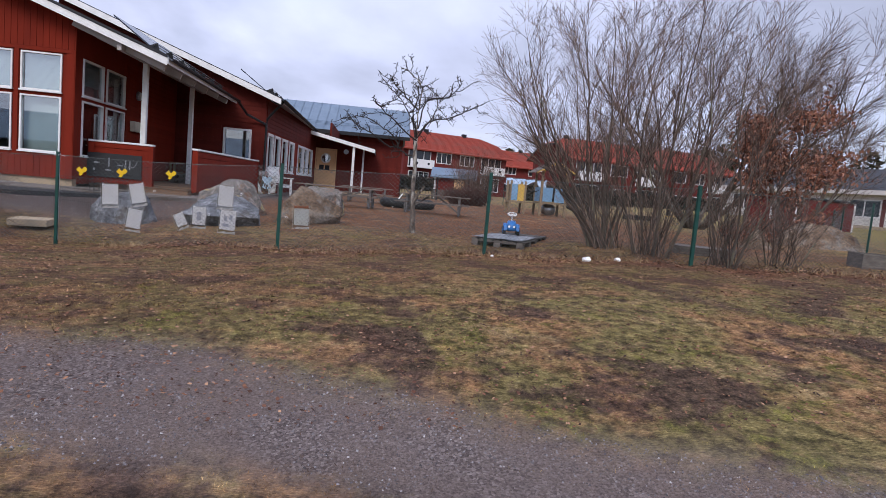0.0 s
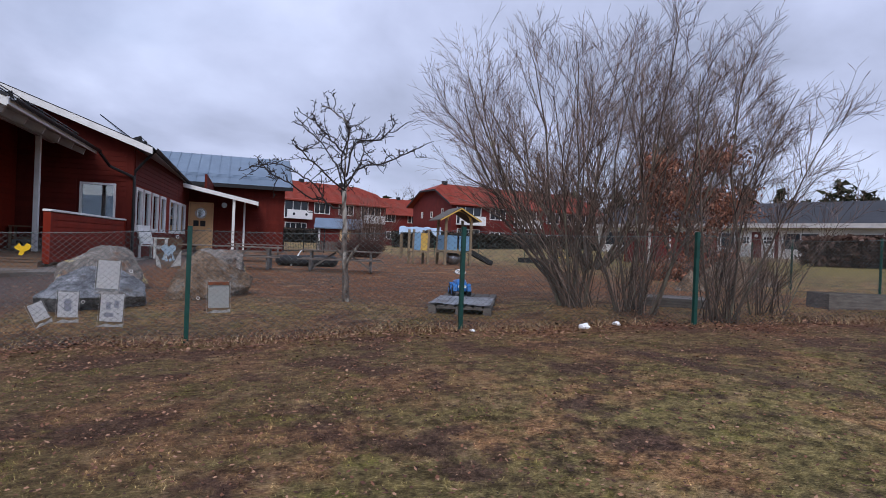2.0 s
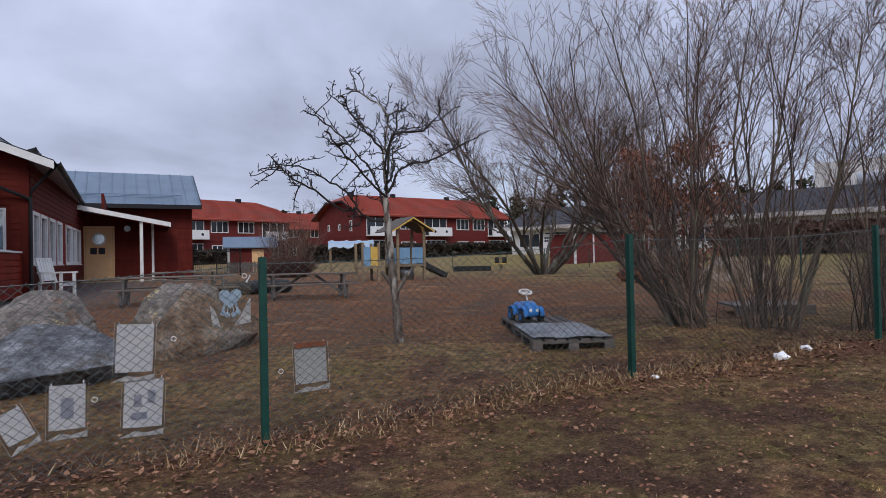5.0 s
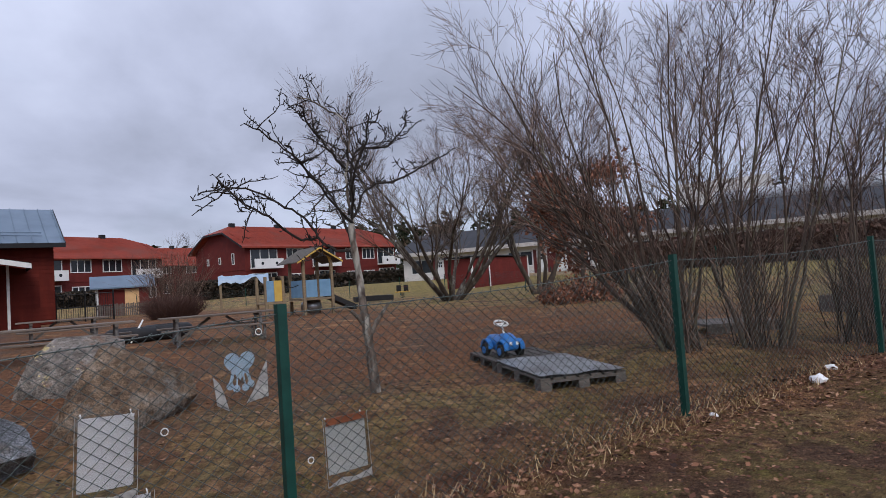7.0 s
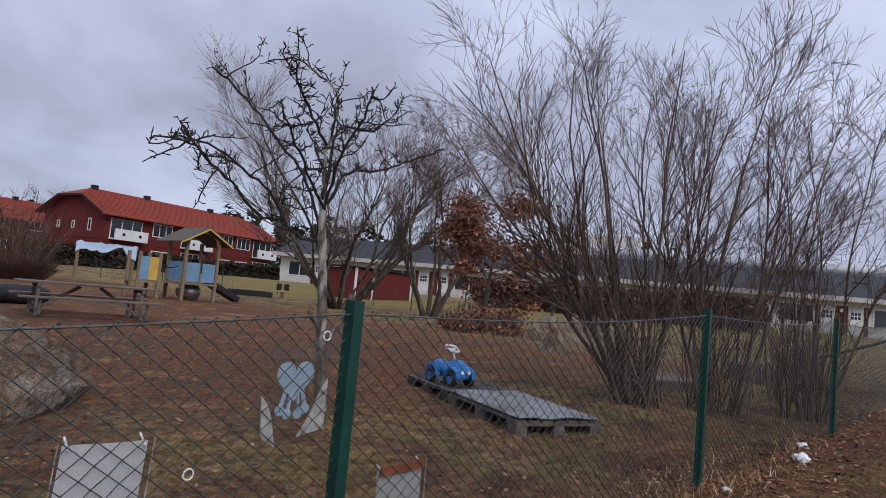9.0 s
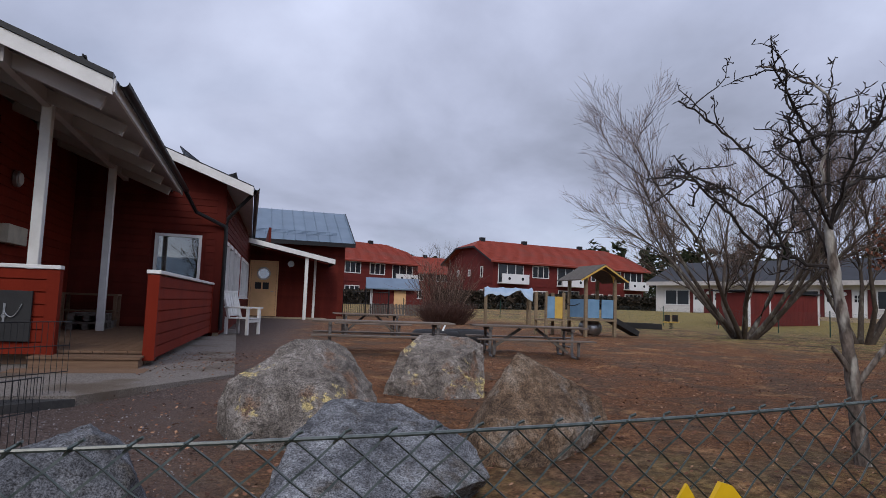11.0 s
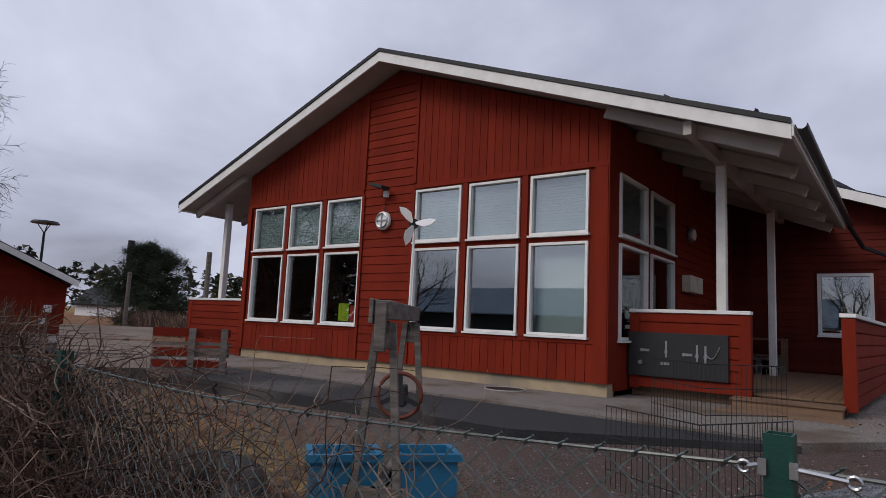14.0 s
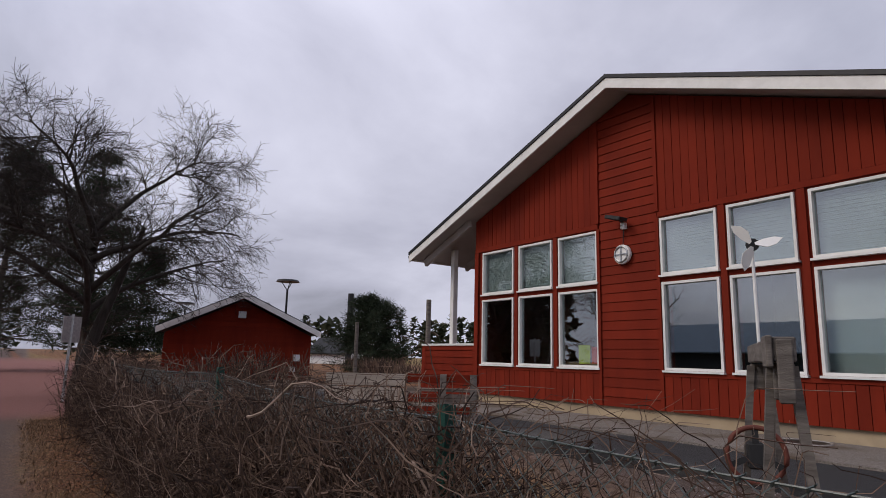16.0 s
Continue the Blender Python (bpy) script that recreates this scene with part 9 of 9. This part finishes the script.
blades("dry_grass", "dry straw-coloured grass blades on the worn lawn", 110000, (-9.5, 9.0, 0.4, 10.4), (0.018, 0.050), LAWN_BLADES, 301, lawn, 0.62, 9, (0.0010, 0.0028))


def fence_line(x, y, q):
    fy = np.interp(x, [-30, -4.6, -1.8, .98, 3.72, 9.3], [8, 7.92, 7.93, 7.65, 7.28, 6.7])
    return (np.abs(y - fy) < 0.18 + 0.12 * q) & (wave(x, y, 2.0, 90) > -0.25)


blades("tall_dry_grass", "long dry grass along the fence foot", 26000, (-4.0, 9.3, 6.3, 8.6), (0.06, 0.19), STRAW, 303, fence_line, 0.45)
blades("hedge_grass", "dry grass at the foot of the hedge", 26000, (-17.0, -6.0, 7.05, 8.0), (0.04, 0.12), HEDGE_STRAW, 304, lambda x, y, q: y > 7.12 + 0.14 * wave(x, y, 2.0, 92) + 0.3 * (q - 0.5), 0.5)

LEAF = piece_material("fallen brown leaves", ((0.0, (0.030, 0.016, 0.012)), (0.4, (0.12, 0.052, 0.032)), (0.75, (0.23, 0.105, 0.058)), (1.0, (0.40, 0.23, 0.14))), 0.75)
STONES = piece_material("gravel stones", ((0.0, (0.07, 0.062, 0.064)), (0.5, (0.16, 0.142, 0.145)), (0.9, (0.26, 0.24, 0.245)), (1.0, (0.42, 0.40, 0.39))), 0.85)


def fence_y(x):
    return float(np.interp(x, [-30, -4.6, -1.8, .98, 3.72, 9.3], [8, 7.92, 7.93, 7.65, 7.28, 6.7]))


def leaf_carpet(name, label, count, size, seed, where):
    rng = random.Random(seed)
    t = Twigs()
    while len(t.f) < count:
        x, y = where(rng)
        a = rng.uniform(0, 6.283)
        ln = rng.uniform(*size)
        t.leaf(Vector((x, y, ground_z(x, y) + rng.uniform(0.010, 0.032))), Vector((math.cos(a), math.sin(a), rng.gauss(0, 0.25))).normalized(), Vector((rng.gauss(0, 0.3), rng.gauss(0, 0.3), 1)).normalized(), ln, ln * rng.uniform(0.4, 0.75))
    tagged(new(name, t.mesh(name, LEAF)), label, "leaves", kind="stuff")


def by_fence(rng):
    x = rng.uniform(-3.5, 8.8)
    return x, fence_y(x) + rng.gauss(-0.12, 0.36)


leaf_carpet("fallen_leaf_carpet", "fallen brown leaves along the fence foot", 4600, (0.02, 0.058), 401, by_fence)
leaf_carpet("leaf_crumbs", "small brown leaf crumbs strewn over the lawn", 44000, (0.008, 0.034), 402, lambda r: (r.uniform(-7, 8.8), r.uniform(2.2, 8.0)))
leaf_carpet("yard_leaf_crumbs", "small brown leaf crumbs on the bare yard earth", 24000, (0.015, 0.045), 403, lambda r: (r.uniform(-5, 9.0), r.uniform(7.8, 17.0)))


def gravel_stones(name, label, count, area, size, seed, keep):
    """Loose little stones, six-cornered and uneven."""
    r = np.random.RandomState(seed)
    x, y = r.uniform(area[0], area[1], count), r.uniform(area[2], area[3], count)
    ok = keep(x, y)
    x, y = x[ok], y[ok]
    w, z = np.zeros_like(x), np.zeros_like(x)
    for a, b, c in LEVELS:
        k = 1 / ((x - a) ** 2 + (y - b) ** 2 + 1.0) ** 1.5
        w, z = w + k, z + k * c
    z = z / w + 0.018 * wave(x, y, 1.1, 3) + 0.010 * wave(x, y, 4.5, 4)
    n = len(x)
    s = size[0] + (size[1] - size[0]) * r.uniform(0, 1, n) ** 3
    ang = r.uniform(0, 6.283, n)
    v = np.empty((n, 5, 3))
    for k in range(4):
        rr = s * r.uniform(0.7, 1.2, n)
        v[:, k] = np.stack([x + rr * np.cos(ang + 1.571 * k), y + rr * np.sin(ang + 1.571 * k), z - 0.002 + s * r.uniform(-0.1, 0.3, n)], 1)
    v[:, 4] = np.stack([x + s * r.uniform(-0.4, 0.4, n), y + s * r.uniform(-0.4, 0.4, n), z + s * r.uniform(0.5, 0.95, n)], 1)
    k = np.arange(n)[:, None] * 5
    f = np.concatenate([k + np.array([[0, 1, 4]]), k + np.array([[1, 2, 4]]), k + np.array([[2, 3, 4]]), k + np.array([[3, 0, 4]])])
    tagged(new(name, raw_mesh(name, v.reshape(-1, 3).tolist(), f.tolist(), STONES)), label, "gravel", kind="stuff")


gravel_stones("gravel_layer", "loose grey gravel on the path", 75000, (-5.5, 3.5, 0.3, 3.4), (0.0025, 0.0095), 501,
              lambda x, y: (y < path_top(x) + 0.1 * wave(x, y, 1.6, 8)) & (y > path_foot(x) - 0.1 * wave(x, y, 1.6, 8)) & (wave(x, y, 2.4, 19) > -0.35))
gravel_stones("yard_gravel_layer", "loose grey gravel by the red building", 12000, (-9.5, -4.2, 9.6, 12.8), (0.003, 0.012), 502, lambda x, y: y > 10.4 - 0.25 * (x + 6))
